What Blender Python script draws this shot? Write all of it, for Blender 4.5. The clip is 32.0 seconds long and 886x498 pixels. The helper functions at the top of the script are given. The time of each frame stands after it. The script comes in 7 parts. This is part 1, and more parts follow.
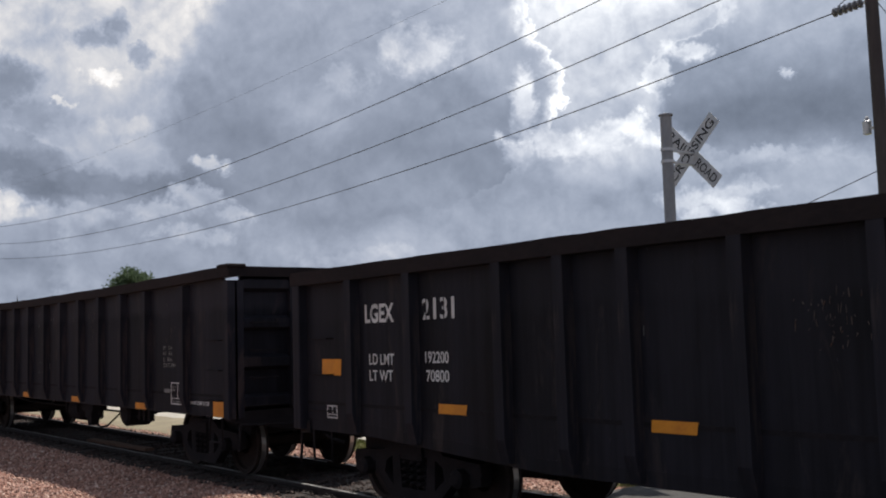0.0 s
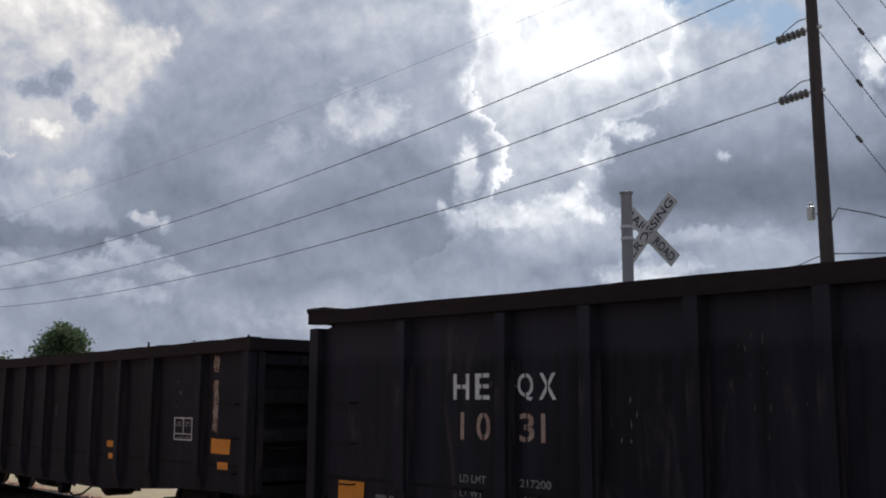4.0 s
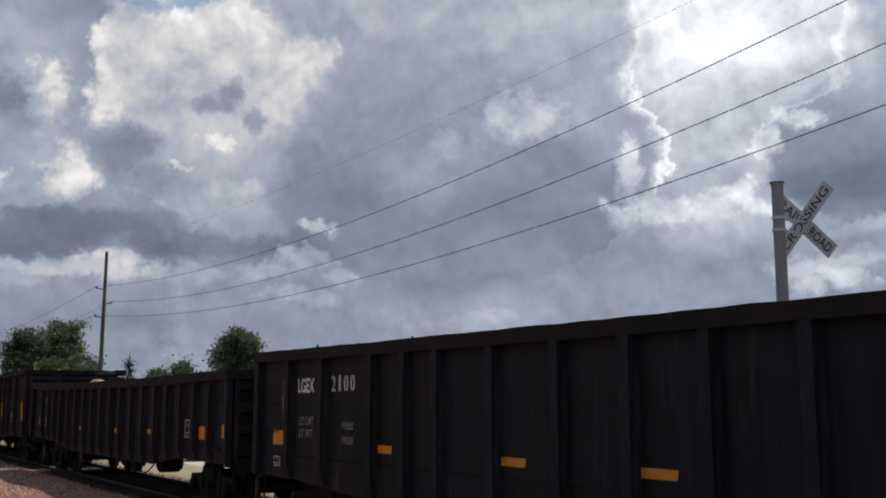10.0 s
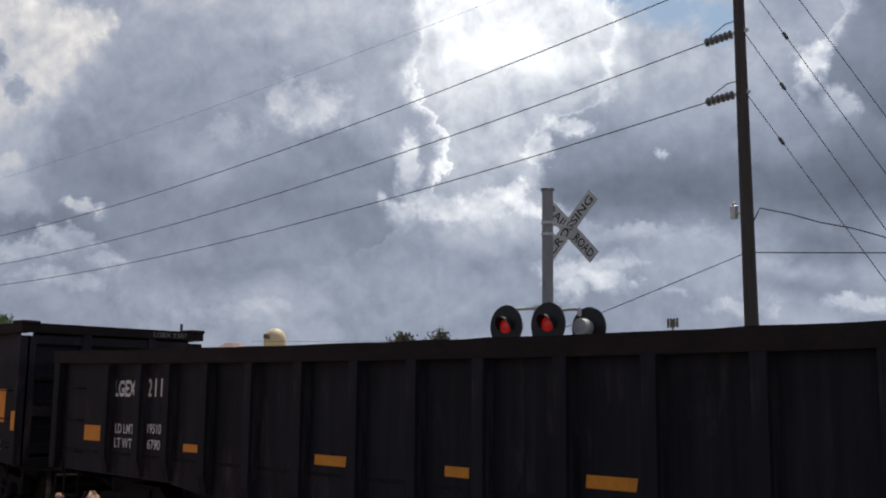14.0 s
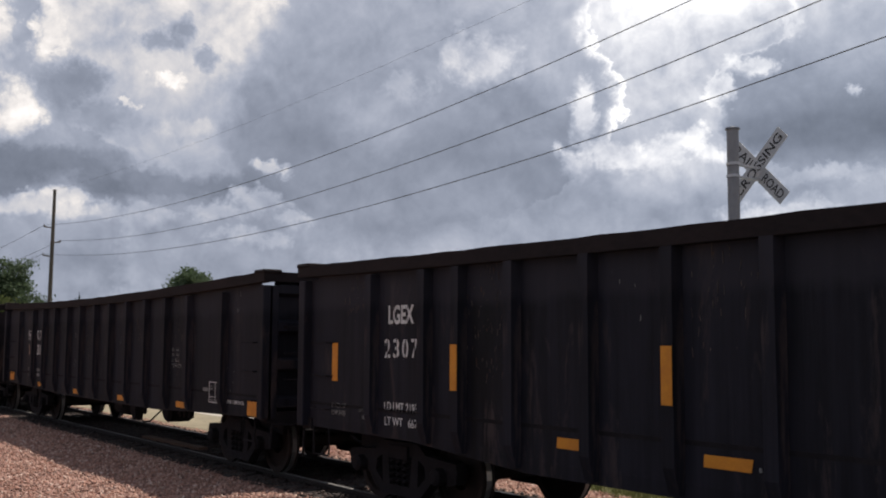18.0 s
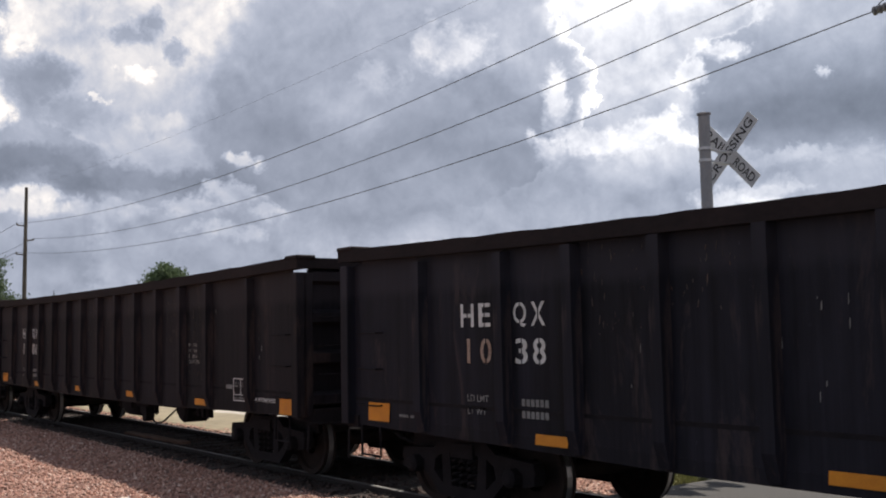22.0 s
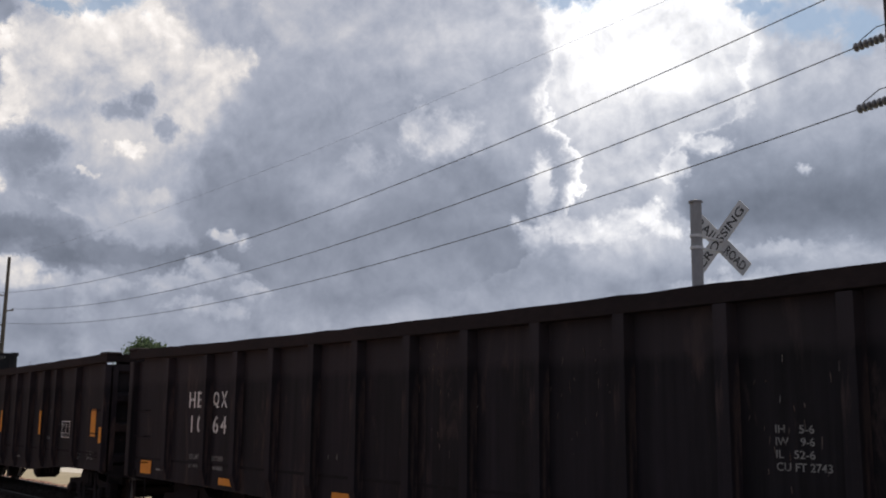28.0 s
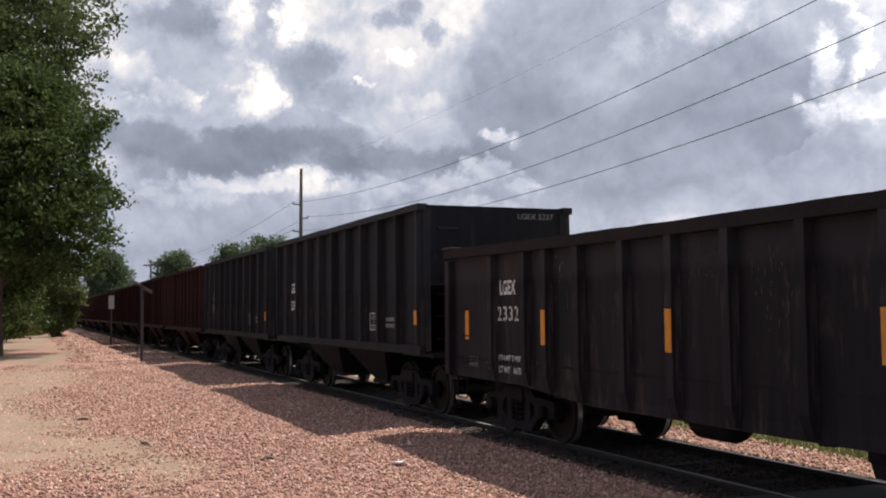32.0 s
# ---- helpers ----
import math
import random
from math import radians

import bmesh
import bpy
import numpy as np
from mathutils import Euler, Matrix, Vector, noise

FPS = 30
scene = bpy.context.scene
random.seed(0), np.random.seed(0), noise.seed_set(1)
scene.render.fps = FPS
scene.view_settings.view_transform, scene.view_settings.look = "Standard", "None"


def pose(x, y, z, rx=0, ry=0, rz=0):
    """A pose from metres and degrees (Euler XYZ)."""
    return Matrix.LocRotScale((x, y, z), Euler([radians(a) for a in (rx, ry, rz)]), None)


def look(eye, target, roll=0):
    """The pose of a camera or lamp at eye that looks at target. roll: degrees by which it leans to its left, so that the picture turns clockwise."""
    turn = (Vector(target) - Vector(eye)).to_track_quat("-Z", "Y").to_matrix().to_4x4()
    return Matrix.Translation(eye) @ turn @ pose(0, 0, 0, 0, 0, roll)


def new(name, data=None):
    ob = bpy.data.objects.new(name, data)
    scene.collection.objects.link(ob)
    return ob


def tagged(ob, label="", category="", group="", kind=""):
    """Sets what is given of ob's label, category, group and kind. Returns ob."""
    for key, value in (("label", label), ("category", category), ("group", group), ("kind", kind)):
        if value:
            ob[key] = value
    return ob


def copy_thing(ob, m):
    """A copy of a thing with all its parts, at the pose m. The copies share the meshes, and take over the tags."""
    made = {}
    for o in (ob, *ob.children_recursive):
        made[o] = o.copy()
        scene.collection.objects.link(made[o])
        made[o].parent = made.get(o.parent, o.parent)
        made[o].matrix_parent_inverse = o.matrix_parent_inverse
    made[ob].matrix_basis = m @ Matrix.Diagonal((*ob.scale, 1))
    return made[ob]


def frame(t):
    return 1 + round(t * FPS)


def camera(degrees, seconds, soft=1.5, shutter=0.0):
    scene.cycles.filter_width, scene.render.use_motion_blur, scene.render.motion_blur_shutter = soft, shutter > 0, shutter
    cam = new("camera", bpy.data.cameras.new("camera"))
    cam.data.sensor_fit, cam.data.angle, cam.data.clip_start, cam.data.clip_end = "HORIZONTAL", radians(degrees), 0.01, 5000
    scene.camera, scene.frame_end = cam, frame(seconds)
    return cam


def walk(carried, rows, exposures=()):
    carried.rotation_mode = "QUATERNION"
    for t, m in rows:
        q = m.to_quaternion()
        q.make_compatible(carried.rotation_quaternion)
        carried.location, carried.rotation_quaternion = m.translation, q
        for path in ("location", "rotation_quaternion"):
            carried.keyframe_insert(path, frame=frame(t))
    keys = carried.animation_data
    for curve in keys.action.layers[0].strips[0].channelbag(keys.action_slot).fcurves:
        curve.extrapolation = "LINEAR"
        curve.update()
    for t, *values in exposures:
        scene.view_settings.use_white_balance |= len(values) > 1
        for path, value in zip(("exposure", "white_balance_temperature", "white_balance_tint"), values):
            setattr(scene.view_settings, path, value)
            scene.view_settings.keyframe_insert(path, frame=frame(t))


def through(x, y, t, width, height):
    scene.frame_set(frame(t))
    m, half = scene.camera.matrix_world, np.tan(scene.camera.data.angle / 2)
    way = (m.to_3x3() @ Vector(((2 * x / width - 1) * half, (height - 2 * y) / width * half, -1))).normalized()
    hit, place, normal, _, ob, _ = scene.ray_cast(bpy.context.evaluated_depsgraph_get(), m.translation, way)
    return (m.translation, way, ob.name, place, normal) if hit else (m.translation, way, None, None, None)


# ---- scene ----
cam = camera(46.90, 32.0, 2.0)
PATH = [
    (0.0, 0.067, 0.100, 1.846, 51.98, 4.81, 1.62),
    (0.5, 0.049, 0.080, 1.841, 56.38, 5.37, 1.15),
    (1.0, -0.016, 0.018, 1.843, 55.22, 7.25, -0.13),
    (1.5, -0.077, -0.048, 1.850, 50.89, 9.38, 0.37),
    (2.0, -0.120, -0.075, 1.866, 50.94, 7.78, 0.23),
    (2.5, -0.139, -0.113, 1.872, 51.58, 9.34, -0.43),
    (3.0, -0.133, -0.114, 1.871, 51.71, 9.61, -0.41),
    (3.5, -0.144, -0.093, 1.877, 50.73, 9.33, -0.10),
    (4.0, -0.158, -0.088, 1.873, 48.36, 8.54, -0.23),
    (4.5, -0.158, -0.088, 1.884, 45.58, 8.53, -0.32),
    (6.5, -0.052, -0.000, 1.857, 41.77, 8.28, 0.38),
    (7.0, -0.024, 0.023, 1.859, 45.42, 9.27, -0.75),
    (7.5, 0.007, 0.045, 1.876, 48.79, 8.67, -2.29),
    (8.0, 0.047, 0.091, 1.876, 52.07, 8.47, -0.91),
    (8.5, 0.025, 0.096, 1.875, 54.37, 9.05, -0.06),
    (9.0, 0.016, 0.103, 1.886, 56.84, 9.48, -0.70),
    (9.5, 0.004, 0.125, 1.875, 58.98, 9.47, -0.11),
    (10.0, 0.002, 0.153, 1.868, 57.58, 8.52, 0.01),
    (10.5, -0.022, 0.190, 1.862, 55.29, 7.15, 0.78),
    (11.0, -0.031, 0.232, 1.873, 52.85, 7.52, 0.05),
    (11.5, -0.020, 0.203, 1.881, 47.65, 9.09, -0.59),
    (12.0, 0.028, 0.141, 1.858, 44.96, 9.17, -0.66),
    (12.5, 0.083, 0.100, 1.863, 45.41, 8.29, -0.57),
    (13.0, 0.084, 0.077, 1.851, 46.15, 7.14, 0.05),
    (13.5, 0.086, 0.087, 1.856, 45.82, 7.45, -0.23),
    (14.0, 0.085, 0.031, 1.873, 44.87, 8.14, -0.72),
    (14.5, 0.106, 0.030, 1.859, 46.89, 8.95, 0.09),
    (16.5, 0.056, 0.021, 1.849, 48.66, 9.22, 0.75),
    (17.0, 0.045, 0.050, 1.859, 48.82, 9.16, 0.76),
    (17.5, 0.014, 0.075, 1.856, 47.12, 8.71, 0.81),
    (17.6, 0.003, 0.085, 1.855, 47.97, 8.91, 0.80),
    (17.7, -0.007, 0.096, 1.854, 51.48, 7.87, 0.06),
    (17.8, -0.017, 0.107, 1.853, 54.20, 5.27, 0.20),
    (18.0, -0.037, 0.129, 1.851, 54.92, 5.33, -0.35),
    (18.5, -0.001, 0.081, 1.846, 56.29, 5.81, 0.50),
    (19.0, 0.026, 0.038, 1.830, 55.79, 4.98, 0.30),
    (19.5, 0.046, 0.005, 1.829, 53.05, 4.76, 0.48),
    (20.0, 0.067, -0.017, 1.840, 52.13, 4.76, -0.01),
    (20.5, 0.065, -0.004, 1.843, 51.90, 4.92, -0.35),
    (21.0, 0.055, -0.020, 1.846, 51.26, 4.52, 0.08),
    (21.5, 0.056, 0.001, 1.839, 53.31, 4.47, 0.75),
    (22.0, 0.064, 0.011, 1.842, 53.68, 4.72, 1.05),
    (22.5, 0.084, -0.022, 1.853, 54.37, 4.50, 0.94),
    (23.0, 0.078, -0.028, 1.848, 55.10, 4.72, 0.70),
    (23.5, 0.057, -0.015, 1.850, 55.22, 5.02, 0.25),
    (24.0, 0.050, -0.011, 1.852, 55.48, 5.92, -1.16),
    (24.5, 0.054, 0.017, 1.860, 58.83, 6.14, -0.46),
    (25.0, 0.016, 0.035, 1.868, 58.22, 6.05, 0.54),
    (25.5, -0.054, -0.028, 1.847, 54.54, 6.35, 0.09),
    (27.5, -0.062, -0.018, 1.785, 52.16, 9.00, -0.27),
    (28.0, -0.053, -0.044, 1.779, 52.52, 9.42, -0.60),
    (28.5, -0.061, -0.052, 1.779, 52.78, 9.41, -0.59),
    (29.0, -0.021, -0.109, 1.846, 54.55, 6.57, -0.20),
    (29.5, 0.037, -0.167, 1.890, 60.22, 4.12, 0.60),
    (30.0, 0.026, -0.130, 1.862, 63.35, 4.33, 0.10),
    (30.5, 0.052, -0.138, 1.849, 64.69, 5.34, -0.44),
    (31.0, 0.108, -0.107, 1.848, 65.21, 4.46, -0.83),
    (31.5, 0.113, -0.111, 1.844, 65.79, 3.68, -0.75),
    (32.0, 0.097, -0.134, 1.847, 67.93, 3.47, 0.48),
]
walk(cam, [(t, pose(x, y, z, 90 + p, r, a)) for t, x, y, z, a, p, r in PATH],
     [(0, 0.18, 6500, 10), (2, 0.11, 6500, 10), (4, 0.06, 6500, 10), (8, -0.12, 6500, 10), (10, -0.09, 6500, 10), (11, 0.18, 6500, 10), (12, -0.06, 6500, 10), (13, -0.09, 6500, 10),
      (14.5, 0.01, 6500, 10), (17, 0.04, 6500, 10), (18.2, 0.21, 6740, 11.8), (20, 0.41, 6740, 11.8), (23, 0.39, 6740, 11.8), (25, 0.29, 6740, 11.8), (27.5, 0.08, 6740, 11.8), (29, 0.08, 6740, 11.8), (30, 0.44, 6860, 12), (32, 0.54, 6860, 12)])

# ---------------------------------------------------------------- sky and sun
SUN_YAW, SUN_EL = 20.0, 61.8


def link(tree, a, b):
    tree.links.new(a, b)


def put(tree, kind, operation=None, use_clamp=None):
    node = tree.nodes.new(kind)
    if operation:
        node.operation = operation
    if use_clamp:
        node.use_clamp = True
    return node


def math_node(tree, op, a, b=None, c=None, clamp=False):
    node = put(tree, "ShaderNodeMath", operation=op, use_clamp=clamp)
    for i, v in enumerate((a, b, c)):
        if v is None:
            continue
        if isinstance(v, (int, float)):
            node.inputs[i].default_value = v
        else:
            link(tree, v, node.inputs[i])
    return node.outputs[0]


def mix_color(tree, fac, a, b, blend="MIX"):
    node = put(tree, "ShaderNodeMix")
    node.data_type, node.blend_type, node.clamp_factor = "RGBA", blend, True
    for socket, v in ((node.inputs[0], fac), (node.inputs[6], a), (node.inputs[7], b)):
        if isinstance(v, (int, float)):
            socket.default_value = v
        elif isinstance(v, (tuple, list)):
            socket.default_value = (*v[:3], 1)
        else:
            link(tree, v, socket)
    return node.outputs[2]


def noise_node(tree, vector, scale, detail=4, rough=0.5, dist=0.0):
    node = put(tree, "ShaderNodeTexNoise")
    node.inputs["Scale"].default_value = scale
    node.inputs["Detail"].default_value = detail
    node.inputs["Roughness"].default_value = rough
    node.inputs["Distortion"].default_value = dist
    if vector is not None:
        link(tree, vector, node.inputs["Vector"])
    return node


def ramp_node(tree, fac, stops):
    node = put(tree, "ShaderNodeValToRGB")
    cr = node.color_ramp
    while len(cr.elements) < len(stops):
        cr.elements.new(0.5)
    for el, (pos, col) in zip(cr.elements, stops):
        el.position = pos
        el.color = (*col, 1) if isinstance(col, (tuple, list)) else (col, col, col, 1)
    link(tree, fac, node.inputs[0])
    return node.outputs[0]


# kinds: white cumulus, dark scrap, dark bank, soft grey, soft light, glow near the sun, blue gap
EDGE = {"W": 0.62, "D": 0.85, "M": 0.60, "G": 1.15, "L": 1.15, "S": 1.1, "B": 0.8}
COVER = {"W": 0.88, "D": 0.85, "M": 0.9, "G": 0.75, "L": 0.75, "S": 0.95, "B": 0.9}
SOFT_KINDS = "GLS"


def mix_value(tree, fac, a, b):
    node = put(tree, "ShaderNodeMix")
    node.clamp_factor = True
    for socket, v in ((node.inputs[0], fac), (node.inputs[2], a), (node.inputs[3], b)):
        if isinstance(v, (int, float)):
            socket.default_value = v
        else:
            link(tree, v, socket)
    return node.outputs[0]


def puff_mask(nt, points, billow, puff):
    """Where one puff of cloud lies: an ellipse in yaw and elevation with a billowing rim."""
    kind, yaw, el, rx, ry, _ = puff
    u, w = points[1] if kind in SOFT_KINDS else points[0]
    p = math_node(nt, "MULTIPLY_ADD", u, 1 / rx, -yaw / rx)
    q = math_node(nt, "MULTIPLY_ADD", w, 1 / ry, -el / ry)
    d = math_node(nt, "SQRT", math_node(nt, "ADD", math_node(nt, "MULTIPLY", p, p), math_node(nt, "MULTIPLY", q, q)))
    if kind not in SOFT_KINDS:
        d = math_node(nt, "MULTIPLY_ADD", billow, min(1.5, 1.0 / max(0.5, min(rx, ry)) ** 0.6), d)
    span = EDGE[kind]
    if kind in "WM":       # a crisp crown and a torn, fading foot
        span = math_node(nt, "MULTIPLY_ADD", math_node(nt, "MULTIPLY", q, -1.0, clamp=True), 0.8, span)
    m = math_node(nt, "DIVIDE", math_node(nt, "SUBTRACT", 1.2, d), span, clamp=True)
    return math_node(nt, "MULTIPLY", math_node(nt, "SMOOTH_MIN", m, 1.0, 0.35), COVER[kind])


def puffs_in(nt, base, points, billow, clouds):
    """Lay cloud puffs over base: kind, yaw, elevation, half width, half height, brightness."""
    for puff in clouds:
        base = mix_value(nt, puff_mask(nt, points, billow, puff), base, puff[5])
    return base


def along(nt, el, stops, low, high):
    """A value that follows the elevation, through stops of (degrees, value)."""
    r = ramp_node(nt, math_node(nt, "DIVIDE", el, 40.0, clamp=True), [(e / 40, (v - low) / (high - low)) for e, v in stops])
    return math_node(nt, "MULTIPLY_ADD", r, high - low, low)


def bank_in(nt, base, points, billow, bank, sunny, lit):
    """A towering cloud between two outlines (elevation, yaw), with its shades by elevation.
    sunny says which outline catches the light, lit how much of it at which elevation."""
    left, right, tones, soft_left, soft_right = bank
    u, w = points
    dl = math_node(nt, "SUBTRACT", along(nt, w, left, -20.0, 120.0), u)
    dr = math_node(nt, "SUBTRACT", u, along(nt, w, right, -20.0, 120.0))
    dl, dr = (math_node(nt, "MULTIPLY_ADD", billow, -1.3, d) for d in (dl, dr))
    ml = math_node(nt, "SMOOTH_MIN", math_node(nt, "DIVIDE", dl, soft_left, clamp=True), 1.0, 0.3)
    mr = math_node(nt, "SMOOTH_MIN", math_node(nt, "DIVIDE", dr, soft_right, clamp=True), 1.0, 0.3)
    body = along(nt, w, tones, 0.0, 1.0)
    side = dr if sunny == "right" else dl
    fine = math_node(nt, "MULTIPLY_ADD", side, -0.75, 1.0, clamp=True)
    fine = math_node(nt, "MULTIPLY", fine, fine)
    broad = math_node(nt, "MULTIPLY_ADD", side, -0.30, 1.0, clamp=True)
    rim = math_node(nt, "MULTIPLY_ADD", math_node(nt, "MULTIPLY", broad, broad), 0.12, math_node(nt, "MULTIPLY", fine, 0.95))
    body = mix_value(nt, math_node(nt, "MULTIPLY", rim, along(nt, w, lit, 0.0, 1.0), clamp=True), body, 1.0)
    return mix_value(nt, math_node(nt, "MULTIPLY", ml, mr), base, body)


def make_sky():
    world = bpy.data.worlds.new("sky")
    scene.world = world
    world.use_nodes = True
    nt = world.node_tree
    nt.nodes.clear()
    out = put(nt, "ShaderNodeOutputWorld")
    bg = put(nt, "ShaderNodeBackground")
    link(nt, bg.outputs[0], out.inputs[0])
    co = put(nt, "ShaderNodeTexCoord").outputs["Generated"]
    sep = put(nt, "ShaderNodeSeparateXYZ")
    link(nt, co, sep.inputs[0])
    x, y, z = sep.outputs
    yaw = math_node(nt, "MULTIPLY", math_node(nt, "ARCTAN2", math_node(nt, "MULTIPLY", x, -1.0), y), 57.2958)
    el = math_node(nt, "MULTIPLY", math_node(nt, "ARCSINE", z), 57.2958)
    flat = put(nt, "ShaderNodeCombineXYZ")
    link(nt, yaw, flat.inputs[0]), link(nt, el, flat.inputs[1])

    def warped(scale, amount, detail, rough):
        n = noise_node(nt, co, scale, detail, rough)
        c = put(nt, "ShaderNodeVectorMath", "SUBTRACT")
        link(nt, n.outputs["Color"], c.inputs[0])
        c.inputs[1].default_value = (0.5, 0.5, 0.5)
        s = put(nt, "ShaderNodeVectorMath", "MULTIPLY")
        link(nt, c.outputs[0], s.inputs[0])
        s.inputs[1].default_value = (amount, amount * 0.8, 0)
        a = put(nt, "ShaderNodeVectorMath", "ADD")
        link(nt, flat.outputs[0], a.inputs[0]), link(nt, s.outputs[0], a.inputs[1])
        split = put(nt, "ShaderNodeSeparateXYZ")
        link(nt, a.outputs[0], split.inputs[0])
        return split.outputs[0], split.outputs[1]

    crisp, soft, outline = warped(17.0, 4.0, 13, 0.66), warped(7.0, 6.5, 8, 0.52), warped(16.0, 3.4, 13, 0.64)

    def lumps(scale, detail, rough):
        n = noise_node(nt, co, scale * 0.8, 3, 0.5)
        d = put(nt, "ShaderNodeVectorMath", "SCALE")
        link(nt, n.outputs["Color"], d.inputs[0])
        d.inputs["Scale"].default_value = 0.9 / scale
        a = put(nt, "ShaderNodeVectorMath", "ADD")
        link(nt, co, a.inputs[0]), link(nt, d.outputs[0], a.inputs[1])
        v = put(nt, "ShaderNodeTexVoronoi")
        v.feature, v.normalize = "F1", True
        v.inputs["Scale"].default_value, v.inputs["Detail"].default_value, v.inputs["Roughness"].default_value = scale, detail, rough
        link(nt, a.outputs[0], v.inputs["Vector"])
        return v.outputs["Distance"]

    round_lumps = lumps(42.0, 4.0, 0.62)
    billow = math_node(nt, "MULTIPLY", math_node(nt, "SUBTRACT", round_lumps, 0.32), 2.3)
    # broken cloud over the whole sky, paler towards the horizon: one brightness
    big = noise_node(nt, co, 3.0, 6, 0.5, 0.2).outputs["Fac"]
    mid = noise_node(nt, co, 9.0, 6, 0.5).outputs["Fac"]
    cover = math_node(nt, "ADD", math_node(nt, "MULTIPLY", big, 0.65), math_node(nt, "MULTIPLY", mid, 0.35))
    val = math_node(nt, "MULTIPLY", ramp_node(nt, cover, [(0.38, 0.26), (0.5, 0.34), (0.62, 0.50)]), 1.0)
    low = ramp_node(nt, math_node(nt, "DIVIDE", el, 40.0, clamp=True), [(0.0, 0.95), (0.09, 0.7), (0.2, 0.12), (0.3, 0.0)])
    val = mix_value(nt, low, val, 0.32)
    val = puffs_in(nt, val, (crisp, soft), billow, SKY_GLOW)
    for bank, sunny, lit in ((BANK_FAR_RIGHT, "left", [(10.0, 0.0), (15.0, 0.7)]), (BANK_SUNWARD, "left", [(11.0, 0.0), (13.0, 0.85)]),
                             (BANK_LEFT, "left", [(10.0, 0.2), (16.0, 0.6)]), (BANK_MIDDLE, "right", [(9.5, 0.0), (12.0, 1.0)])):
        val = bank_in(nt, val, outline, billow, bank, sunny, lit)
    for clouds in (SKY_UPPER, SKY_BODY, SKY_BAND, SKY_LOWER, SKY_POLE, SKY_LEFT):
        val = puffs_in(nt, val, (crisp, soft), billow, clouds)

    # rounded shading inside the clouds: lumps lit from the sun's side, at three sizes
    def relief(scale, step):
        toward = put(nt, "ShaderNodeVectorMath", "ADD")
        link(nt, co, toward.inputs[0])
        toward.inputs[1].default_value = (0.6 * step, 0.0, step)
        here = noise_node(nt, co, scale, 9, 0.58, 0.35).outputs["Fac"]
        there = noise_node(nt, toward.outputs[0], scale, 9, 0.58, 0.35).outputs["Fac"]
        return math_node(nt, "SUBTRACT", here, there), here
    broad, density = relief(8.0, 0.030)
    small, wisps = relief(22.0, 0.010)
    lump = math_node(nt, "MULTIPLY_ADD", small, 0.9, math_node(nt, "MULTIPLY", broad, 1.3))
    lump = math_node(nt, "MULTIPLY_ADD", math_node(nt, "SUBTRACT", density, 0.5), 0.35, lump)
    lump = math_node(nt, "MULTIPLY_ADD", math_node(nt, "SUBTRACT", wisps, 0.5), 0.18, lump)
    lump = math_node(nt, "MULTIPLY_ADD", math_node(nt, "SUBTRACT", 0.33, round_lumps), 0.5, lump)
    puffy = math_node(nt, "MULTIPLY_ADD", math_node(nt, "SUBTRACT", val, 0.25, clamp=True), 0.9, 0.55)
    val = math_node(nt, "MULTIPLY", val, math_node(nt, "MULTIPLY_ADD", lump, math_node(nt, "MINIMUM", puffy, 0.9), 1.0))
    val = math_node(nt, "MULTIPLY_ADD", math_node(nt, "MAXIMUM", math_node(nt, "SUBTRACT", val, 0.48), 0.0), 0.35, val)
    val = math_node(nt, "MULTIPLY", math_node(nt, "MAXIMUM", val, 0.12), SKY_GAIN)
    # thin cloud is bluish, thick sunlit cloud white
    tint = ramp_node(nt, val, [(0.15, (0.83, 0.98, 1.29)), (0.35, (0.875, 0.985, 1.235)), (0.60, (0.935, 0.985, 1.11)), (0.85, (0.97, 0.99, 1.04))])
    # the low sunlit clouds away from the sun are creamy
    creamy = math_node(nt, "MULTIPLY", math_node(nt, "MULTIPLY_ADD", yaw, 1 / 14, -50 / 14, clamp=True), math_node(nt, "MULTIPLY_ADD", val, 3.0, -1.25, clamp=True))
    tint = mix_color(nt, math_node(nt, "MULTIPLY", creamy, 0.75), tint, (1.01, 0.975, 0.945))
    sunward = math_node(nt, "MULTIPLY_ADD", yaw, -1 / 20, 58 / 20, clamp=True)
    tint = mix_color(nt, sunward, tint, mix_color(nt, 1.0, tint, (0.982, 1.0, 1.008), "MULTIPLY"))
    col = mix_color(nt, 1.0, tint, val, "MULTIPLY")
    # clear sky through the gaps
    sky = put(nt, "ShaderNodeTexSky")
    sky.sky_type, sky.sun_disc = "NISHITA", False
    sky.sun_elevation, sky.sun_rotation = radians(SUN_EL), radians(-SUN_YAW)
    sky.air_density, sky.dust_density = 1.4, 0.6
    clear = put(nt, "ShaderNodeVectorMath", "SCALE")
    link(nt, sky.outputs[0], clear.inputs[0])
    clear.inputs["Scale"].default_value = 0.085
    for gap in SKY_GAPS:
        col = mix_color(nt, puff_mask(nt, (crisp, soft), billow, gap), col, clear.outputs[0])
    link(nt, col, bg.inputs[0])
    bg.inputs[1].default_value = 1.0


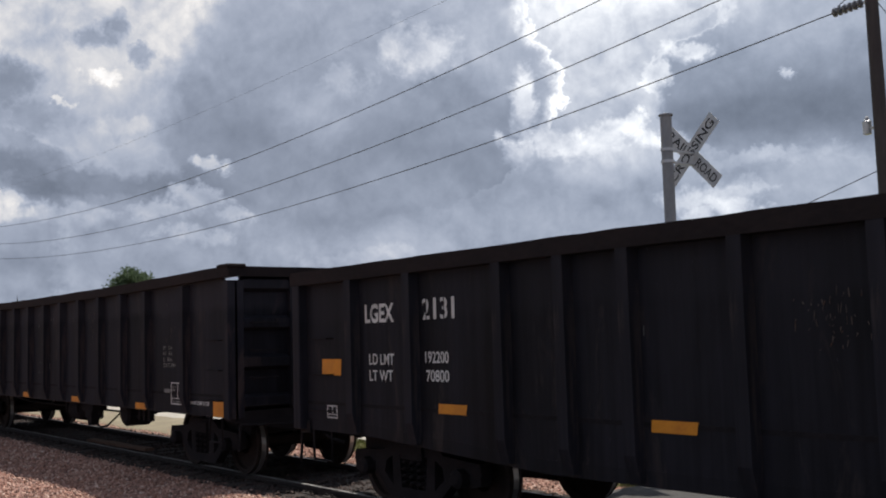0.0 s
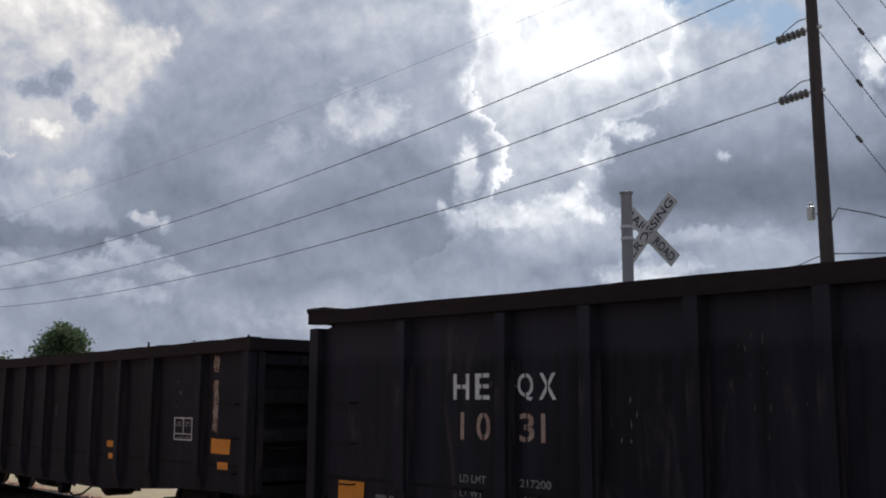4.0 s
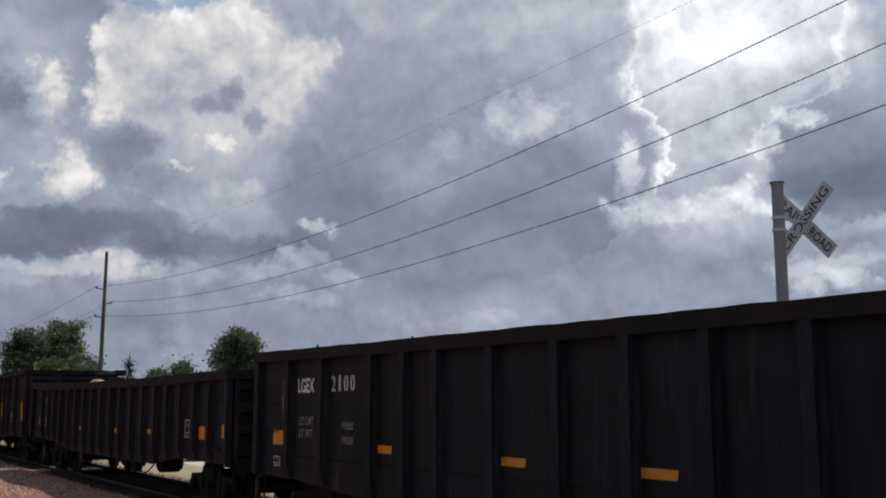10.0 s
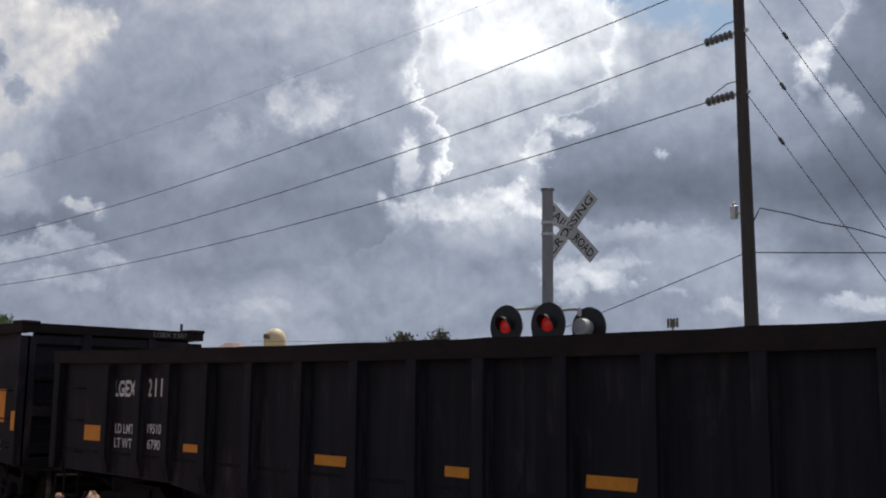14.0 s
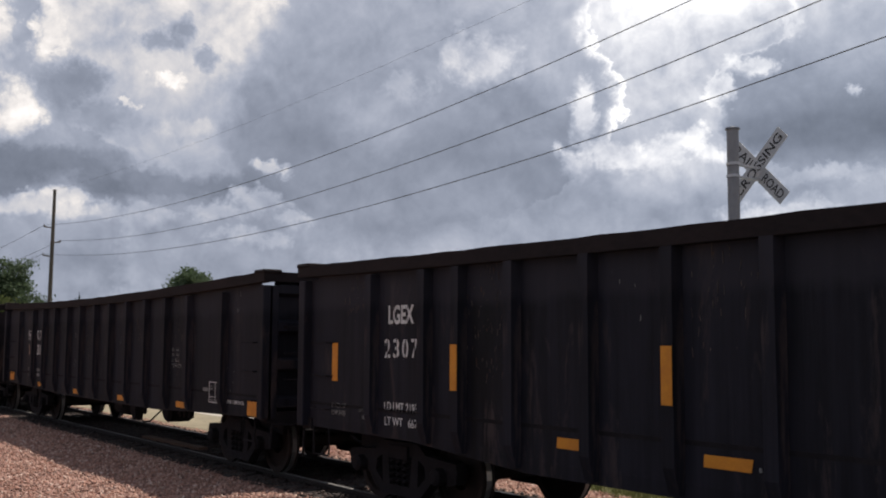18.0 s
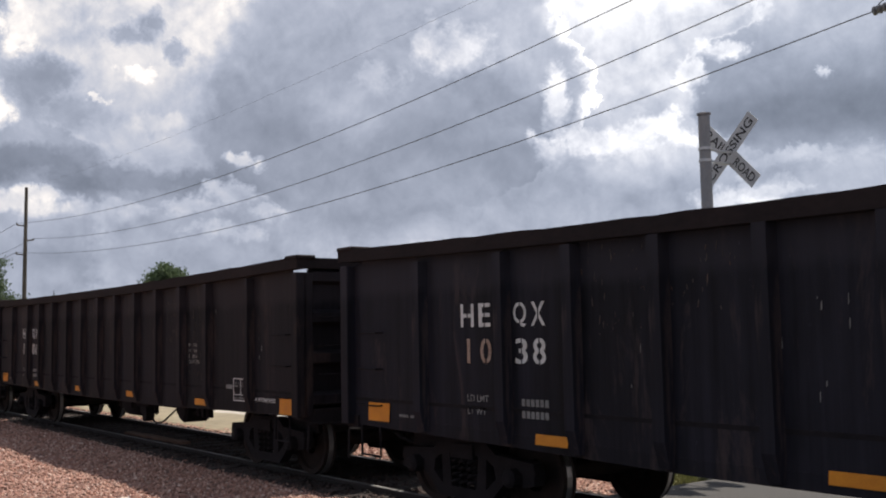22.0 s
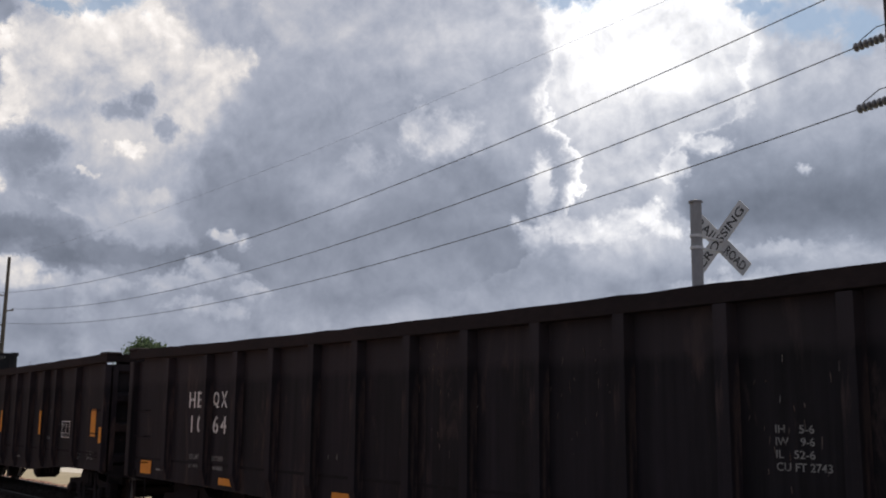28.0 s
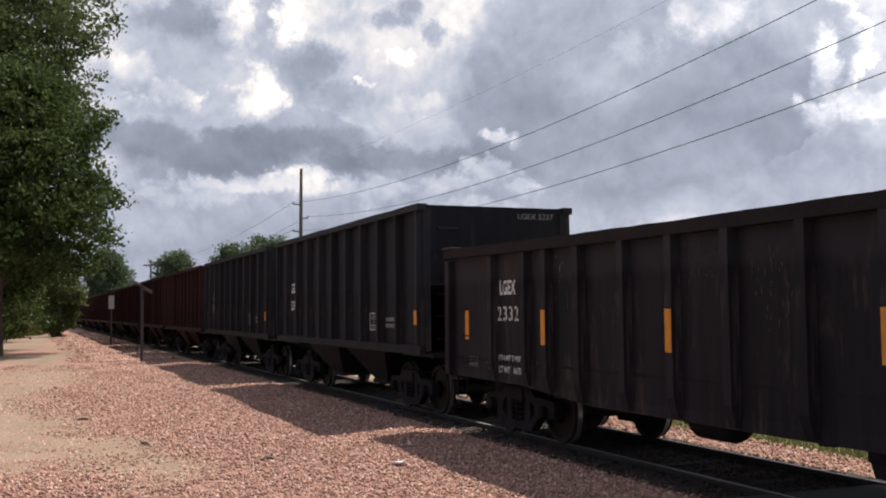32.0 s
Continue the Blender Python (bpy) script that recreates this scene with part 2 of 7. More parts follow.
SKY_GAIN = 1.04
SKY_GLOW = [
    ("S", 41.7, 21.7, 14.35, 10.48, 0.85), ("S", 43.6, 24.7, 9.09, 6.35, 0.94), ("L", 41.9, 13.8, 8.50, 4.76, 0.54), ("L", 36.5, 8.9, 9.64, 1.59, 0.39),
    ("L", 50.5, 6.9, 15.99, 1.90, 0.34), ("L", 70.6, 6.1, 13.41, 1.90, 0.34)]
BANK_SUNWARD = ([(7.6, 16.1), (9.3, 36.1), (10.3, 38.0), (11.3, 39.6), (12.4, 39.9), (13.4, 40.6), (14.3, 40.1), (15.3, 38.5), (15.9, 36.1), (17.0, 36.2), (18.5, 36.4), (20.0, 35.6), (21.3, 35.7), (23.6, 35.3)],
                [(8.6, 18.0), (10.1, 17.9), (11.5, 17.8), (13.3, 17.9), (14.8, 21.7), (15.7, 24.3), (17.3, 26.4), (18.1, 27.7), (20.2, 28.0), (21.4, 28.2), (23.1, 28.0)],
                [(8.6, 0.43), (9.7, 0.25), (10.8, 0.18), (12.1, 0.21), (14.0, 0.30), (15.9, 0.38), (17.7, 0.46), (20.2, 0.51), (23.5, 0.58)], 0.45, 2.5)
BANK_FAR_RIGHT = ([(8.2, 19.9), (9.7, 24.7), (11.3, 26.1), (12.7, 25.4), (13.9, 24.4), (15.2, 25.3), (16.7, 25.7), (17.7, 24.8), (18.5, 24.1), (20.2, 22.9), (22.4, 21.9)],
                  [(7.1, 1.4), (8.1, 19.6), (18.0, 0.2)],
                  [(8.9, 0.26), (10.2, 0.16), (11.8, 0.13), (14.0, 0.16), (15.9, 0.19), (17.7, 0.24), (20.2, 0.23), (23.5, 0.22)], 0.5, 2.5)
BANK_MIDDLE = ([(6.2, 59.7), (7.2, 65.3), (8.7, 66.9), (10.2, 67.3), (11.7, 67.6), (13.6, 66.8), (15.3, 65.1), (17.1, 64.8), (19.2, 65.1), (20.8, 63.9), (24.3, 64.5)],
               [(5.9, 61.2), (6.9, 52.1), (8.5, 48.9), (10.3, 47.0), (11.8, 45.3), (13.2, 44.7), (15.1, 45.1), (16.5, 46.1), (17.9, 46.6), (19.7, 46.0), (22.2, 46.1), (24.8, 46.6)],
               [(6.3, 0.35), (7.2, 0.30), (8.5, 0.24), (10.7, 0.25), (13.9, 0.29), (17.0, 0.36), (20.1, 0.41), (23.1, 0.45), (24.9, 0.46)], 1.3, 0.22)
BANK_LEFT = ([(10.4, 72.5), (11.4, 75.3), (13.1, 76.6), (15.2, 76.5), (17.6, 77.1), (19.3, 77.1), (20.9, 76.6), (23.7, 77.1)],
             [(10.5, 69.8), (12.8, 66.7), (15.0, 65.5), (16.9, 64.3), (18.5, 64.3), (20.0, 65.6), (22.0, 67.7), (24.7, 65.8)],
             [(10.8, 0.38), (12.4, 0.41), (14.6, 0.53), (17.1, 0.60), (19.5, 0.62), (21.4, 0.67), (24.4, 0.63)], 0.7, 2.0)
SKY_UPPER = [
    ("W", 72.7, 21.0, 1.16, 0.76, 0.76), ("W", 68.6, 20.4, 1.15, 0.83, 0.73), ("M", 80.0, 20.7, 4.07, 2.38, 0.30), ("L", 81.4, 16.5, 3.64, 3.49, 0.41),
    ("W", 80.0, 16.0, 0.73, 0.51, 0.69), ("W", 77.9, 11.7, 1.46, 1.02, 0.67), ("W", 76.8, 18.8, 0.67, 1.27, 0.75), ("W", 76.6, 15.5, 0.72, 1.90, 0.70),
    ("G", 73.8, 17.0, 2.99, 2.22, 0.55), ("W", 65.3, 19.1, 1.34, 1.27, 0.66), ("D", 69.7, 16.9, 0.73, 0.83, 0.25), ("D", 70.7, 16.1, 1.12, 0.57, 0.29),
    ("D", 68.5, 15.5, 0.72, 0.51, 0.27), ("D", 75.1, 13.7, 1.70, 1.08, 0.22), ("D", 73.5, 12.0, 2.14, 0.83, 0.26)]
SKY_BODY = [
    ("G", 63.3, 10.7, 4.20, 2.22, 0.19), ("G", 60.0, 15.6, 3.95, 2.86, 0.30), ("L", 49.6, 19.8, 4.72, 3.49, 0.48), ("M", 66.2, 8.1, 2.89, 0.83, 0.22),
    ("L", 58.9, 12.5, 2.28, 1.90, 0.37), ("W", 56.9, 14.3, 1.11, 0.63, 0.41), ("W", 54.0, 16.2, 1.12, 1.33, 0.55), ("W", 52.5, 15.6, 1.65, 1.52, 0.62),
    ("G", 54.7, 11.6, 3.57, 1.59, 0.23), ("G", 50.2, 12.3, 3.25, 1.90, 0.29), ("G", 53.4, 7.9, 4.81, 1.02, 0.25), ("L", 48.6, 15.5, 1.98, 2.22, 0.46),
    ("W", 47.0, 10.2, 1.29, 0.83, 0.51)]
SKY_BAND = [
    ("W", 70.7, 14.0, 1.05, 0.35, 0.66), ("W", 72.2, 12.7, 0.46, 0.16, 0.61), ("W", 69.3, 11.6, 1.23, 0.63, 0.49), ("M", 80.8, 8.4, 5.45, 1.33, 0.19),
    ("M", 76.3, 9.4, 4.83, 0.95, 0.21), ("M", 70.3, 8.3, 4.81, 0.95, 0.20), ("W", 64.9, 9.4, 0.97, 0.35, 0.50), ("W", 65.3, 7.8, 1.92, 0.63, 0.49),
    ("W", 63.4, 7.1, 1.15, 0.44, 0.51), ("W", 73.0, 6.9, 4.80, 0.51, 0.43), ("W", 67.8, 7.1, 2.24, 0.44, 0.47), ("W", 78.2, 7.0, 3.52, 0.44, 0.42),
    ("W", 65.2, 5.8, 1.91, 0.51, 0.48), ("G", 73.1, 3.9, 10.18, 1.27, 0.27), ("G", 57.0, 6.8, 4.80, 1.14, 0.26), ("W", 56.4, 4.5, 2.87, 0.44, 0.45),
    ("G", 62.7, 4.4, 3.82, 0.83, 0.34)]
SKY_LOWER = [
    ("W", 45.7, 10.8, 1.94, 0.70, 0.66), ("W", 43.8, 10.2, 2.26, 0.51, 0.61), ("W", 42.0, 11.1, 1.10, 0.63, 0.78), ("W", 40.8, 11.5, 0.84, 0.70, 0.84),
    ("W", 39.7, 10.4, 1.16, 0.57, 0.75), ("G", 42.2, 9.1, 5.14, 0.83, 0.41), ("W", 46.7, 12.7, 0.91, 1.59, 0.63), ("W", 37.7, 14.9, 1.31, 0.51, 0.76),
    ("W", 39.4, 13.9, 0.78, 0.57, 0.73), ("W", 32.5, 13.5, 0.39, 0.32, 0.61), ("W", 34.8, 9.1, 3.54, 0.44, 0.45), ("W", 36.1, 7.3, 1.41, 0.95, 0.56),
    ("W", 37.9, 6.7, 1.60, 0.83, 0.58), ("G", 30.2, 7.1, 5.12, 1.27, 0.38), ("W", 24.6, 17.3, 1.00, 0.95, 0.73), ("W", 23.3, 15.3, 1.12, 0.95, 0.51),
    ("G", 21.9, 7.7, 5.13, 0.95, 0.25), ("G", 21.9, 11.3, 7.77, 3.17, 0.14), ("G", 32.8, 11.6, 4.54, 1.59, 0.19)]
SKY_POLE = [
    ("L", 42.4, 10.2, 3.55, 1.90, 0.63), ("W", 41.3, 11.2, 1.16, 0.70, 0.76), ("W", 43.1, 10.2, 1.61, 0.63, 0.67), ("W", 36.3, 6.4, 1.66, 0.70, 0.60),
    ("W", 37.4, 5.9, 1.28, 0.51, 0.56), ("W", 26.4, 7.3, 1.09, 0.35, 0.46), ("W", 29.3, 5.0, 2.23, 0.51, 0.50), ("W", 34.6, 7.4, 1.28, 0.25, 0.49),
    ("G", 24.3, 8.7, 3.85, 1.40, 0.15), ("G", 25.0, 5.8, 4.47, 0.76, 0.23), ("W", 32.2, 5.7, 0.77, 0.38, 0.48), ("W", 22.8, 5.1, 1.27, 0.44, 0.55)]
SKY_LEFT = [
    ("W", 83.0, 11.7, 1.69, 0.63, 0.69), ("W", 84.9, 13.1, 1.17, 1.14, 0.59), ("W", 79.4, 15.8, 0.99, 1.90, 0.67), ("W", 77.8, 11.9, 1.49, 1.40, 0.67),
    ("M", 82.4, 15.9, 2.97, 1.08, 0.22), ("G", 82.7, 12.9, 1.95, 1.59, 0.34), ("M", 82.7, 9.2, 7.40, 1.08, 0.21), ("D", 75.3, 13.2, 1.57, 1.27, 0.24),
    ("W", 78.4, 7.1, 4.80, 0.57, 0.51), ("W", 75.0, 7.6, 1.92, 0.44, 0.58), ("G", 82.9, 4.7, 7.01, 0.95, 0.33), ("W", 82.9, 6.4, 3.83, 0.44, 0.41)]
SKY_GAPS = [
    ("B", 71.9, 21.6, 2.12, 0.70, 0.19), ("B", 74.8, 21.4, 1.36, 0.44, 0.19), ("B", 45.0, 22.9, 2.07, 0.63, 0.24),
    ("B", 32.1, 21.2, 2.72, 1.02, 0.14), ("B", 34.8, 21.9, 1.37, 0.44, 0.16), ("B", 29.2, 20.2, 1.35, 1.08, 0.16)]
make_sky()

sun = new("sun", bpy.data.lights.new("sun", "SUN"))
sun.data.energy, sun.data.angle, sun.data.color = 4.5, radians(0.6), (1.0, 0.95, 0.87)
ce = math.cos(radians(SUN_EL))
sun.matrix_world = look((-60 * ce * math.sin(radians(SUN_YAW)), 60 * ce * math.cos(radians(SUN_YAW)), 60 * math.sin(radians(SUN_EL))), (0, 0, 0))

# ---------------------------------------------------------------- materials


def surface(name, dark, light, scale=3.0, fine=40.0, rough=0.75, bump=0.3, bump_scale=60.0, metal=0.0, stretch=(1, 1, 1),
            spots=None, spot_at=0.62, coords="Object", vary=0.0, spec=0.4):
    """A mottled surface: two tones by a broad and a fine grain, spots of a third colour, fine relief."""
    m = bpy.data.materials.new(name)
    m.use_nodes = True
    nt = m.node_tree
    b = nt.nodes["Principled BSDF"]
    co = put(nt, "ShaderNodeTexCoord").outputs[coords]
    mp = put(nt, "ShaderNodeMapping")
    mp.inputs["Scale"].default_value = stretch
    link(nt, co, mp.inputs[0])
    v = mp.outputs[0]
    f1 = noise_node(nt, v, scale, 6, 0.6, 0.3).outputs["Fac"]
    f2 = noise_node(nt, v, fine, 5, 0.6).outputs["Fac"]
    f = math_node(nt, "ADD", math_node(nt, "MULTIPLY", f1, 0.65), math_node(nt, "MULTIPLY", f2, 0.35))
    f = ramp_node(nt, f, [(0.35, 0.0), (0.65, 1.0)])
    col = mix_color(nt, f, dark, light)
    if spots:
        s = noise_node(nt, v, scale * 2.3, 8, 0.68, 0.5).outputs["Fac"]
        col = mix_color(nt, ramp_node(nt, s, [(spot_at, 0.0), (spot_at + 0.06, 1.0)]), col, spots)
    if vary:
        r = put(nt, "ShaderNodeObjectInfo").outputs["Random"]
        g = math_node(nt, "ADD", math_node(nt, "MULTIPLY", r, vary), 1.0 - vary / 2)
        h = put(nt, "ShaderNodeHueSaturation")
        link(nt, g, h.inputs["Value"])
        link(nt, col, h.inputs["Color"])
        col = h.outputs[0]
    link(nt, col, b.inputs["Base Color"])
    rr = math_node(nt, "ADD", math_node(nt, "MULTIPLY", f1, 0.25), rough - 0.12, clamp=True)
    link(nt, rr, b.inputs["Roughness"])
    b.inputs["Metallic"].default_value = metal
    b.inputs["Specular IOR Level"].default_value = spec
    if bump:
        bn = put(nt, "ShaderNodeBump")
        bn.inputs["Strength"].default_value = bump
        bn.inputs["Distance"].default_value = 0.01
        link(nt, noise_node(nt, v, bump_scale, 6, 0.65).outputs["Fac"], bn.inputs["Height"])
        link(nt, bn.outputs[0], b.inputs["Normal"])
    return m


def stones_material(name, tones, scale):
    """Loose stones: one tone a stone, by island, with a fine grain."""
    m = bpy.data.materials.new(name)
    m.use_nodes = True
    nt = m.node_tree
    b = nt.nodes["Principled BSDF"]
    r = put(nt, "ShaderNodeNewGeometry").outputs["Random Per Island"]
    col = ramp_node(nt, r, [(i / (len(tones) - 1), c) for i, c in enumerate(tones)])
    n = noise_node(nt, put(nt, "ShaderNodeTexCoord").outputs["Object"], scale, 5, 0.6).outputs["Fac"]
    col = mix_color(nt, 1.0, col, ramp_node(nt, n, [(0.3, 0.75), (0.7, 1.2)]), "MULTIPLY")
    link(nt, col, b.inputs["Base Color"])
    b.inputs["Roughness"].default_value = 0.85
    b.inputs["Specular IOR Level"].default_value = 0.25
    return m


def leaf_material(name, tones, through=0.3):
    m = bpy.data.materials.new(name)
    m.use_nodes = True
    nt = m.node_tree
    nt.nodes.remove(nt.nodes["Principled BSDF"])
    out = nt.nodes["Material Output"]
    r = put(nt, "ShaderNodeNewGeometry").outputs["Random Per Island"]
    n = noise_node(nt, put(nt, "ShaderNodeTexCoord").outputs["Object"], 0.6, 3, 0.5).outputs["Fac"]
    f = math_node(nt, "ADD", math_node(nt, "MULTIPLY", r, 0.6), math_node(nt, "MULTIPLY", n, 0.4))
    col = ramp_node(nt, f, [(0.15, tones[0]), (0.5, tones[1]), (0.85, tones[2])])
    d, t, g = put(nt, "ShaderNodeBsdfDiffuse"), put(nt, "ShaderNodeBsdfTranslucent"), put(nt, "ShaderNodeBsdfGlossy")
    g.inputs["Roughness"].default_value = 0.5
    link(nt, col, d.inputs[0]), link(nt, col, t.inputs[0])
    m1, m2 = put(nt, "ShaderNodeMixShader"), put(nt, "ShaderNodeMixShader")
    m1.inputs[0].default_value, m2.inputs[0].default_value = through, 0.015
    link(nt, d.outputs[0], m1.inputs[1]), link(nt, t.outputs[0], m1.inputs[2])
    link(nt, m1.outputs[0], m2.inputs[1]), link(nt, g.outputs[0], m2.inputs[2])
    link(nt, m2.outputs[0], out.inputs[0])
    return m


def glow(name, color, strength):
    m = bpy.data.materials.new(name)
    m.use_nodes = True
    b = m.node_tree.nodes["Principled BSDF"]
    b.inputs["Base Color"].default_value = (*color, 1)
    b.inputs["Emission Color"].default_value = (*color, 1)
    b.inputs["Emission Strength"].default_value = strength
    b.inputs["Roughness"].default_value = 0.25
    return m




def car_paint(name, dark, light, rust, dust, rough=0.66, spec=0.15, vary=0.4, band=2.42, dusty=0.5):
    """Old car paint: cloudy tones, run marks down the sides, rust blooms and a dusty band above the load line."""
    m = bpy.data.materials.new(name)
    m.use_nodes = True
    nt = m.node_tree
    b = nt.nodes["Principled BSDF"]
    co = put(nt, "ShaderNodeTexCoord").outputs["Object"]

    def squeezed(sx, sy, sz):
        mp = put(nt, "ShaderNodeMapping")
        mp.inputs["Scale"].default_value = (sx, sy, sz)
        link(nt, co, mp.inputs[0])
        return mp.outputs[0]
    broad = noise_node(nt, squeezed(1, 1, 0.5), 0.9, 6, 0.6, 0.4).outputs["Fac"]
    runs = noise_node(nt, squeezed(1, 1, 0.035), 11.0, 7, 0.65).outputs["Fac"]
    tone = math_node(nt, "ADD", math_node(nt, "MULTIPLY", broad, 0.55), math_node(nt, "MULTIPLY", runs, 0.45))
    col = mix_color(nt, ramp_node(nt, tone, [(0.38, 0.0), (0.62, 1.0)]), dark, light)
    # rust blooms that run downwards
    bloom = noise_node(nt, squeezed(1, 1, 0.22), 2.6, 9, 0.7, 0.6).outputs["Fac"]
    col = mix_color(nt, ramp_node(nt, bloom, [(0.56, 0.0), (0.66, 0.9)]), col, rust)
    # dusty band above the load line
    sep = put(nt, "ShaderNodeSeparateXYZ")
    link(nt, co, sep.inputs[0])
    edge = math_node(nt, "MULTIPLY_ADD", math_node(nt, "SUBTRACT", noise_node(nt, squeezed(0.5, 1, 0.3), 2.6, 6, 0.65).outputs["Fac"], 0.5), 0.35, sep.outputs[2])
    col = mix_color(nt, ramp_node(nt, math_node(nt, "DIVIDE", edge, 4.0), [(band / 4 - 0.02, 0.0), (band / 4 + 0.008, dusty)]), col, dust)
    # chalky scratches
    chips = noise_node(nt, squeezed(1, 1, 0.3), 22.0, 6, 0.7).outputs["Fac"]
    col = mix_color(nt, ramp_node(nt, chips, [(0.69, 0.0), (0.73, 0.6)]), col, tuple(c * 4 for c in light))
    r = put(nt, "ShaderNodeObjectInfo").outputs["Random"]
    h = put(nt, "ShaderNodeHueSaturation")
    link(nt, math_node(nt, "MULTIPLY_ADD", r, vary, 1.0 - vary / 2), h.inputs["Value"])
    link(nt, col, h.inputs["Color"])
    link(nt, h.outputs[0], b.inputs["Base Color"])
    link(nt, math_node(nt, "MULTIPLY_ADD", broad, 0.3, rough - 0.15), b.inputs["Roughness"])
    b.inputs["Specular IOR Level"].default_value = spec
    bn = put(nt, "ShaderNodeBump")
    bn.inputs["Strength"].default_value, bn.inputs["Distance"].default_value = 0.3, 0.012
    link(nt, math_node(nt, "ADD", broad, math_node(nt, "MULTIPLY", chips, 0.3)), bn.inputs["Height"])
    link(nt, bn.outputs[0], b.inputs["Normal"])
    return m


M_BLACK = car_paint("black_car_paint", (0.0033, 0.0032, 0.0048), (0.0169, 0.0157, 0.0228), (0.0456, 0.0331, 0.0331), (0.0302, 0.0274, 0.0353))
M_JET = car_paint("jet_black_car_paint", (0.0039, 0.0036, 0.0050), (0.0185, 0.0171, 0.0234), (0.0365, 0.0285, 0.0285), (0.0228, 0.0205, 0.0268), band=2.2, dusty=0.3)
M_BROWN = car_paint("brown_black_car_paint", (0.0036, 0.0032, 0.0043), (0.0192, 0.0153, 0.0192), (0.0524, 0.0353, 0.0319), (0.0353, 0.0279, 0.0313), dusty=0.55)
M_RUSTTOP = surface("worn_chord_paint", (0.011, 0.0082, 0.0088), (0.026, 0.0182, 0.0182), 2.5, 22.0, 0.85, 0.35, 40, 0, (0.5, 1, 1), spec=0.15)
M_REDCAR = car_paint("oxide_red_car_paint", (0.011, 0.0036, 0.0038), (0.040, 0.0120, 0.0105), (0.018, 0.011, 0.0105), (0.033, 0.012, 0.011), vary=0.9)
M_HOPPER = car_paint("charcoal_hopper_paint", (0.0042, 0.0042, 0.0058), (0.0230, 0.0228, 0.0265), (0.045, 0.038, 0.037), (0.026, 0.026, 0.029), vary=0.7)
# For panels, slope sheets and chutes: darker than the ribs and chords.
M_HOPPER_PANEL = car_paint("darker_hopper_paint", (0.0026, 0.0026, 0.0040), (0.0120, 0.0118, 0.0155), (0.030, 0.025, 0.024), (0.014, 0.0138, 0.0170), vary=0.3)
M_IRON = surface("dirty_cast_iron", (0.008, 0.0068, 0.0078), (0.021, 0.0172, 0.0190), 5.0, 40.0, 0.85, 0.4, 60, spec=0.15)
M_WHEEL = surface("rusty_wheel_steel", (0.014, 0.010, 0.0095), (0.036, 0.024, 0.020), 6.0, 50.0, 0.8, 0.3, 60, spec=0.2)
M_TREAD = surface("polished_wheel_tread", (0.45, 0.43, 0.42), (0.6, 0.58, 0.56), 8.0, 50.0, 0.35, 0.1, 60, 0.9)
M_YELLOW = surface("yellow_reflector", (0.50, 0.165, 0.008), (0.66, 0.25, 0.015), 6.0, 60.0, 0.5, 0.1, 60, 0, (1, 1, 1),
                   (0.16, 0.08, 0.02), 0.72)
M_LETTER = surface("worn_white_stencil", (0.42, 0.40, 0.38), (0.70, 0.68, 0.66), 9.0, 60.0, 0.7, 0.1, 60, 0, (1, 1, 1),
                   (0.06, 0.05, 0.05), 0.64)
M_LETTER_DIM = surface("faded_white_stencil", (0.11, 0.105, 0.10), (0.26, 0.25, 0.24), 9.0, 60.0, 0.7, 0.1, 60, 0, (1, 1, 1),
                       (0.05, 0.045, 0.045), 0.58)
M_LETTER_RUST = surface("rusted_stencil", (0.22, 0.13, 0.09), (0.46, 0.34, 0.27), 9.0, 60.0, 0.75, 0.1, 60, 0, (1, 1, 1), (0.10, 0.05, 0.035), 0.56)
M_STREAKW = surface("peeling_pale_paint", (0.13, 0.09, 0.065), (0.38, 0.31, 0.25), 7.0, 30.0, 0.85, 0.3, 60, 0, (1, 1, 0.6),
                    (0.10, 0.042, 0.022), 0.50)
M_RAIL = surface("rail_steel_web", (0.010, 0.0075, 0.007), (0.026, 0.018, 0.0155), 4.0, 40.0, 0.75, 0.3, 60)
M_RAILTOP = surface("polished_rail_head", (0.20, 0.19, 0.19), (0.34, 0.33, 0.32), 3.0, 30.0, 0.5, 0.08, 60, 0.9)
# Bed and ties: oil, plus the shade below the train put into their colour.
M_TRACKBED = surface("shaded_track_bed", (0.018, 0.014, 0.0135), (0.048, 0.036, 0.033), 1.2, 24.0, 0.95, 0.9, 22, spots=(0.075, 0.050, 0.043), spot_at=0.66)
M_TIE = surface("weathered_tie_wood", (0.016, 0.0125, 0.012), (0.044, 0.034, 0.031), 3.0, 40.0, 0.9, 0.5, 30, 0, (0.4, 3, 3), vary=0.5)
M_BALLAST = surface("pink_ballast_bed", (0.19, 0.100, 0.080), (0.34, 0.195, 0.152), 0.8, 26.0, 0.92, 0.9, 22, spots=(0.34, 0.24, 0.18), spot_at=0.6)
M_STONES = stones_material("ballast_stones", [(0.29, 0.142, 0.108), (0.41, 0.230, 0.172), (0.20, 0.100, 0.080), (0.48, 0.305, 0.240), (0.35, 0.188, 0.142),
                                              (0.14, 0.090, 0.078), (0.44, 0.262, 0.202), (0.60, 0.46, 0.39)], 30)
# Oily stones darkened further: the train's shade is painted into their tones.
M_SHADE_STONES = stones_material("shaded_track_stones", [(0.034, 0.024, 0.022), (0.060, 0.041, 0.036), (0.022, 0.017, 0.016), (0.085, 0.058, 0.050), (0.045, 0.031, 0.028)], 30)
M_GROUND = surface("sandy_soil", (0.24, 0.18, 0.13), (0.38, 0.29, 0.21), 0.35, 9.0, 0.95, 0.5, 25, spots=(0.14, 0.15, 0.07), spot_at=0.60)
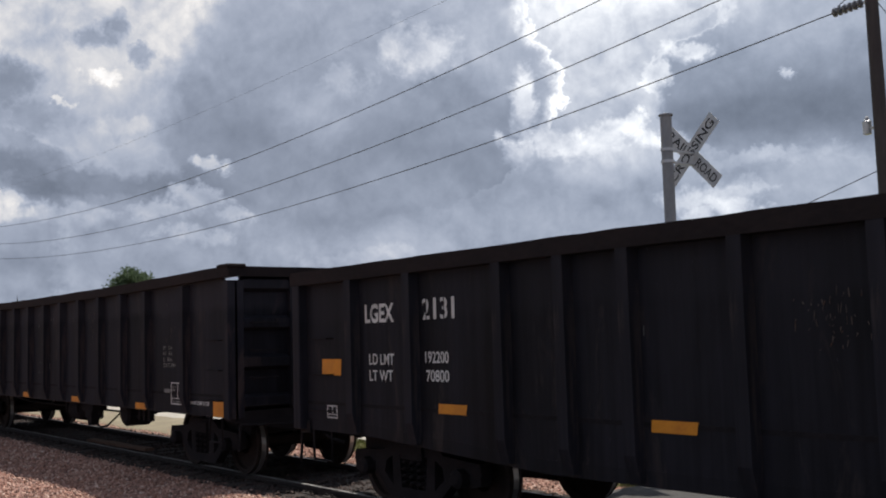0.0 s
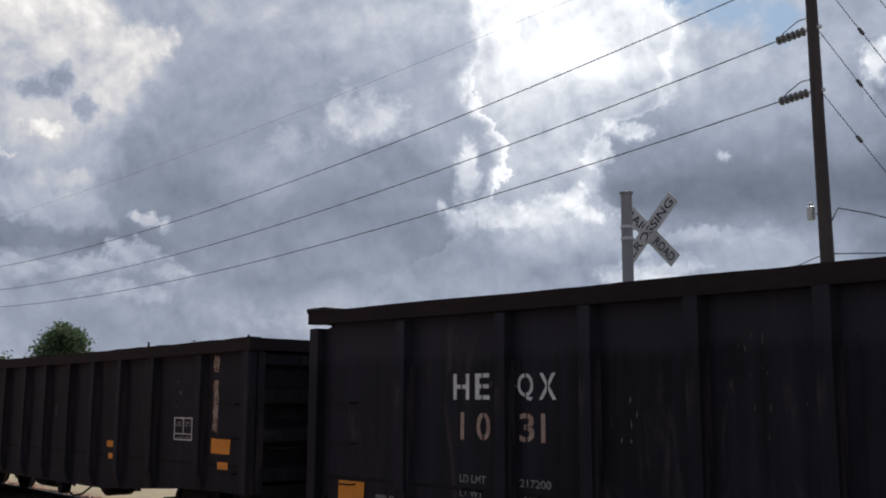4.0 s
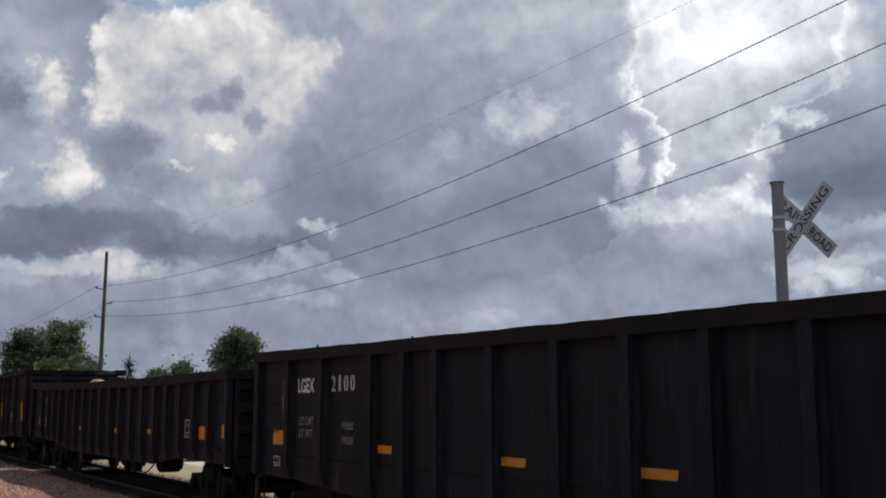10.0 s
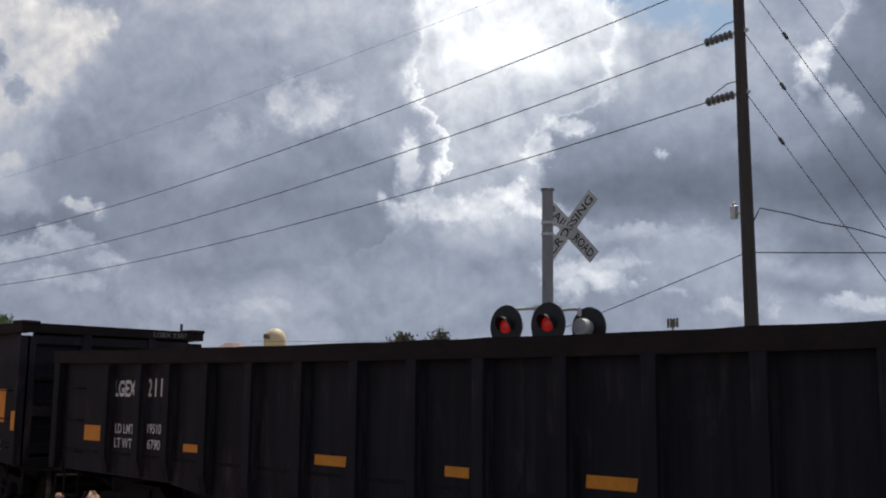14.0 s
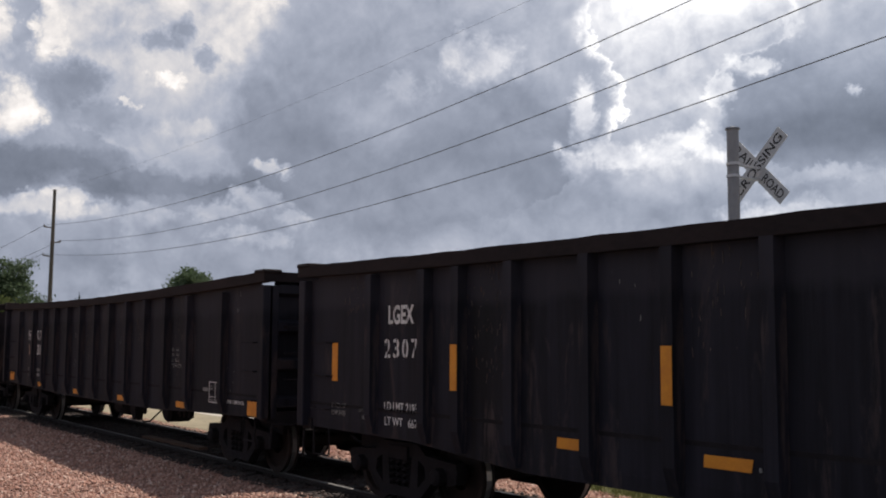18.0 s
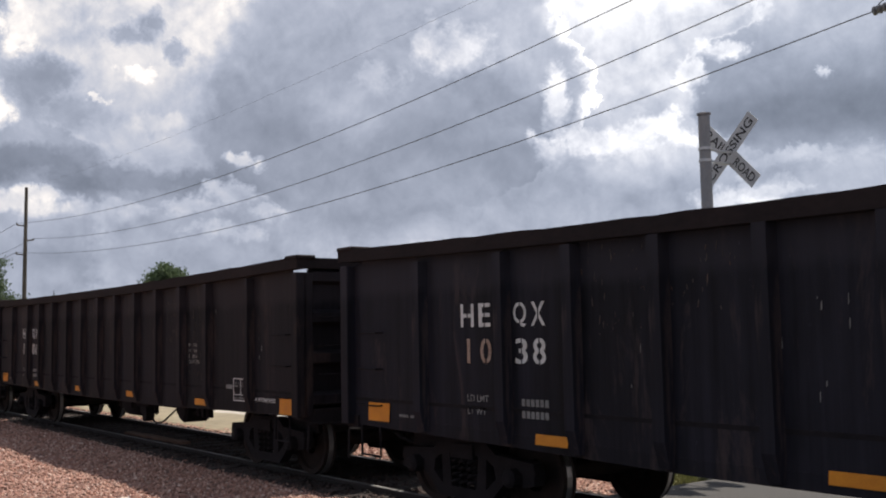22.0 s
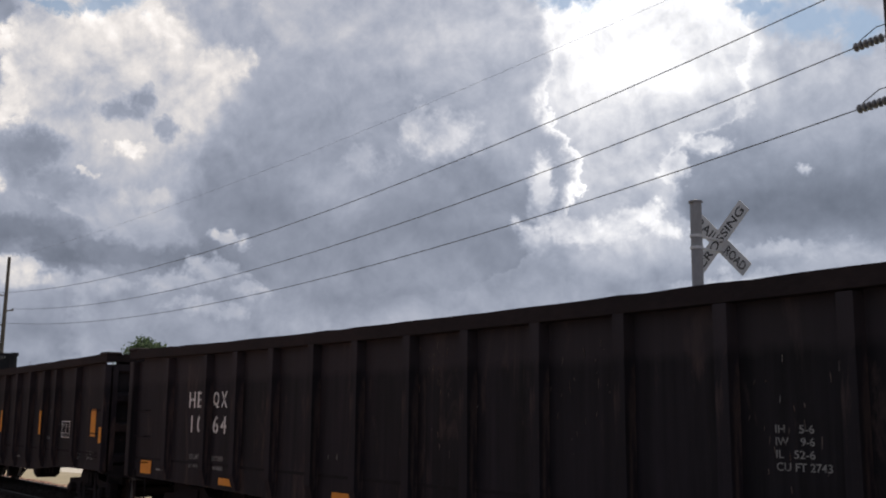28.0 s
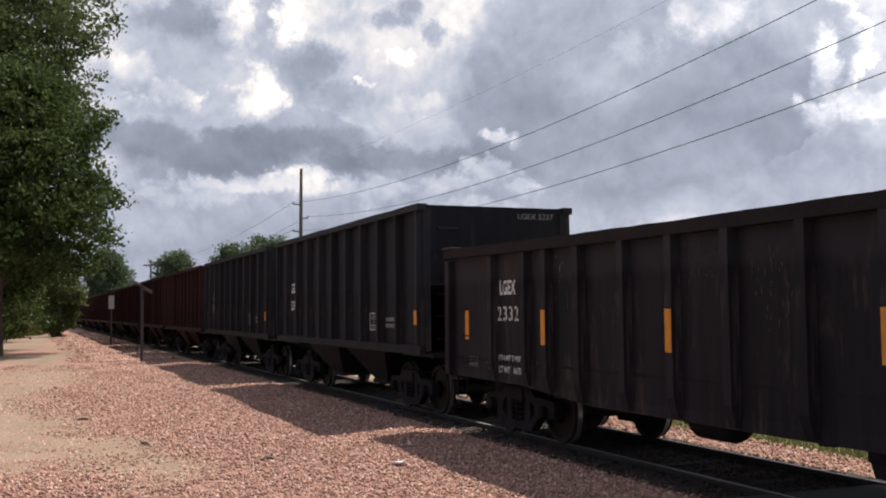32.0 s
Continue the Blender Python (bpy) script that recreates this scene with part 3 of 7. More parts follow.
M_GRASSBED = surface("mown_grass_bed", (0.10, 0.105, 0.040), (0.20, 0.19, 0.085), 0.7, 20.0, 0.95, 0.6, 40)
M_ASPHALT = surface("worn_asphalt", (0.032, 0.030, 0.029), (0.062, 0.058, 0.055), 1.2, 60.0, 0.88, 0.5, 90, spots=(0.11, 0.10, 0.095), spot_at=0.68)
M_DIRT = surface("bare_tan_earth", (0.18, 0.15, 0.10), (0.28, 0.24, 0.165), 1.2, 35.0, 0.95, 0.5, 50)
M_CONCRETE = surface("pale_concrete", (0.31, 0.285, 0.24), (0.44, 0.405, 0.35), 1.5, 40.0, 0.88, 0.3, 60)
M_MAST = surface("galvanised_mast", (0.19, 0.19, 0.20), (0.28, 0.28, 0.29), 3.0, 40.0, 0.6, 0.1, 60, 0.2, (1, 1, 0.4))
M_SIGN = surface("white_sign_sheet", (0.40, 0.41, 0.42), (0.52, 0.53, 0.54), 4.0, 40.0, 0.5, 0.05, 60, spots=(0.45, 0.43, 0.40), spot_at=0.72)
M_SIGNBLACK = surface("black_sign_letter", (0.010, 0.010, 0.011), (0.02, 0.02, 0.022), 5.0, 40.0, 0.5, 0.0)
M_HOOD = surface("black_signal_paint", (0.008, 0.008, 0.010), (0.018, 0.018, 0.022), 4.0, 40.0, 0.5, 0.1, 60)
M_LENS = glow("red_signal_lens", (0.42, 0.016, 0.012), 0.26)
M_ALU = surface("aluminium_housing", (0.40, 0.40, 0.41), (0.55, 0.55, 0.56), 5.0, 40.0, 0.45, 0.1, 60, 0.6)
M_POLE = surface("dark_pole_wood", (0.028, 0.023, 0.025), (0.068, 0.055, 0.057), 2.0, 30.0, 0.9, 0.5, 40, 0, (3, 3, 0.25))
M_GREYPOLE = surface("grey_pole_wood", (0.075, 0.065, 0.058), (0.14, 0.12, 0.105), 2.0, 30.0, 0.9, 0.4, 40, 0, (3, 3, 0.25))
M_WIRE = surface("weathered_cable", (0.045, 0.045, 0.05), (0.08, 0.08, 0.085), 3.0, 30.0, 0.6, 0.0, 60, 0.3)
M_CERAMIC = surface("grey_porcelain", (0.10, 0.10, 0.11), (0.16, 0.16, 0.17), 5.0, 30.0, 0.3, 0.0)
M_BARK = surface("tree_bark", (0.045, 0.034, 0.026), (0.10, 0.078, 0.06), 3.0, 20.0, 0.95, 0.8, 20, 0, (2, 2, 0.4))
M_LEAF = leaf_material("broad_leaves", [(0.024, 0.042, 0.013), (0.048, 0.078, 0.022), (0.090, 0.125, 0.036)], 0.38)
M_LEAF_MID = leaf_material("airy_leaves", [(0.035, 0.055, 0.020), (0.065, 0.095, 0.034), (0.11, 0.145, 0.055)], 0.45)
M_LEAF_LIGHT = leaf_material("young_leaves", [(0.055, 0.075, 0.024), (0.090, 0.112, 0.038), (0.135, 0.150, 0.058)])
# Aerial haze is put into these tones: paler and bluer than near leaves.
M_LEAF_FAR = leaf_material("hazed_distant_leaves", [(0.045, 0.070, 0.040), (0.080, 0.115, 0.062), (0.115, 0.155, 0.085)], 0.45)
M_LEAF_RED = leaf_material("bronze_leaves", [(0.045, 0.045, 0.032), (0.070, 0.068, 0.048), (0.10, 0.095, 0.065)])
M_NEEDLE = leaf_material("spruce_needles", [(0.012, 0.026, 0.014), (0.022, 0.042, 0.022), (0.035, 0.06, 0.03)], 0.1)
M_DRYGRASS = leaf_material("long_grass_blades", [(0.09, 0.10, 0.03), (0.16, 0.16, 0.06), (0.26, 0.23, 0.12)])
M_BLADE = leaf_material("mown_grass_blades", [(0.075, 0.088, 0.026), (0.13, 0.135, 0.05), (0.21, 0.195, 0.09)])
M_PAPER = surface("white_litter", (0.6, 0.6, 0.6), (0.78, 0.78, 0.77), 9.0, 60.0, 0.8, 0.2)
M_SCRATCH = surface("scraped_bare_steel", (0.035, 0.027, 0.024), (0.13, 0.10, 0.085), 9.0, 60.0, 0.8, 0.1, 60, 0, (1, 1, 0.5), (0.10, 0.045, 0.022), 0.55)
M_CREAM = surface("dusty_pink_sheet", (0.20, 0.13, 0.11), (0.34, 0.23, 0.20), 5.0, 30.0, 0.8, 0.4, 30)
M_TANK = surface("cream_tank_paint", (0.50, 0.40, 0.25), (0.62, 0.50, 0.33), 1.0, 12.0, 0.6, 0.1, 20)
M_HATCH = surface("brown_hatch_paint", (0.08, 0.05, 0.04), (0.14, 0.09, 0.07), 3.0, 20.0, 0.7, 0.1, 40)
M_RUSTSTREAK = surface("rusty_peeling_paint", (0.09, 0.042, 0.026), (0.25, 0.165, 0.105), 7.0, 30.0, 0.85, 0.3, 60, 0, (1, 1, 0.6), (0.035, 0.02, 0.016), 0.52)
M_PLANK = surface("weathered_brown_plank", (0.10, 0.055, 0.038), (0.20, 0.115, 0.080), 3.0, 40.0, 0.9, 0.4, 40, 0, (0.3, 3, 3))
M_STICK = surface("dead_wood", (0.05, 0.035, 0.025), (0.10, 0.075, 0.055), 9.0, 60.0, 0.9, 0.3)

# ---------------------------------------------------------------- mesh helpers


def box(bm, x0, x1, y0, y1, z0, z1):
    v = [bm.verts.new(p) for p in ((x0, y0, z0), (x1, y0, z0), (x1, y1, z0), (x0, y1, z0),
                                   (x0, y0, z1), (x1, y0, z1), (x1, y1, z1), (x0, y1, z1))]
    for f in ((3, 2, 1, 0), (4, 5, 6, 7), (0, 1, 5, 4), (1, 2, 6, 5), (2, 3, 7, 6), (3, 0, 4, 7)):
        bm.faces.new([v[i] for i in f])
    return v


def prism(bm, pts, a0, a1, axis="y"):
    """Extrude a closed outline. axis y: outline in x, z; axis x: outline in y, z; axis z: outline in x, y."""
    def at(p, a):
        return {"y": (p[0], a, p[1]), "x": (a, p[0], p[1]), "z": (p[0], p[1], a)}[axis]
    lo, hi = [bm.verts.new(at(p, a0)) for p in pts], [bm.verts.new(at(p, a1)) for p in pts]
    n = len(pts)
    bm.faces.new(lo[::-1]), bm.faces.new(hi)
    for i in range(n):
        bm.faces.new((lo[i], lo[(i + 1) % n], hi[(i + 1) % n], hi[i]))


def tube(bm, path, radii, seg=8):
    """A round bar along a line of points."""
    path = [Vector(p) for p in path]
    if isinstance(radii, (int, float)):
        radii = [radii] * len(path)
    rings = []
    for i, p in enumerate(path):
        d = (path[min(i + 1, len(path) - 1)] - path[max(i - 1, 0)]).normalized()
        u = d.orthogonal().normalized() if abs(d.z) > 0.95 else d.cross(Vector((0, 0, 1))).normalized()
        w = d.cross(u)
        rings.append([bm.verts.new(p + (u * math.cos(k * math.tau / seg) + w * math.sin(k * math.tau / seg)) * radii[i]) for k in range(seg)])
    for a, b in zip(rings, rings[1:]):
        for k in range(seg):
            bm.faces.new((a[k], a[(k + 1) % seg], b[(k + 1) % seg], b[k]))
    bm.faces.new(rings[0][::-1]), bm.faces.new(rings[-1])


def lathe(bm, profile, seg=24, axis="y"):
    """Turn a closed or open profile of (radius, along) about an axis."""
    rings = []
    for r, a in profile:
        ring = []
        for k in range(seg):
            c, s = math.cos(k * math.tau / seg) * r, math.sin(k * math.tau / seg) * r
            ring.append(bm.verts.new({"y": (c, a, s), "x": (a, c, s), "z": (c, s, a)}[axis]))
        rings.append(ring)
    for a, b in zip(rings, rings[1:]):
        for k in range(seg):
            bm.faces.new((a[k], a[(k + 1) % seg], b[(k + 1) % seg], b[k]))
    bm.faces.new(rings[0][::-1]), bm.faces.new(rings[-1])


def finish(bm, name, material, smooth=False, bevel=0.0):
    if bevel:
        bmesh.ops.bevel(bm, geom=bm.edges[:], offset=bevel, segments=1, affect="EDGES", clamp_overlap=True)
    bmesh.ops.recalc_face_normals(bm, faces=bm.faces)
    me = bpy.data.meshes.new(name)
    bm.to_mesh(me)
    bm.free()
    me.materials.append(material)
    if smooth:
        me.polygons.foreach_set("use_smooth", [True] * len(me.polygons))
    return me


def hang(name, me, parent, at=(0, 0, 0), label="", turn=0.0):
    """One mesh object under a thing or a part."""
    ob = new(name, me)
    ob.parent = parent
    ob.location = at
    if turn:
        ob.rotation_euler = (0, 0, turn)
    return tagged(ob, label)


def part(name, bm, material, parent, label="", at=(0, 0, 0), smooth=False, bevel=0.0):
    return hang(name, finish(bm, name, material, smooth, bevel), parent, at, label)


def raw_mesh(name, verts, faces, material):
    """A mesh from arrays: verts (n, 3), faces (m, k)."""
    me = bpy.data.meshes.new(name)
    verts, faces = np.asarray(verts, dtype=np.float32), np.asarray(faces, dtype=np.int32)
    k = faces.shape[1]
    me.vertices.add(len(verts))
    me.vertices.foreach_set("co", verts.ravel())
    me.loops.add(faces.size)
    me.loops.foreach_set("vertex_index", faces.ravel())
    me.polygons.add(len(faces))
    me.polygons.foreach_set("loop_start", np.arange(0, faces.size, k, dtype=np.int32))
    me.update(calc_edges=True)
    me.materials.append(material)
    return me


def text_mesh(words, height, width, material):
    """Letters as a thin mesh in x, z that faces -y, from (0, 0), stretched to a width."""
    cu = bpy.data.curves.new("words", "FONT")
    cu.body, cu.size, cu.extrude, cu.offset = words, 1.0, 0.0, 0.03 if height > 0.18 and len(words) > 1 else 0.014
    ob = bpy.data.objects.new("words", cu)
    scene.collection.objects.link(ob)
    dg = bpy.context.evaluated_depsgraph_get()
    me = bpy.data.meshes.new_from_object(ob.evaluated_get(dg))
    bpy.data.objects.remove(ob)
    n = len(me.vertices)
    co = np.zeros(n * 3, dtype=np.float32)
    me.vertices.foreach_get("co", co)
    co = co.reshape(-1, 3)
    lo, hi = co.min(0), co.max(0)
    x = (co[:, 0] - lo[0]) / (hi[0] - lo[0]) * width
    z = (co[:, 1] - lo[1]) / (hi[1] - lo[1]) * height
    out = np.stack([x, np.zeros(n), z], 1).astype(np.float32)
    me.vertices.foreach_set("co", out.ravel())
    me.name = "lettering"
    me.materials.clear()
    me.materials.append(material)
    me.update()
    return me


def plate(name, x0, x1, z0, z1, y, material, parent, label="", skew=0.0):
    """A thin sticker on a wall that faces -y."""
    bm = bmesh.new()
    prism(bm, [(x0, z0), (x1, z0), (x1 + skew, z1), (x0 + skew * 0.4, z1)], y - 0.004, y)
    return part(name, bm, material, parent, label)


M_LANE = surface("tan_lane_soil", (0.17, 0.122, 0.086), (0.27, 0.195, 0.140), 0.9, 26.0, 0.95, 0.7, 30, spots=(0.24, 0.155, 0.120), spot_at=0.55)

# ---------------------------------------------------------------- ground, track, road
TRACK_Y, RAIL = 7.95, -0.10          # track centre, rail head
ROAD_X0, ROAD_X1 = -8.7, 1.8         # the road over the crossing
rng = np.random.default_rng(7)


# stretch of bare earth behind the track
DIRT_X0, DIRT_X1 = -60.0, -20.8


def lie(x, y):
    """Height of the stone bed."""
    z = -0.20 - 0.05 * np.clip((5.0 - y) / 6.0, 0, 1) + 0.035 * np.sin(x * 0.9 + 0.4 * y) * np.sin(y * 1.3 + 0.3 * x)
    bank = np.exp(-((y - 5.7) / 0.7) ** 2) * 0.05
    inner = np.clip((y - 6.2) / 0.5, 0, 1) * np.clip((9.9 - y) / 0.5, 0, 1)
    return (z + bank) * (1 - inner) + inner * (RAIL - 0.115)


def make_ground():
    bm = bmesh.new()
    box(bm, -2500, 2500, -2500, 2500, -0.9, -0.34)
    tagged(new("ground", finish(bm, "ground", M_GROUND)), "dry sandy soil with thin grass reaching the horizon", "ground", kind="structure")
    # stone bed of the railway
    xs = np.concatenate([np.linspace(-620, -130, 60), np.linspace(-126, -46, 90), np.linspace(-45.5, ROAD_X0, 240)])
    ys = np.concatenate([np.linspace(-7, 1, 17), np.linspace(1.2, 10.8, 74)])
    gx, gy = np.meshgrid(xs, ys, indexing="ij")
    gz = lie(gx, gy) + rng.normal(0, 0.007, gx.shape)
    edge = np.clip((gy + 7) / 3, 0, 1) * np.clip((10.5 - gy) / 0.35, 0, 1)
    gz = gz * edge + (-0.36) * (1 - edge)
    n, m = gx.shape
    idx = np.arange(n * m).reshape(n, m)
    faces = np.stack([idx[:-1, :-1], idx[1:, :-1], idx[1:, 1:], idx[:-1, 1:]], -1).reshape(-1, 4)
    tagged(new("ballast_bed", raw_mesh("ballast_bed", np.stack([gx, gy, gz], -1).reshape(-1, 3), faces, M_BALLAST)),
           "pink crushed-stone bed beside the railway track", "gravel", kind="structure")
    # Dark sheet along the track, coloured for the shade below the train.
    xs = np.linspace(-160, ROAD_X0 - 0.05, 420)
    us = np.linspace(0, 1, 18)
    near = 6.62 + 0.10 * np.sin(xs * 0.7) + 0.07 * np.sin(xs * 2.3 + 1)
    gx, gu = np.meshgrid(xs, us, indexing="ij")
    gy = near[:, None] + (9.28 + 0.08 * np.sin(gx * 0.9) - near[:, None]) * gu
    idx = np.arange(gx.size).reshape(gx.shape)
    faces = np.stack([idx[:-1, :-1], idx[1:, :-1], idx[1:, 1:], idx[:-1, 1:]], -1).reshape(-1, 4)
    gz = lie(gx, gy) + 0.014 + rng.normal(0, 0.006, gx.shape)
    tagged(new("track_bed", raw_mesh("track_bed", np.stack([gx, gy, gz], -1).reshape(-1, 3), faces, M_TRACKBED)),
           "oily ballast under the ties, darkened for the shade below the train", "gravel", kind="structure")
    bm = bmesh.new()
    for y0, y1, h in ((-60, TRACK_Y - 0.80, 0), (TRACK_Y - 0.66, TRACK_Y + 0.66, 0), (TRACK_Y + 0.80, 70, 0)):
        box(bm, ROAD_X0, ROAD_X1, y0, y1, -0.42, RAIL - 0.006 + h)
    tagged(new("road", finish(bm, "road", M_ASPHALT)), "worn dark asphalt road over the level crossing", "road", kind="structure")
    bm = bmesh.new()
    box(bm, DIRT_X1, ROAD_X0 - 0.02, 10.1, 11.52, -0.36, -0.25)
    box(bm, -620, DIRT_X0, 10.1, 11.52, -0.36, -0.25)
    box(bm, -620, ROAD_X0 - 0.02, 13.14, 60, -0.36, -0.24)
    tagged(new("verge", finish(bm, "verge", M_GRASSBED)), "dry mown grass verge beyond the railway track", "grass", kind="structure")
    # bare earth shoulder between the stone bed and the footpath
    xs, ys = np.linspace(DIRT_X0 - 0.2, DIRT_X1 + 0.2, 120), np.linspace(9.36, 11.53, 30)
    gx, gy = np.meshgrid(xs, ys, indexing="ij")
    gz = np.maximum(lie(gx, gy) + 0.022, -0.185) + rng.normal(0, 0.004, gx.shape) - 0.12 * np.clip((9.50 + 0.08 * np.sin(gx * 2.1) - gy) / 0.1, 0, 1)
    idx = np.arange(gx.size).reshape(gx.shape)
    faces = np.stack([idx[:-1, :-1], idx[1:, :-1], idx[1:, 1:], idx[:-1, 1:]], -1).reshape(-1, 4)
    tagged(new("shoulder", raw_mesh("shoulder", np.stack([gx, gy, gz], -1).reshape(-1, 3), faces, M_DIRT)),
           "bare pale tan earth between track and footpath", "ground", kind="structure")
    bm = bmesh.new()
    x = -160.0
    while x < ROAD_X0 - 2.0:
        box(bm, x, x + 1.96, 11.55, 13.1, -0.36, -0.19 + 0.006 * math.sin(x * 3))
        x += 1.98
    tagged(new("footpath", finish(bm, "footpath", M_CONCRETE)), "pale concrete footpath behind the railway track", "path", kind="structure")


def stone_cloud(name, x, y, size, z_of, material):
    n = len(x)
    base = np.array([(1, 0, 0), (0, 1, 0), (-1, 0, 0), (0, -1, 0), (0, 0, 0.8), (0, 0, -0.6)], dtype=float)
    tri = np.array([(0, 1, 4), (1, 2, 4), (2, 3, 4), (3, 0, 4), (1, 0, 5), (2, 1, 5), (3, 2, 5), (0, 3, 5)])
    a = rng.uniform(0, math.tau, n)
    v = base[None] * (1 + rng.uniform(-0.35, 0.35, (n, 6, 1))) + rng.uniform(-0.25, 0.25, (n, 6, 3))
    c, s = np.cos(a)[:, None], np.sin(a)[:, None]
    vx, vy = v[..., 0] * c - v[..., 1] * s, v[..., 0] * s + v[..., 1] * c * 0.8
    tilt = rng.uniform(-0.6, 0.6, (n, 1))
    vz = v[..., 2] + tilt * vx
    p = np.stack([vx, vy, vz], -1) * size[:, None, None]
    p += np.stack([x, y, z_of], -1)[:, None, :]
    f = (tri[None] + (np.arange(n) * 6)[:, None, None]).reshape(-1, 3)
    return raw_mesh(name, p.reshape(-1, 3), f, material)


def make_stones():
    n = 125000
    u = rng.uniform(0, 1, n)
    x = ROAD_X0 - 0.2 - 36.0 * u ** 1.5
    y = rng.uniform(-3.0, 6.75, n)
    bare = (np.sin(x * 0.55 + 1.0) * np.sin(y * 0.9 + x * 0.21) > 0.25) & (y < 1.8)
    bare |= y < (-x - 22) * 0.10 + 0.5 * np.sin(x * 0.9)
    keep = ~bare | (rng.uniform(0, 1, n) < 0.42)
    x, y = x[keep], y[keep]
    size = rng.uniform(0.011, 0.030, len(x)) * (1 + 0.014 * (ROAD_X0 - x))
    me = stone_cloud("ballast_stones", x, y, size, lie(x, y) + size * 0.3, M_STONES)
    tagged(new("ballast_stones", me), "loose pink and grey crushed ballast stones beside the track", "gravel", kind="stuff")
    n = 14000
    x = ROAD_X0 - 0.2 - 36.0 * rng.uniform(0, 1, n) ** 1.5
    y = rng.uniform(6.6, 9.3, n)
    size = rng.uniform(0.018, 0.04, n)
    me = stone_cloud("track_stones", x, y, size, lie(x, y) + 0.012 + size * 0.2, M_SHADE_STONES)
    tagged(new("track_stones", me), "oily ballast stones between the ties, coloured for shade below the train", "gravel", kind="stuff")
    n = 11000
    x = ROAD_X0 - 0.2 - 36.0 * rng.uniform(0, 1, n) ** 1.5
    y = 9.2 + 1.15 * rng.uniform(0, 1, n) ** 1.25
    size = rng.uniform(0.018, 0.04, n)
    kept = (y < 9.55 + rng.normal(0, 0.1, len(x))) | (x > DIRT_X1 + rng.normal(0, 0.4, len(x))) | (x < DIRT_X0)
    x, y, size = x[kept], y[kept], size[kept]
    me = stone_cloud("shoulder_stones", x, y, size, lie(x, y) + size * 0.2, M_STONES)
    tagged(new("shoulder_stones", me), "sunlit pink ballast stones behind the track", "gravel", kind="stuff")
    n = 20000
    x = -46 - 70 * rng.uniform(0, 1, n) ** 1.4
    y = rng.uniform(2.6, 6.6, n) - 1.2 * rng.uniform(0, 1, n) ** 4
    size = rng.uniform(0.03, 0.07, n)
    me = stone_cloud("distant_stones", x, y, size, lie(x, y) + size * 0.2, M_STONES)
    tagged(new("distant_stones", me), "pink ballast stones along the far stretch of track", "gravel", kind="stuff")


def blade_mesh(name, x, y, z, h, material, lean=0.4, width=0.02):
    n = len(x)
    a, l = rng.uniform(0, math.tau, n), rng.uniform(0, lean, n) * h
    dx, dy = np.cos(a) * width, np.sin(a) * width
    tip = rng.uniform(0, math.tau, n)
    p = np.stack([np.stack([x - dx, y - dy, z], -1), np.stack([x + dx, y + dy, z], -1),
                  np.stack([x + np.cos(tip) * l, y + np.sin(tip) * l, z + h], -1)], 1)
    return raw_mesh(name, p.reshape(-1, 3), np.arange(3 * n).reshape(-1, 3), material)


def make_grass():
    n = 30000
    x = ROAD_X0 - 0.3 - 60 * rng.uniform(0, 1, n) ** 1.3
    y = rng.uniform(10.15, 11.55, n)
    grown = (x > DIRT_X1 + rng.normal(0, 0.4, n)) | (x < DIRT_X0) | (rng.uniform(0, 1, n) < 0.03)
    x, y = x[grown], y[grown]
    n = len(x)
    me = blade_mesh("verge_grass", x, y, np.full(n, -0.26), rng.uniform(0.04, 0.13, n), M_BLADE, 0.7, 0.012)
    tagged(new("verge_grass", me), "short sunlit grass on the verge behind the track", "grass", kind="stuff")
    # rank grass at the foot of the trees
    n = 26000
    x = rng.uniform(-120, -82, n)
    y = -1.4 - (x + 94) * 0.1375 - np.abs(rng.normal(0, 1.6, n)) + 0.4 * np.sin(x * 0.5)
    me = blade_mesh("rank_grass", x, y, np.full(n, -0.35), rng.uniform(0.5, 2.0, n), M_DRYGRASS, 0.5, 0.035)
    tagged(new("rank_grass", me), "tall yellow-green grass at the foot of the trees", "grass", kind="stuff")


def rail_profile():
    half = [(0.0, 0.17), (0.034, 0.168), (0.037, 0.135), (0.012, 0.122), (0.009, 0.03), (0.07, 0.012), (0.07, 0.0)]
    return half + [(-y, z) for y, z in half[::-1][:-1]]


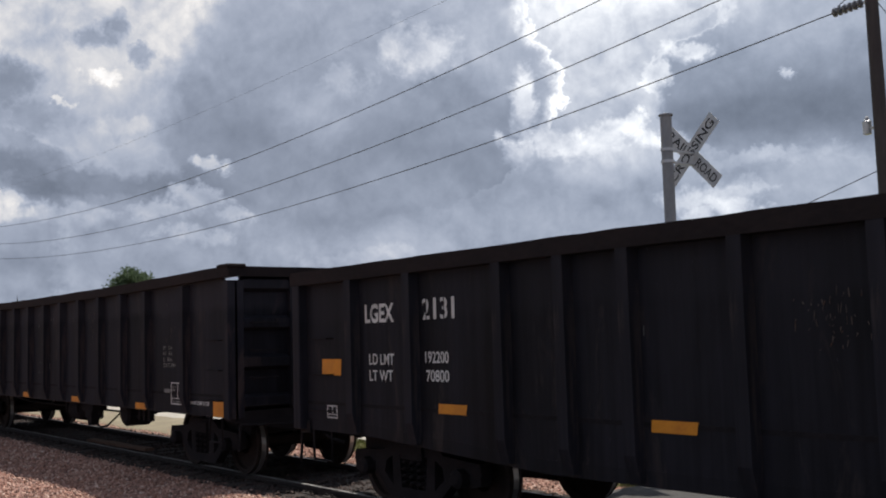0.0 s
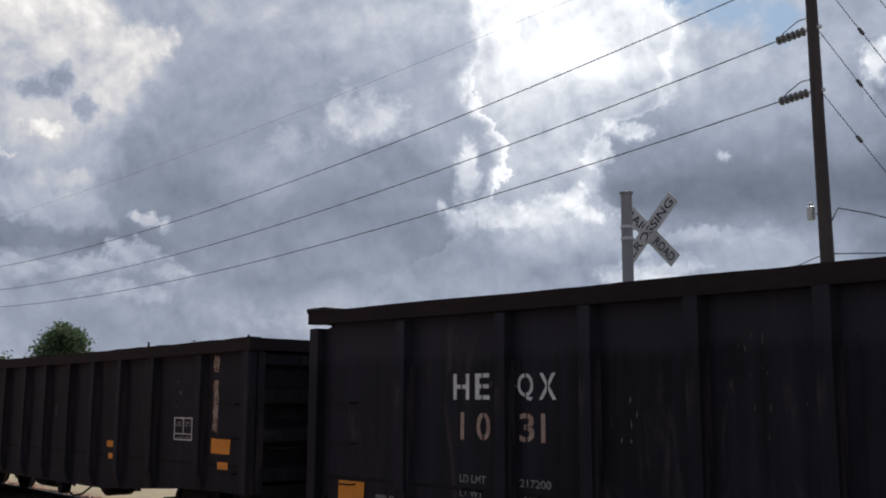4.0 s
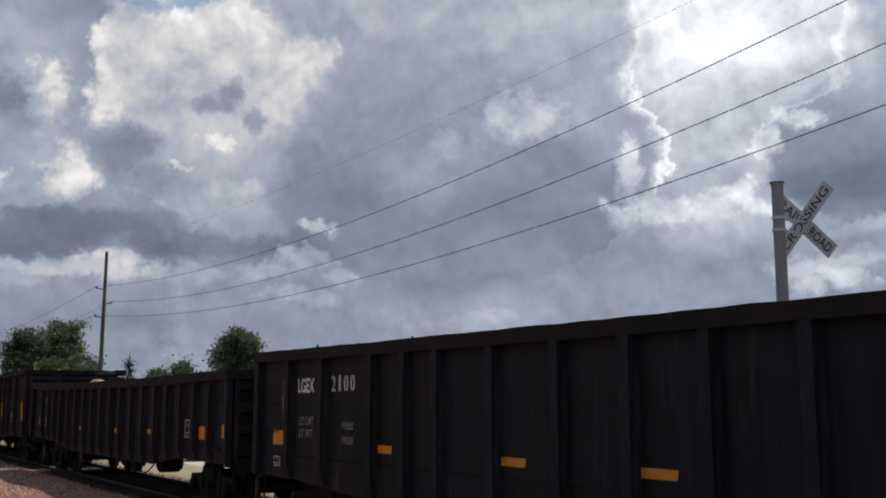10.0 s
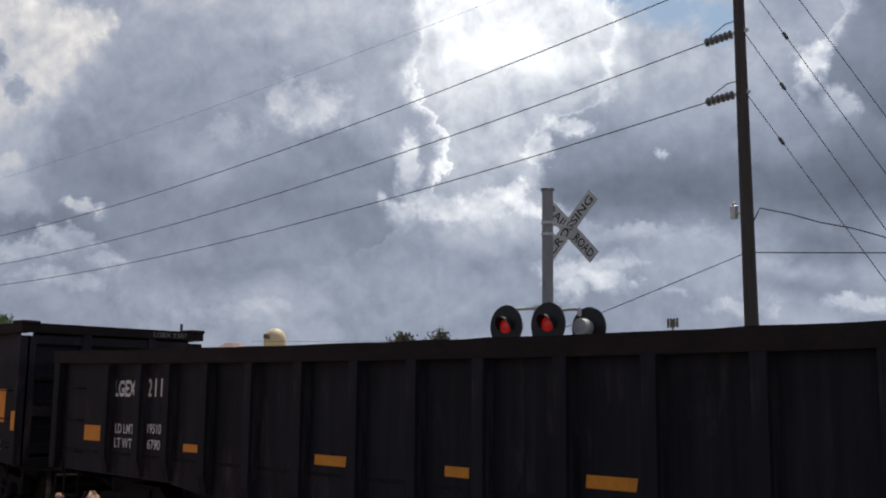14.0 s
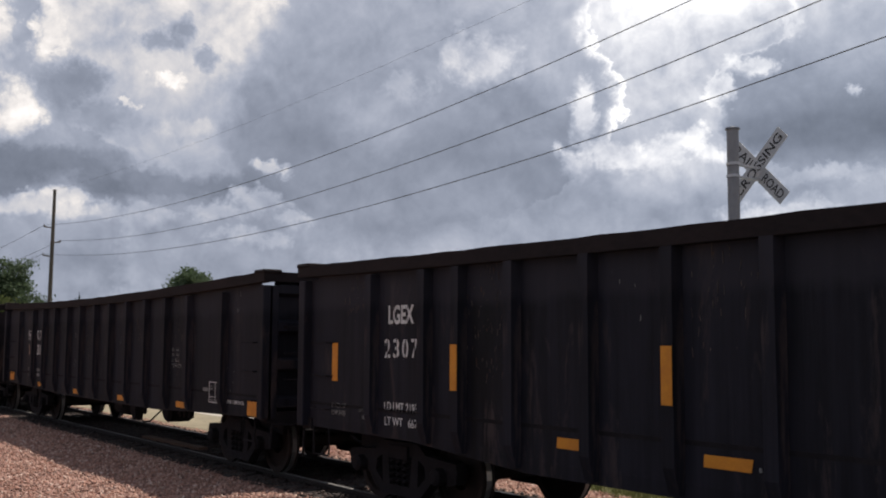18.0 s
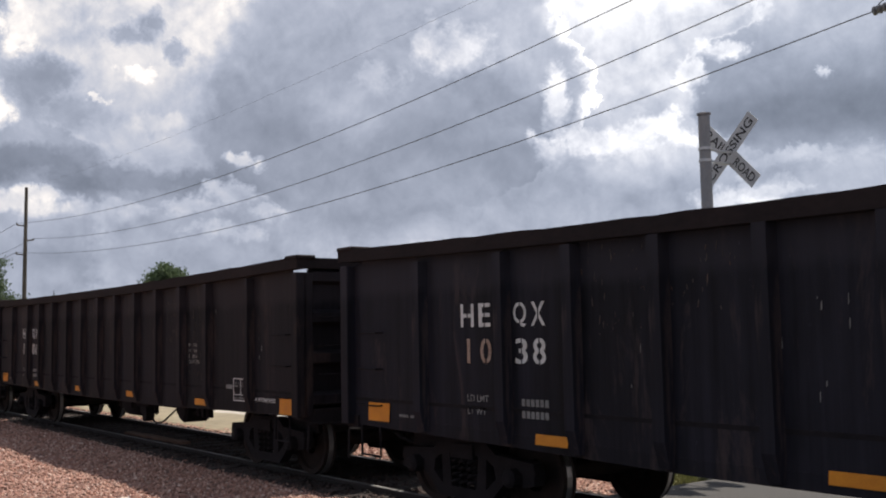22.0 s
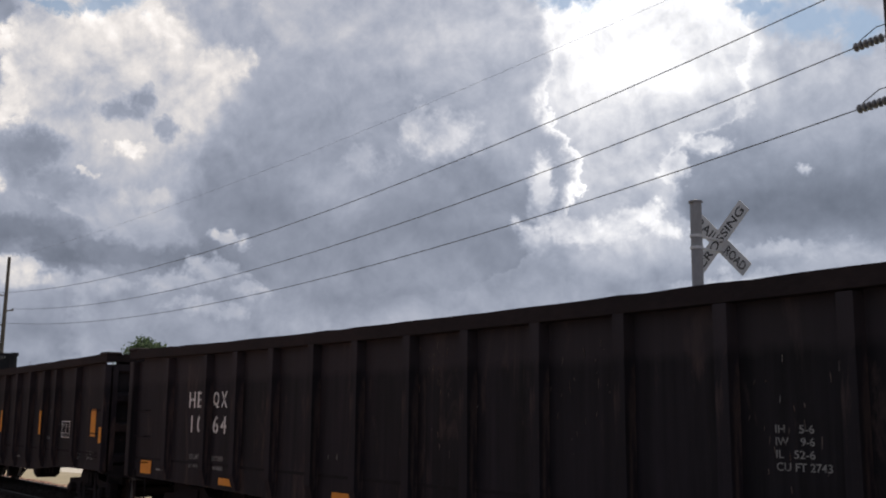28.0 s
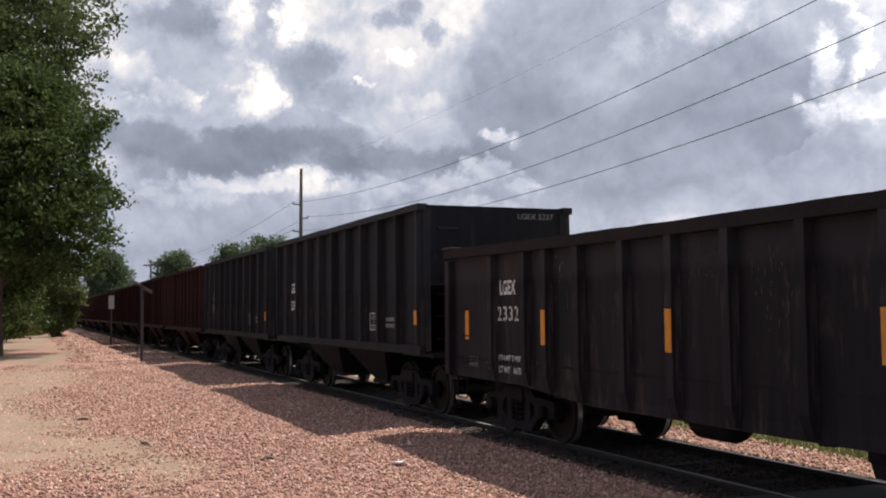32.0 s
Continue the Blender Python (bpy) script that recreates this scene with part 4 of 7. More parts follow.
def make_track():
    track = tagged(new("railway_track"), "steel rails spiked to dark weathered wooden ties", "railway track", kind="structure")
    for side in (-1, 1):
        bm = bmesh.new()
        prism(bm, [(y + TRACK_Y + side * 0.755, z + RAIL - 0.17) for y, z in rail_profile()], -620, 40, "x")
        rail = part("rail", bm, M_RAIL, track)
        bm = bmesh.new()
        box(bm, -620, 40, TRACK_Y + side * 0.755 - 0.026, TRACK_Y + side * 0.755 + 0.026, RAIL - 0.004, RAIL + 0.003)
        part("running_surface", bm, M_RAILTOP, rail, "bright worn rail head")
    bm = bmesh.new()
    box(bm, -0.115, 0.115, -1.30, 1.30, -0.17, 0)
    tie = finish(bm, "tie", M_TIE, bevel=0.012)
    bm = bmesh.new()
    for side in (-1, 1):
        box(bm, -0.10, 0.10, side * 0.755 - 0.16, side * 0.755 + 0.16, 0, 0.014)
        for sx in (-0.06, 0.06):
            for sy in (-0.095, 0.095):
                box(bm, sx - 0.012, sx + 0.012, side * 0.755 + sy - 0.014, side * 0.755 + sy + 0.014, 0.014, 0.04)
    plates = finish(bm, "tie_plate", M_RAIL)
    x, k = -9.2, 0
    while x > -150:
        o = hang("tie", tie, track, (x, TRACK_Y + 0.06 * math.sin(k * 2.7), RAIL - 0.088 + 0.006 * math.sin(k * 1.9)), turn=0.02 * math.sin(k * 4.1))
        if x > -60:
            hang("tie_plate", plates, o, (0, TRACK_Y - o.location.y, 0), "rusty tie plate with spikes")
        x -= 0.535 + 0.03 * math.sin(k * 3.3)
        k += 1


def make_lane():
    """A bare earth lane along the near side of the stones."""
    xs = np.linspace(-125, -9.5, 420)
    us = np.linspace(0, 1, 14)
    far = 1.35 + 0.55 * np.sin(xs * 0.31) + 0.35 * np.sin(xs * 0.83 + 1) + 0.22 * np.sin(xs * 2.1) - 0.012 * (xs + 9.5)
    gx, gu = np.meshgrid(xs, us, indexing="ij")
    gy = -6.8 + (far[:, None] + 6.8) * gu
    lift = 0.022 * np.clip(np.sin(gx * 0.37 + 2) + np.sin(gy * 1.1 + gx * 0.13) + 0.75, -1, 1) * np.clip((1 - gu) * 8, 0.0, 1)
    gz = lie(gx, gy) + lift + rng.normal(0, 0.004, gx.shape)
    idx = np.arange(gx.size).reshape(gx.shape)
    faces = np.stack([idx[:-1, :-1], idx[1:, :-1], idx[1:, 1:], idx[:-1, 1:]], -1).reshape(-1, 4)
    tagged(new("lane", raw_mesh("lane", np.stack([gx, gy, gz], -1).reshape(-1, 3), faces, M_LANE)),
           "tan bare earth lane strewn with pink stones", "lane", kind="structure")


make_ground()
make_lane()
make_track()

# ---------------------------------------------------------------- railway cars


def S(t):
    """Metres that the train has rolled at t seconds."""
    return 4.86 * t - 0.0025 * t * t


WHEEL_R = 0.457


def wheelset_mesh():
    bm = bmesh.new()
    for side in (-1, 1):
        lo = len(bm.verts)
        prof = [(0.09, -0.03), (0.16, -0.05), (0.17, 0.055), (0.37, 0.02), (0.385, 0.065), (0.452, 0.07), (WHEEL_R, 0.02), (WHEEL_R + 0.003, -0.05),
                (0.482, -0.062), (0.478, -0.085), (0.39, -0.085), (0.37, -0.02), (0.17, -0.02), (0.16, -0.06)]
        lathe(bm, [(r, side * (0.745 + 0.02 + a)) for r, a in prof], 28)
    tube(bm, [(0, -1.12, 0), (0, -0.9, 0), (0, 0.9, 0), (0, 1.12, 0)], [0.075, 0.085, 0.085, 0.075], 12)
    bmesh.ops.recalc_face_normals(bm, faces=bm.faces)
    for f in bm.faces:
        c = f.calc_center_median()
        if 0.453 < math.hypot(c.x, c.z) < WHEEL_R + 0.004 and abs(f.normal.y) < 0.5:
            f.material_index = 1
    me = finish(bm, "wheelset", M_WHEEL)
    me.materials.append(M_TREAD)
    return me


def truck_mesh():
    bm = bmesh.new()
    for side in (-1, 1):
        y0, y1 = side * 0.95, side * 1.09
        y0, y1 = min(y0, y1), max(y0, y1)
        prism(bm, [(-1.15, 0.62), (-0.55, 0.66), (-0.38, 0.78), (0.38, 0.78), (0.55, 0.66), (1.15, 0.62), (1.18, 0.50), (0.55, 0.52),
                   (0.36, 0.62), (-0.36, 0.62), (-0.55, 0.52), (-1.18, 0.50)], y0, y1)
        prism(bm, [(-0.72, 0.40), (-0.42, 0.14), (0.42, 0.14), (0.72, 0.40), (0.60, 0.44), (0.36, 0.26), (-0.36, 0.26), (-0.60, 0.44)], y0, y1)
        for k in (-1, 1):
            prism(bm, [(k * 0.22, 0.24), (k * 0.38, 0.24), (k * 0.40, 0.66), (k * 0.26, 0.66)], y0, y1)
            prism(bm, [(k * 0.98, 0.36), (k * 1.16, 0.40), (k * 1.16, 0.56), (k * 0.98, 0.56)], y0, y1)
            prism(bm, [(k * 0.56, 0.38), (k * 0.74, 0.36), (k * 0.74, 0.54), (k * 0.52, 0.54)], y0, y1)
            lathe_at = [(0.10, 0.0), (0.10, 0.12), (0.06, 0.15)]
            ring = bmesh.new()
            lathe(ring, [(r, side * (1.06 + a)) for r, a in lathe_at], 14)
            bmesh.ops.translate(ring, verts=ring.verts, vec=(k * 0.865, 0, WHEEL_R))
            me = bpy.data.meshes.new("t")
            ring.to_mesh(me), ring.free()
            bm.from_mesh(me)
            bpy.data.meshes.remove(me)
        for sx in (-0.14, 0.0, 0.14):
            for sy in (0.98, 1.07):
                path = [(sx + 0.05 * math.cos(q), side * sy + 0.05 * math.sin(q), 0.27 + 0.30 * q / (math.tau * 4)) for q in np.linspace(0, math.tau * 4, 25)]
                tube(bm, path, 0.016, 5)
    box(bm, -0.20, 0.20, -1.12, 1.12, 0.58, 0.74)
    box(bm, -0.9, 0.9, -0.06, 0.06, 0.40, 0.46)
    for k in (-1, 1):
        box(bm, k * 0.34 - 0.05, k * 0.34 + 0.05, -0.85, 0.85, 0.30, 0.42)
    return finish(bm, "truck", M_IRON)


def coupler_mesh():
    bm = bmesh.new()
    box(bm, -0.3, 0.30, -0.08, 0.08, 0.80, 0.96)
    prism(bm, [(0.28, -0.14), (0.45, -0.16), (0.60, -0.10), (0.62, -0.02), (0.52, 0.02), (0.48, 0.10), (0.60, 0.16), (0.52, 0.20), (0.36, 0.16), (0.28, 0.12)], 0.74, 1.02, "z")
    tube(bm, [(0.25, -0.35, 0.85), (0.35, -0.34, 0.70), (0.50, -0.25, 0.56), (0.64, -0.12, 0.50)], 0.024, 7)
    return finish(bm, "coupler", M_IRON)


MESH_WHEELS, MESH_TRUCK, MESH_COUPLER = wheelset_mesh(), truck_mesh(), coupler_mesh()


def running_gear(car, length, inset):
    for x in (-inset, -length + inset):
        truck = hang("truck", MESH_TRUCK, car, (x, 0, 0), "cast iron truck with coil springs")
        for k in (-0.865, 0.865):
            hang("wheelset", MESH_WHEELS, truck, (k, 0, WHEEL_R))
    hang("coupler", MESH_COUPLER, car)
    hang("coupler", MESH_COUPLER, car, (-length, 0, 0), turn=math.pi)


def wavy_bar(bm, x0, x1, y0, y1, z0, z1, steps, amp, seed, droop=0.0):
    """A long bar with the small dents that years of loading leave."""
    r = random.Random(seed)
    rows = []
    for i in range(steps + 1):
        x = x0 + (x1 - x0) * i / steps
        u = i / steps
        d, s = r.uniform(-amp, amp) - droop * 4 * u * (1 - u), r.uniform(-amp, amp) * 0.7
        e = -droop * 4 * u * (1 - u)
        rows.append([bm.verts.new(p) for p in ((x, y0 + s, z0 + e), (x, y1 + s, z0 + e), (x, y1 + s, z1 + d), (x, y0 + s, z1 + d))])
    for a, b in zip(rows, rows[1:]):
        for k in range(4):
            bm.faces.new((a[k], a[(k + 1) % 4], b[(k + 1) % 4], b[k]))
    bm.faces.new(rows[0][::-1]), bm.faces.new(rows[-1])


def gondola(paint, length, top, ribs, belly, chord=0.15, notch=True, seed=1, droop=0.065, gear=(-7.45, -6.45, -4.75)):
    """An open-topped car: x runs from its front end (0) back to -length, z from the rail, sides at y = -1.55 and 1.55.
    belly: the lower edge of its sides, as (x, z) from front to back."""
    car = new("gondola_car")
    zc = top - chord
    zp = zc - droop
    outline = [(0.0, zc), (-length / 4, zc - droop * 0.7), (-length / 2, zp), (-length * 3 / 4, zc - droop * 0.7), (-length, zc)] + belly[::-1]
    if notch:
        outline = [(-0.34, zc), (-length / 4, zc - droop * 0.7), (-length / 2, zp), (-length * 3 / 4, zc - droop * 0.7), (-length + 0.34, zc), (-length + 0.34, zc - 0.05), (-length, zc - 0.05)] + belly[::-1] + [(0.0, zc - 0.05), (-0.34, zc - 0.05)]
    for side in (-1, 1):
        bm = bmesh.new()
        y0, y1 = sorted((side * 1.405, side * 1.435))
        prism(bm, outline, y0, y1)
        part("side_panel", bm, paint, car)
        bm = bmesh.new()
        y0, y1 = sorted((side * 1.40, side * 1.555))
        wavy_bar(bm, 0.03, -length - 0.03, y0, y1, zc, top, 48, 0.0065, seed + side, droop)
        part("top_chord", bm, M_RUSTTOP, car, "rust-brown top chord")
        bm = bmesh.new()
        y0, y1 = sorted((side * 1.40, side * 1.4365))
        low = [(x, z + 0.13) for x, z in belly]
        prism(bm, belly + low[::-1], y0, y1)
        part("side_sill", bm, paint, car)
        for x in (0.0, -length):
            k = 1 if x == 0 else -1
            bm = bmesh.new()
            x0, x1 = sorted((x, x - k * 0.16))
            z0 = belly[0][1]
            prism(bm, [(x0, side * 1.30), (x1, side * 1.30), (x1, side * 1.55), (x0, side * 1.55)] if side > 0 else
                  [(x0, -1.55), (x1, -1.55), (x1, -1.30), (x0, -1.30)], z0, zc - (0.05 if notch else 0.0), "z")
            part("corner_post", bm, paint, car, bevel=0.01)
            if notch:
                bm = bmesh.new()
                x0, x1 = sorted((x + k * 0.05, x - k * 0.30))
                y0, y1 = sorted((side * 1.28, side * 1.57))
                box(bm, x0, x1, y0, y1, top - 0.03, top + 0.028)
                part("corner_cap", bm, M_RUSTTOP, car, bevel=0.015)
    # ribs: one mesh for each depth of the side
    made = {}

    def low_at(x):
        for (xa, za), (xb, zb) in zip(belly, belly[1:]):
            if xb <= x <= xa:
                return za + (zb - za) * (xa - x) / max(xa - xb, 1e-6)
        return belly[0][1]
    for side in (-1, 1):
        for x in ribs:
            z0 = round(low_at(x) + 0.03, 3)
            if (side, z0) not in made:
                bm = bmesh.new()
                ring = []
                for z, d, w in ((z0, 0.05, 0.07), (z0 + 0.22, 0.114, 0.08), (zp + 0.01, 0.117, 0.08)):
                    ring.append([bm.verts.new((a, side * (1.434 + b), z)) for a, b in ((-w, 0), (-w * 0.8, d), (w * 0.8, d), (w, 0))])
                for a, b in zip(ring, ring[1:]):
                    for i in range(4):
                        bm.faces.new((a[i], a[(i + 1) % 4], b[(i + 1) % 4], b[i]))
                bm.faces.new(ring[0]), bm.faces.new(ring[-1][::-1])
                made[side, z0] = finish(bm, "side_rib", paint)
            hang("side_rib", made[side, z0], car, (x, 0, 0))
    # ends
    z0 = belly[0][1] + 0.12
    for x, k in ((0.0, 1), (-length, -1)):
        bm = bmesh.new()
        x0, x1 = sorted((x - k * 0.13, x - k * 0.11))
        box(bm, x0, x1, -1.32, 1.32, z0, zc)
        end = part("end_panel", bm, paint, car)
        bm = bmesh.new()
        x0, x1 = sorted((x - k * 0.14, x + k * 0.02))
        box(bm, x0, x1, -1.45, 1.45, zc + 0.005, top - 0.006)
        part("end_chord", bm, M_RUSTTOP, car)
        for i in range(4):
            zz = z0 + 0.10 + (zc - z0 - 0.2) * i / 3
            bm = bmesh.new()
            prism(bm, [(x - k * 0.115, zz - 0.11), (x - k * 0.02, zz - 0.06), (x - k * 0.02, zz + 0.06), (x - k * 0.115, zz + 0.11)], -1.30, 1.30)
            part("end_rib", bm, paint, end)
        for y in (-0.5, 0.62):
            bm = bmesh.new()
            x0, x1 = sorted((x - k * 0.115, x + k * 0.0))
            box(bm, x0, x1, y - 0.07, y + 0.07, z0, zc)
            part("end_post", bm, paint, end)
        for y in (-1.0, 1.0):
            bm = bmesh.new()
            tube(bm, [(x - k * 0.02, -0.2, 0), (x + k * 0.06, -0.2, 0), (x + k * 0.06, 0.2, 0), (x - k * 0.02, 0.2, 0)], 0.011, 6)
            rung = finish(bm, "ladder_rung", M_IRON)
            for i in range(4):
                hang("ladder_rung", rung, end, (0, y, z0 + 0.05 + 0.38 * i))
    for side in (-1, 1):
        for x in (-0.55, -length + 0.55):
            bm = bmesh.new()
            y = side * 1.43
            tube(bm, [(x - 0.21, y, 0), (x - 0.21, y + side * 0.10, 0), (x + 0.21, y + side * 0.10, 0), (x + 0.21, y, 0)], 0.010, 6)
            iron = finish(bm, "grab_iron", M_IRON)
            for i in range(3):
                hang("grab_iron", iron, car, (0, 0, z0 + 0.12 + 0.42 * i))
            bm = bmesh.new()
            y = side * 1.47
            tube(bm, [(x - 0.2, y, belly[0][1]), (x - 0.2, y, belly[0][1] - 0.34), (x + 0.2, y, belly[0][1] - 0.34), (x + 0.2, y, belly[0][1])], 0.016, 6)
            part("sill_step", bm, M_IRON, car)
    for x, k in ((0.0, 1), (-length, -1)):
        bm = bmesh.new()
        x0, x1 = sorted((x - k * 0.02, x - k * 0.24))
        prism(bm, [(-1.46, belly[0][1] + 0.1), (-1.46, belly[0][1] - 0.04), (-0.55, 0.68), (0.55, 0.68), (1.46, belly[0][1] - 0.04), (1.46, belly[0][1] + 0.1)], x0, x1, "x")
        part("end_sill", bm, M_IRON, car)
        bm = bmesh.new()
        tube(bm, [(x + k * 0.05, -1.4, 0.80), (x + k * 0.10, -0.8, 0.78), (x + k * 0.10, -0.2, 0.72)], 0.018, 6)
        tube(bm, [(x + k * 0.05, -1.4, 0.80), (x + k * 0.05, -1.42, 0.45)], 0.018, 6)
        part("uncoupling_lever", bm, M_IRON, car)
        bm = bmesh.new()
        box(bm, x - k * 1.05 - 0.45, x - k * 1.05 + 0.45, -0.9, 0.9, 0.60, 0.80)
        part("draft_gear", bm, M_IRON, car)
    # floor and underframe
    bm = bmesh.new()
    box(bm, -length + 0.1, -0.1, -1.44, 1.44, 1.16, 1.20)
    part("floor", bm, M_IRON, car)
    bm = bmesh.new()
    box(bm, -length + 0.05, -0.05, -0.22, 0.22, 0.82, 1.16)
    part("centre_sill", bm, M_IRON, car)
    for i in range(5):
        x = -length * (0.24 + 0.13 * i)
        bm = bmesh.new()
        prism(bm, [(-1.42, 0.98), (-0.25, 0.80), (0.25, 0.80), (1.42, 0.98), (1.42, 1.15), (-1.42, 1.15)], x - 0.05, x + 0.05, "x")
        part("crossbearer", bm, M_IRON, car)
    tank, valve, cylinder = gear
    bm = bmesh.new()
    lathe(bm, [(0.02, -0.44), (0.12, -0.42), (0.19, -0.36), (0.22, -0.28), (0.22, 0.26), (0.19, 0.34), (0.12, 0.40), (0.02, 0.44)], 20, "x")
    part("air_reservoir", bm, M_IRON, car, at=(tank, -0.98, 0.71), smooth=True)
    for k in (-0.3, 0.28):
        bm = bmesh.new()
        box(bm, tank + k - 0.03, tank + k + 0.03, -1.22, -0.74, 0.66, 1.0)
        part("reservoir_strap", bm, M_IRON, car)
    bm = bmesh.new()
    lathe(bm, [(0.02, -0.26), (0.15, -0.25), (0.20, -0.20), (0.20, 0.18), (0.15, 0.24), (0.05, 0.26)], 18, "y")
    box(bm, -0.50, -0.10, -0.13, 0.13, -0.08, 0.2)
    tube(bm, [(0.1, -0.1, -0.05), (0.5, -0.1, 0.02), (0.95, -0.05, 0.06)], 0.022, 6)
    for k in (0.42, 0.62, 0.84):
        box(bm, k - 0.05, k + 0.05, -0.14, -0.06, -0.08, 0.12)
    part("brake_cylinder", bm, M_IRON, car, at=(cylinder, -0.95, 0.72))
    bm = bmesh.new()
    box(bm, -0.30, 0.30, -0.14, 0.14, -0.06, 0.26)
    box(bm, -0.16, 0.16, -0.12, 0.12, -0.20, 0.0)
    prism(bm, [(-0.12, -0.34), (0.02, -0.34), (0.08, -0.18), (-0.18, -0.18)], -0.08, 0.08)
    for k in (-0.24, 0.12, 0.26):
        tube(bm, [(k, 0, -0.02), (k, 0.02, -0.17), (k + 0.04, 0.03, -0.20)], 0.03, 6)
    part("control_valve", bm, M_IRON, car, at=(valve, -1.12, 0.79), bevel=0.008)
    bm = bmesh.new()
    tube(bm, [(valve + 0.1, -1.1, 0.48), (valve + 0.35, -1.12, 0.43), (valve + 0.7, -1.12, 0.48), (valve + 1.3, -1.1, 0.74)], 0.016, 6)
    tube(bm, [(valve - 0.2, -1.1, 0.72), (valve - 0.45, -1.1, 0.76), (valve - 0.7, -1.1, 0.66), (valve - 0.95, -1.05, 0.64)], 0.016, 6)
    part("brake_pipe", bm, M_IRON, car)
    bm = bmesh.new()
    tube(bm, [(-2.8, -0.9, 0.85), (-length * 0.3, -1.0, 0.74), (-length * 0.5, -0.95, 0.72), (-length * 0.66, -1.0, 0.74), (-length + 2.8, -0.9, 0.85)], 0.02, 6)
    part("brake_rod", bm, M_IRON, car)
    running_gear(car, length, 1.82)
    return car


RIBS_H = [-1.55, -3.0, -4.05, -5.1, -6.15, -7.2, -8.2, -9.25, -10.25, -11.3, -12.35, -13.34, -14.75]
RIBS_L = [-1.24, -2.6, -3.65, -4.6, -5.55, -6.55, -7.5, -8.5, -9.6, -10.7, -11.45, -12.28, -13.72, -14.85]
RIBS_E = [-0.95, -1.75, -2.54, -3.35, -4.14, -4.97, -5.83, -6.7, -7.52, -8.4, -9.22, -10.03, -10.9, -11.78, -12.65, -13.47, -14.15, -14.98]
RIBS_F = [-1.67, -2.92, -3.71, -4.69, -5.7, -6.68, -7.69, -8.79, -9.78, -10.77, -11.85, -12.74, -13.38, -14.51]
SAG_H = [(0.0, 0.88), (-2.5, 0.83), (-4.6, 0.765), (-11.0, 0.765), (-13.2, 0.82), (-16.35, 0.88)]
LOW_H = [(0.0, 0.88), (-2.5, 0.85), (-5.0, 0.80), (-10.5, 0.80), (-13.2, 0.85), (-16.35, 0.88)]
FLAT_H = [(0.0, 0.88), (-16.35, 0.88)]
BELLY_L = [(0.0, 0.86), (-1.6, 0.84), (-2.9, 0.76), (-4.3, 0.68), (-11.8, 0.68), (-13.2, 0.76), (-14.5, 0.84), (-16.1, 0.86)]
BELLY_E = [(0.0, 0.92), (-3.0, 0.90), (-4.4, 0.72), (-12.0, 0.72), (-13.5, 0.90), (-16.5, 0.92)]
BELLY_F = [(0.0, 0.88), (-2.6, 0.86), (-4.6, 0.72), (-11.7, 0.72), (-13.7, 0.86), (-16.3, 0.88)]
FACE = -1.437    # where stickers and letters lie on a side panel


def words_on(car, words, x0, x1, z0, z1, material=None):
    me = text_mesh(words, z1 - z0, x1 - x0, material or M_LETTER)
    at = (x0 - 0.05, FACE - 0.003, z0 + 0.10)
    if z1 - z0 < 0.18:
        return tagged(hang("lettering", me, car, at), kind="stuff")
    # large letters, one by one
    co = np.array([v.co[:] for v in me.vertices])
    cuts, reach = [], -1.0
    for p in sorted(me.polygons, key=lambda p: min(co[i, 0] for i in p.vertices)):
        xs = [co[i, 0] for i in p.vertices]
        if min(xs) > reach + 1e-4:
            cuts.append([])
        reach = max(reach, max(xs))
        cuts[-1].append(list(p.vertices))
    for polys in cuts:
        xs = [co[i, 0] for p in polys for i in p]
        stencil = (min(xs) + max(xs)) / 2 if max(xs) - min(xs) > 0.09 else None
        used = sorted({i for p in polys for i in p})
        where = {v: k for k, v in enumerate(used)}
        one = bpy.data.meshes.new("letter")
        one.from_pydata([tuple(co[i]) for i in used], [], [[where[i] for i in p] for p in polys])
        if stencil is not None:      # the bridge that a stencil leaves down the middle of a letter
            bm = bmesh.new()
            bm.from_mesh(one)
            gap = 0.009 if len(words) == 1 else 0.004
            for x in (stencil - gap, stencil + gap):
                bmesh.ops.bisect_plane(bm, geom=bm.verts[:] + bm.edges[:] + bm.faces[:], plane_co=(x, 0, 0), plane_no=(1, 0, 0))
            bmesh.ops.delete(bm, geom=[f for f in bm.faces if abs(f.calc_center_median().x - stencil) < gap], context="FACES")
            bm.to_mesh(one), bm.free()
        one.materials.append(material or M_LETTER)
        hang("letter", one, car, at)
    bpy.data.meshes.remove(me)


def spaced(car, word, x0, x1, z0, z1, fill=0.66):
    """Stencilled digits set apart, one by one."""
    pitch = (x1 - x0) / (len(word) - 1 + fill)
    for i, ch in enumerate(word):
        w = min(pitch * fill * 0.4, 0.06) if ch == "1" else pitch * fill
        x = x0 + pitch * i + (pitch * fill - w) / 2
        words_on(car, ch, x, x + w, z0, z1)


def bars_on(car, x0, x1, z0, z1, rows, cols, material=None):
    """Lines of small print that cannot be read."""
    bm = bmesh.new()
    r = random.Random(int(-x0 * 100))
    h = (z1 - z0) / rows
    for i in range(rows):
        w = (x1 - x0) / cols
        for k in range(cols):
            if r.random() < 0.12:
                continue
            prism(bm, [(x0 + k * w, z0 + i * h + 0.2 * h), (x0 + (k + 0.72) * w, z0 + i * h + 0.2 * h),
                       (x0 + (k + 0.72) * w, z0 + i * h + 0.8 * h), (x0 + k * w, z0 + i * h + 0.8 * h)], FACE - 0.004, FACE)
    for v in bm.verts:
        v.co.z += 0.10
    return tagged(part("small_print", bm, material or M_LETTER_DIM, car), kind="stuff")


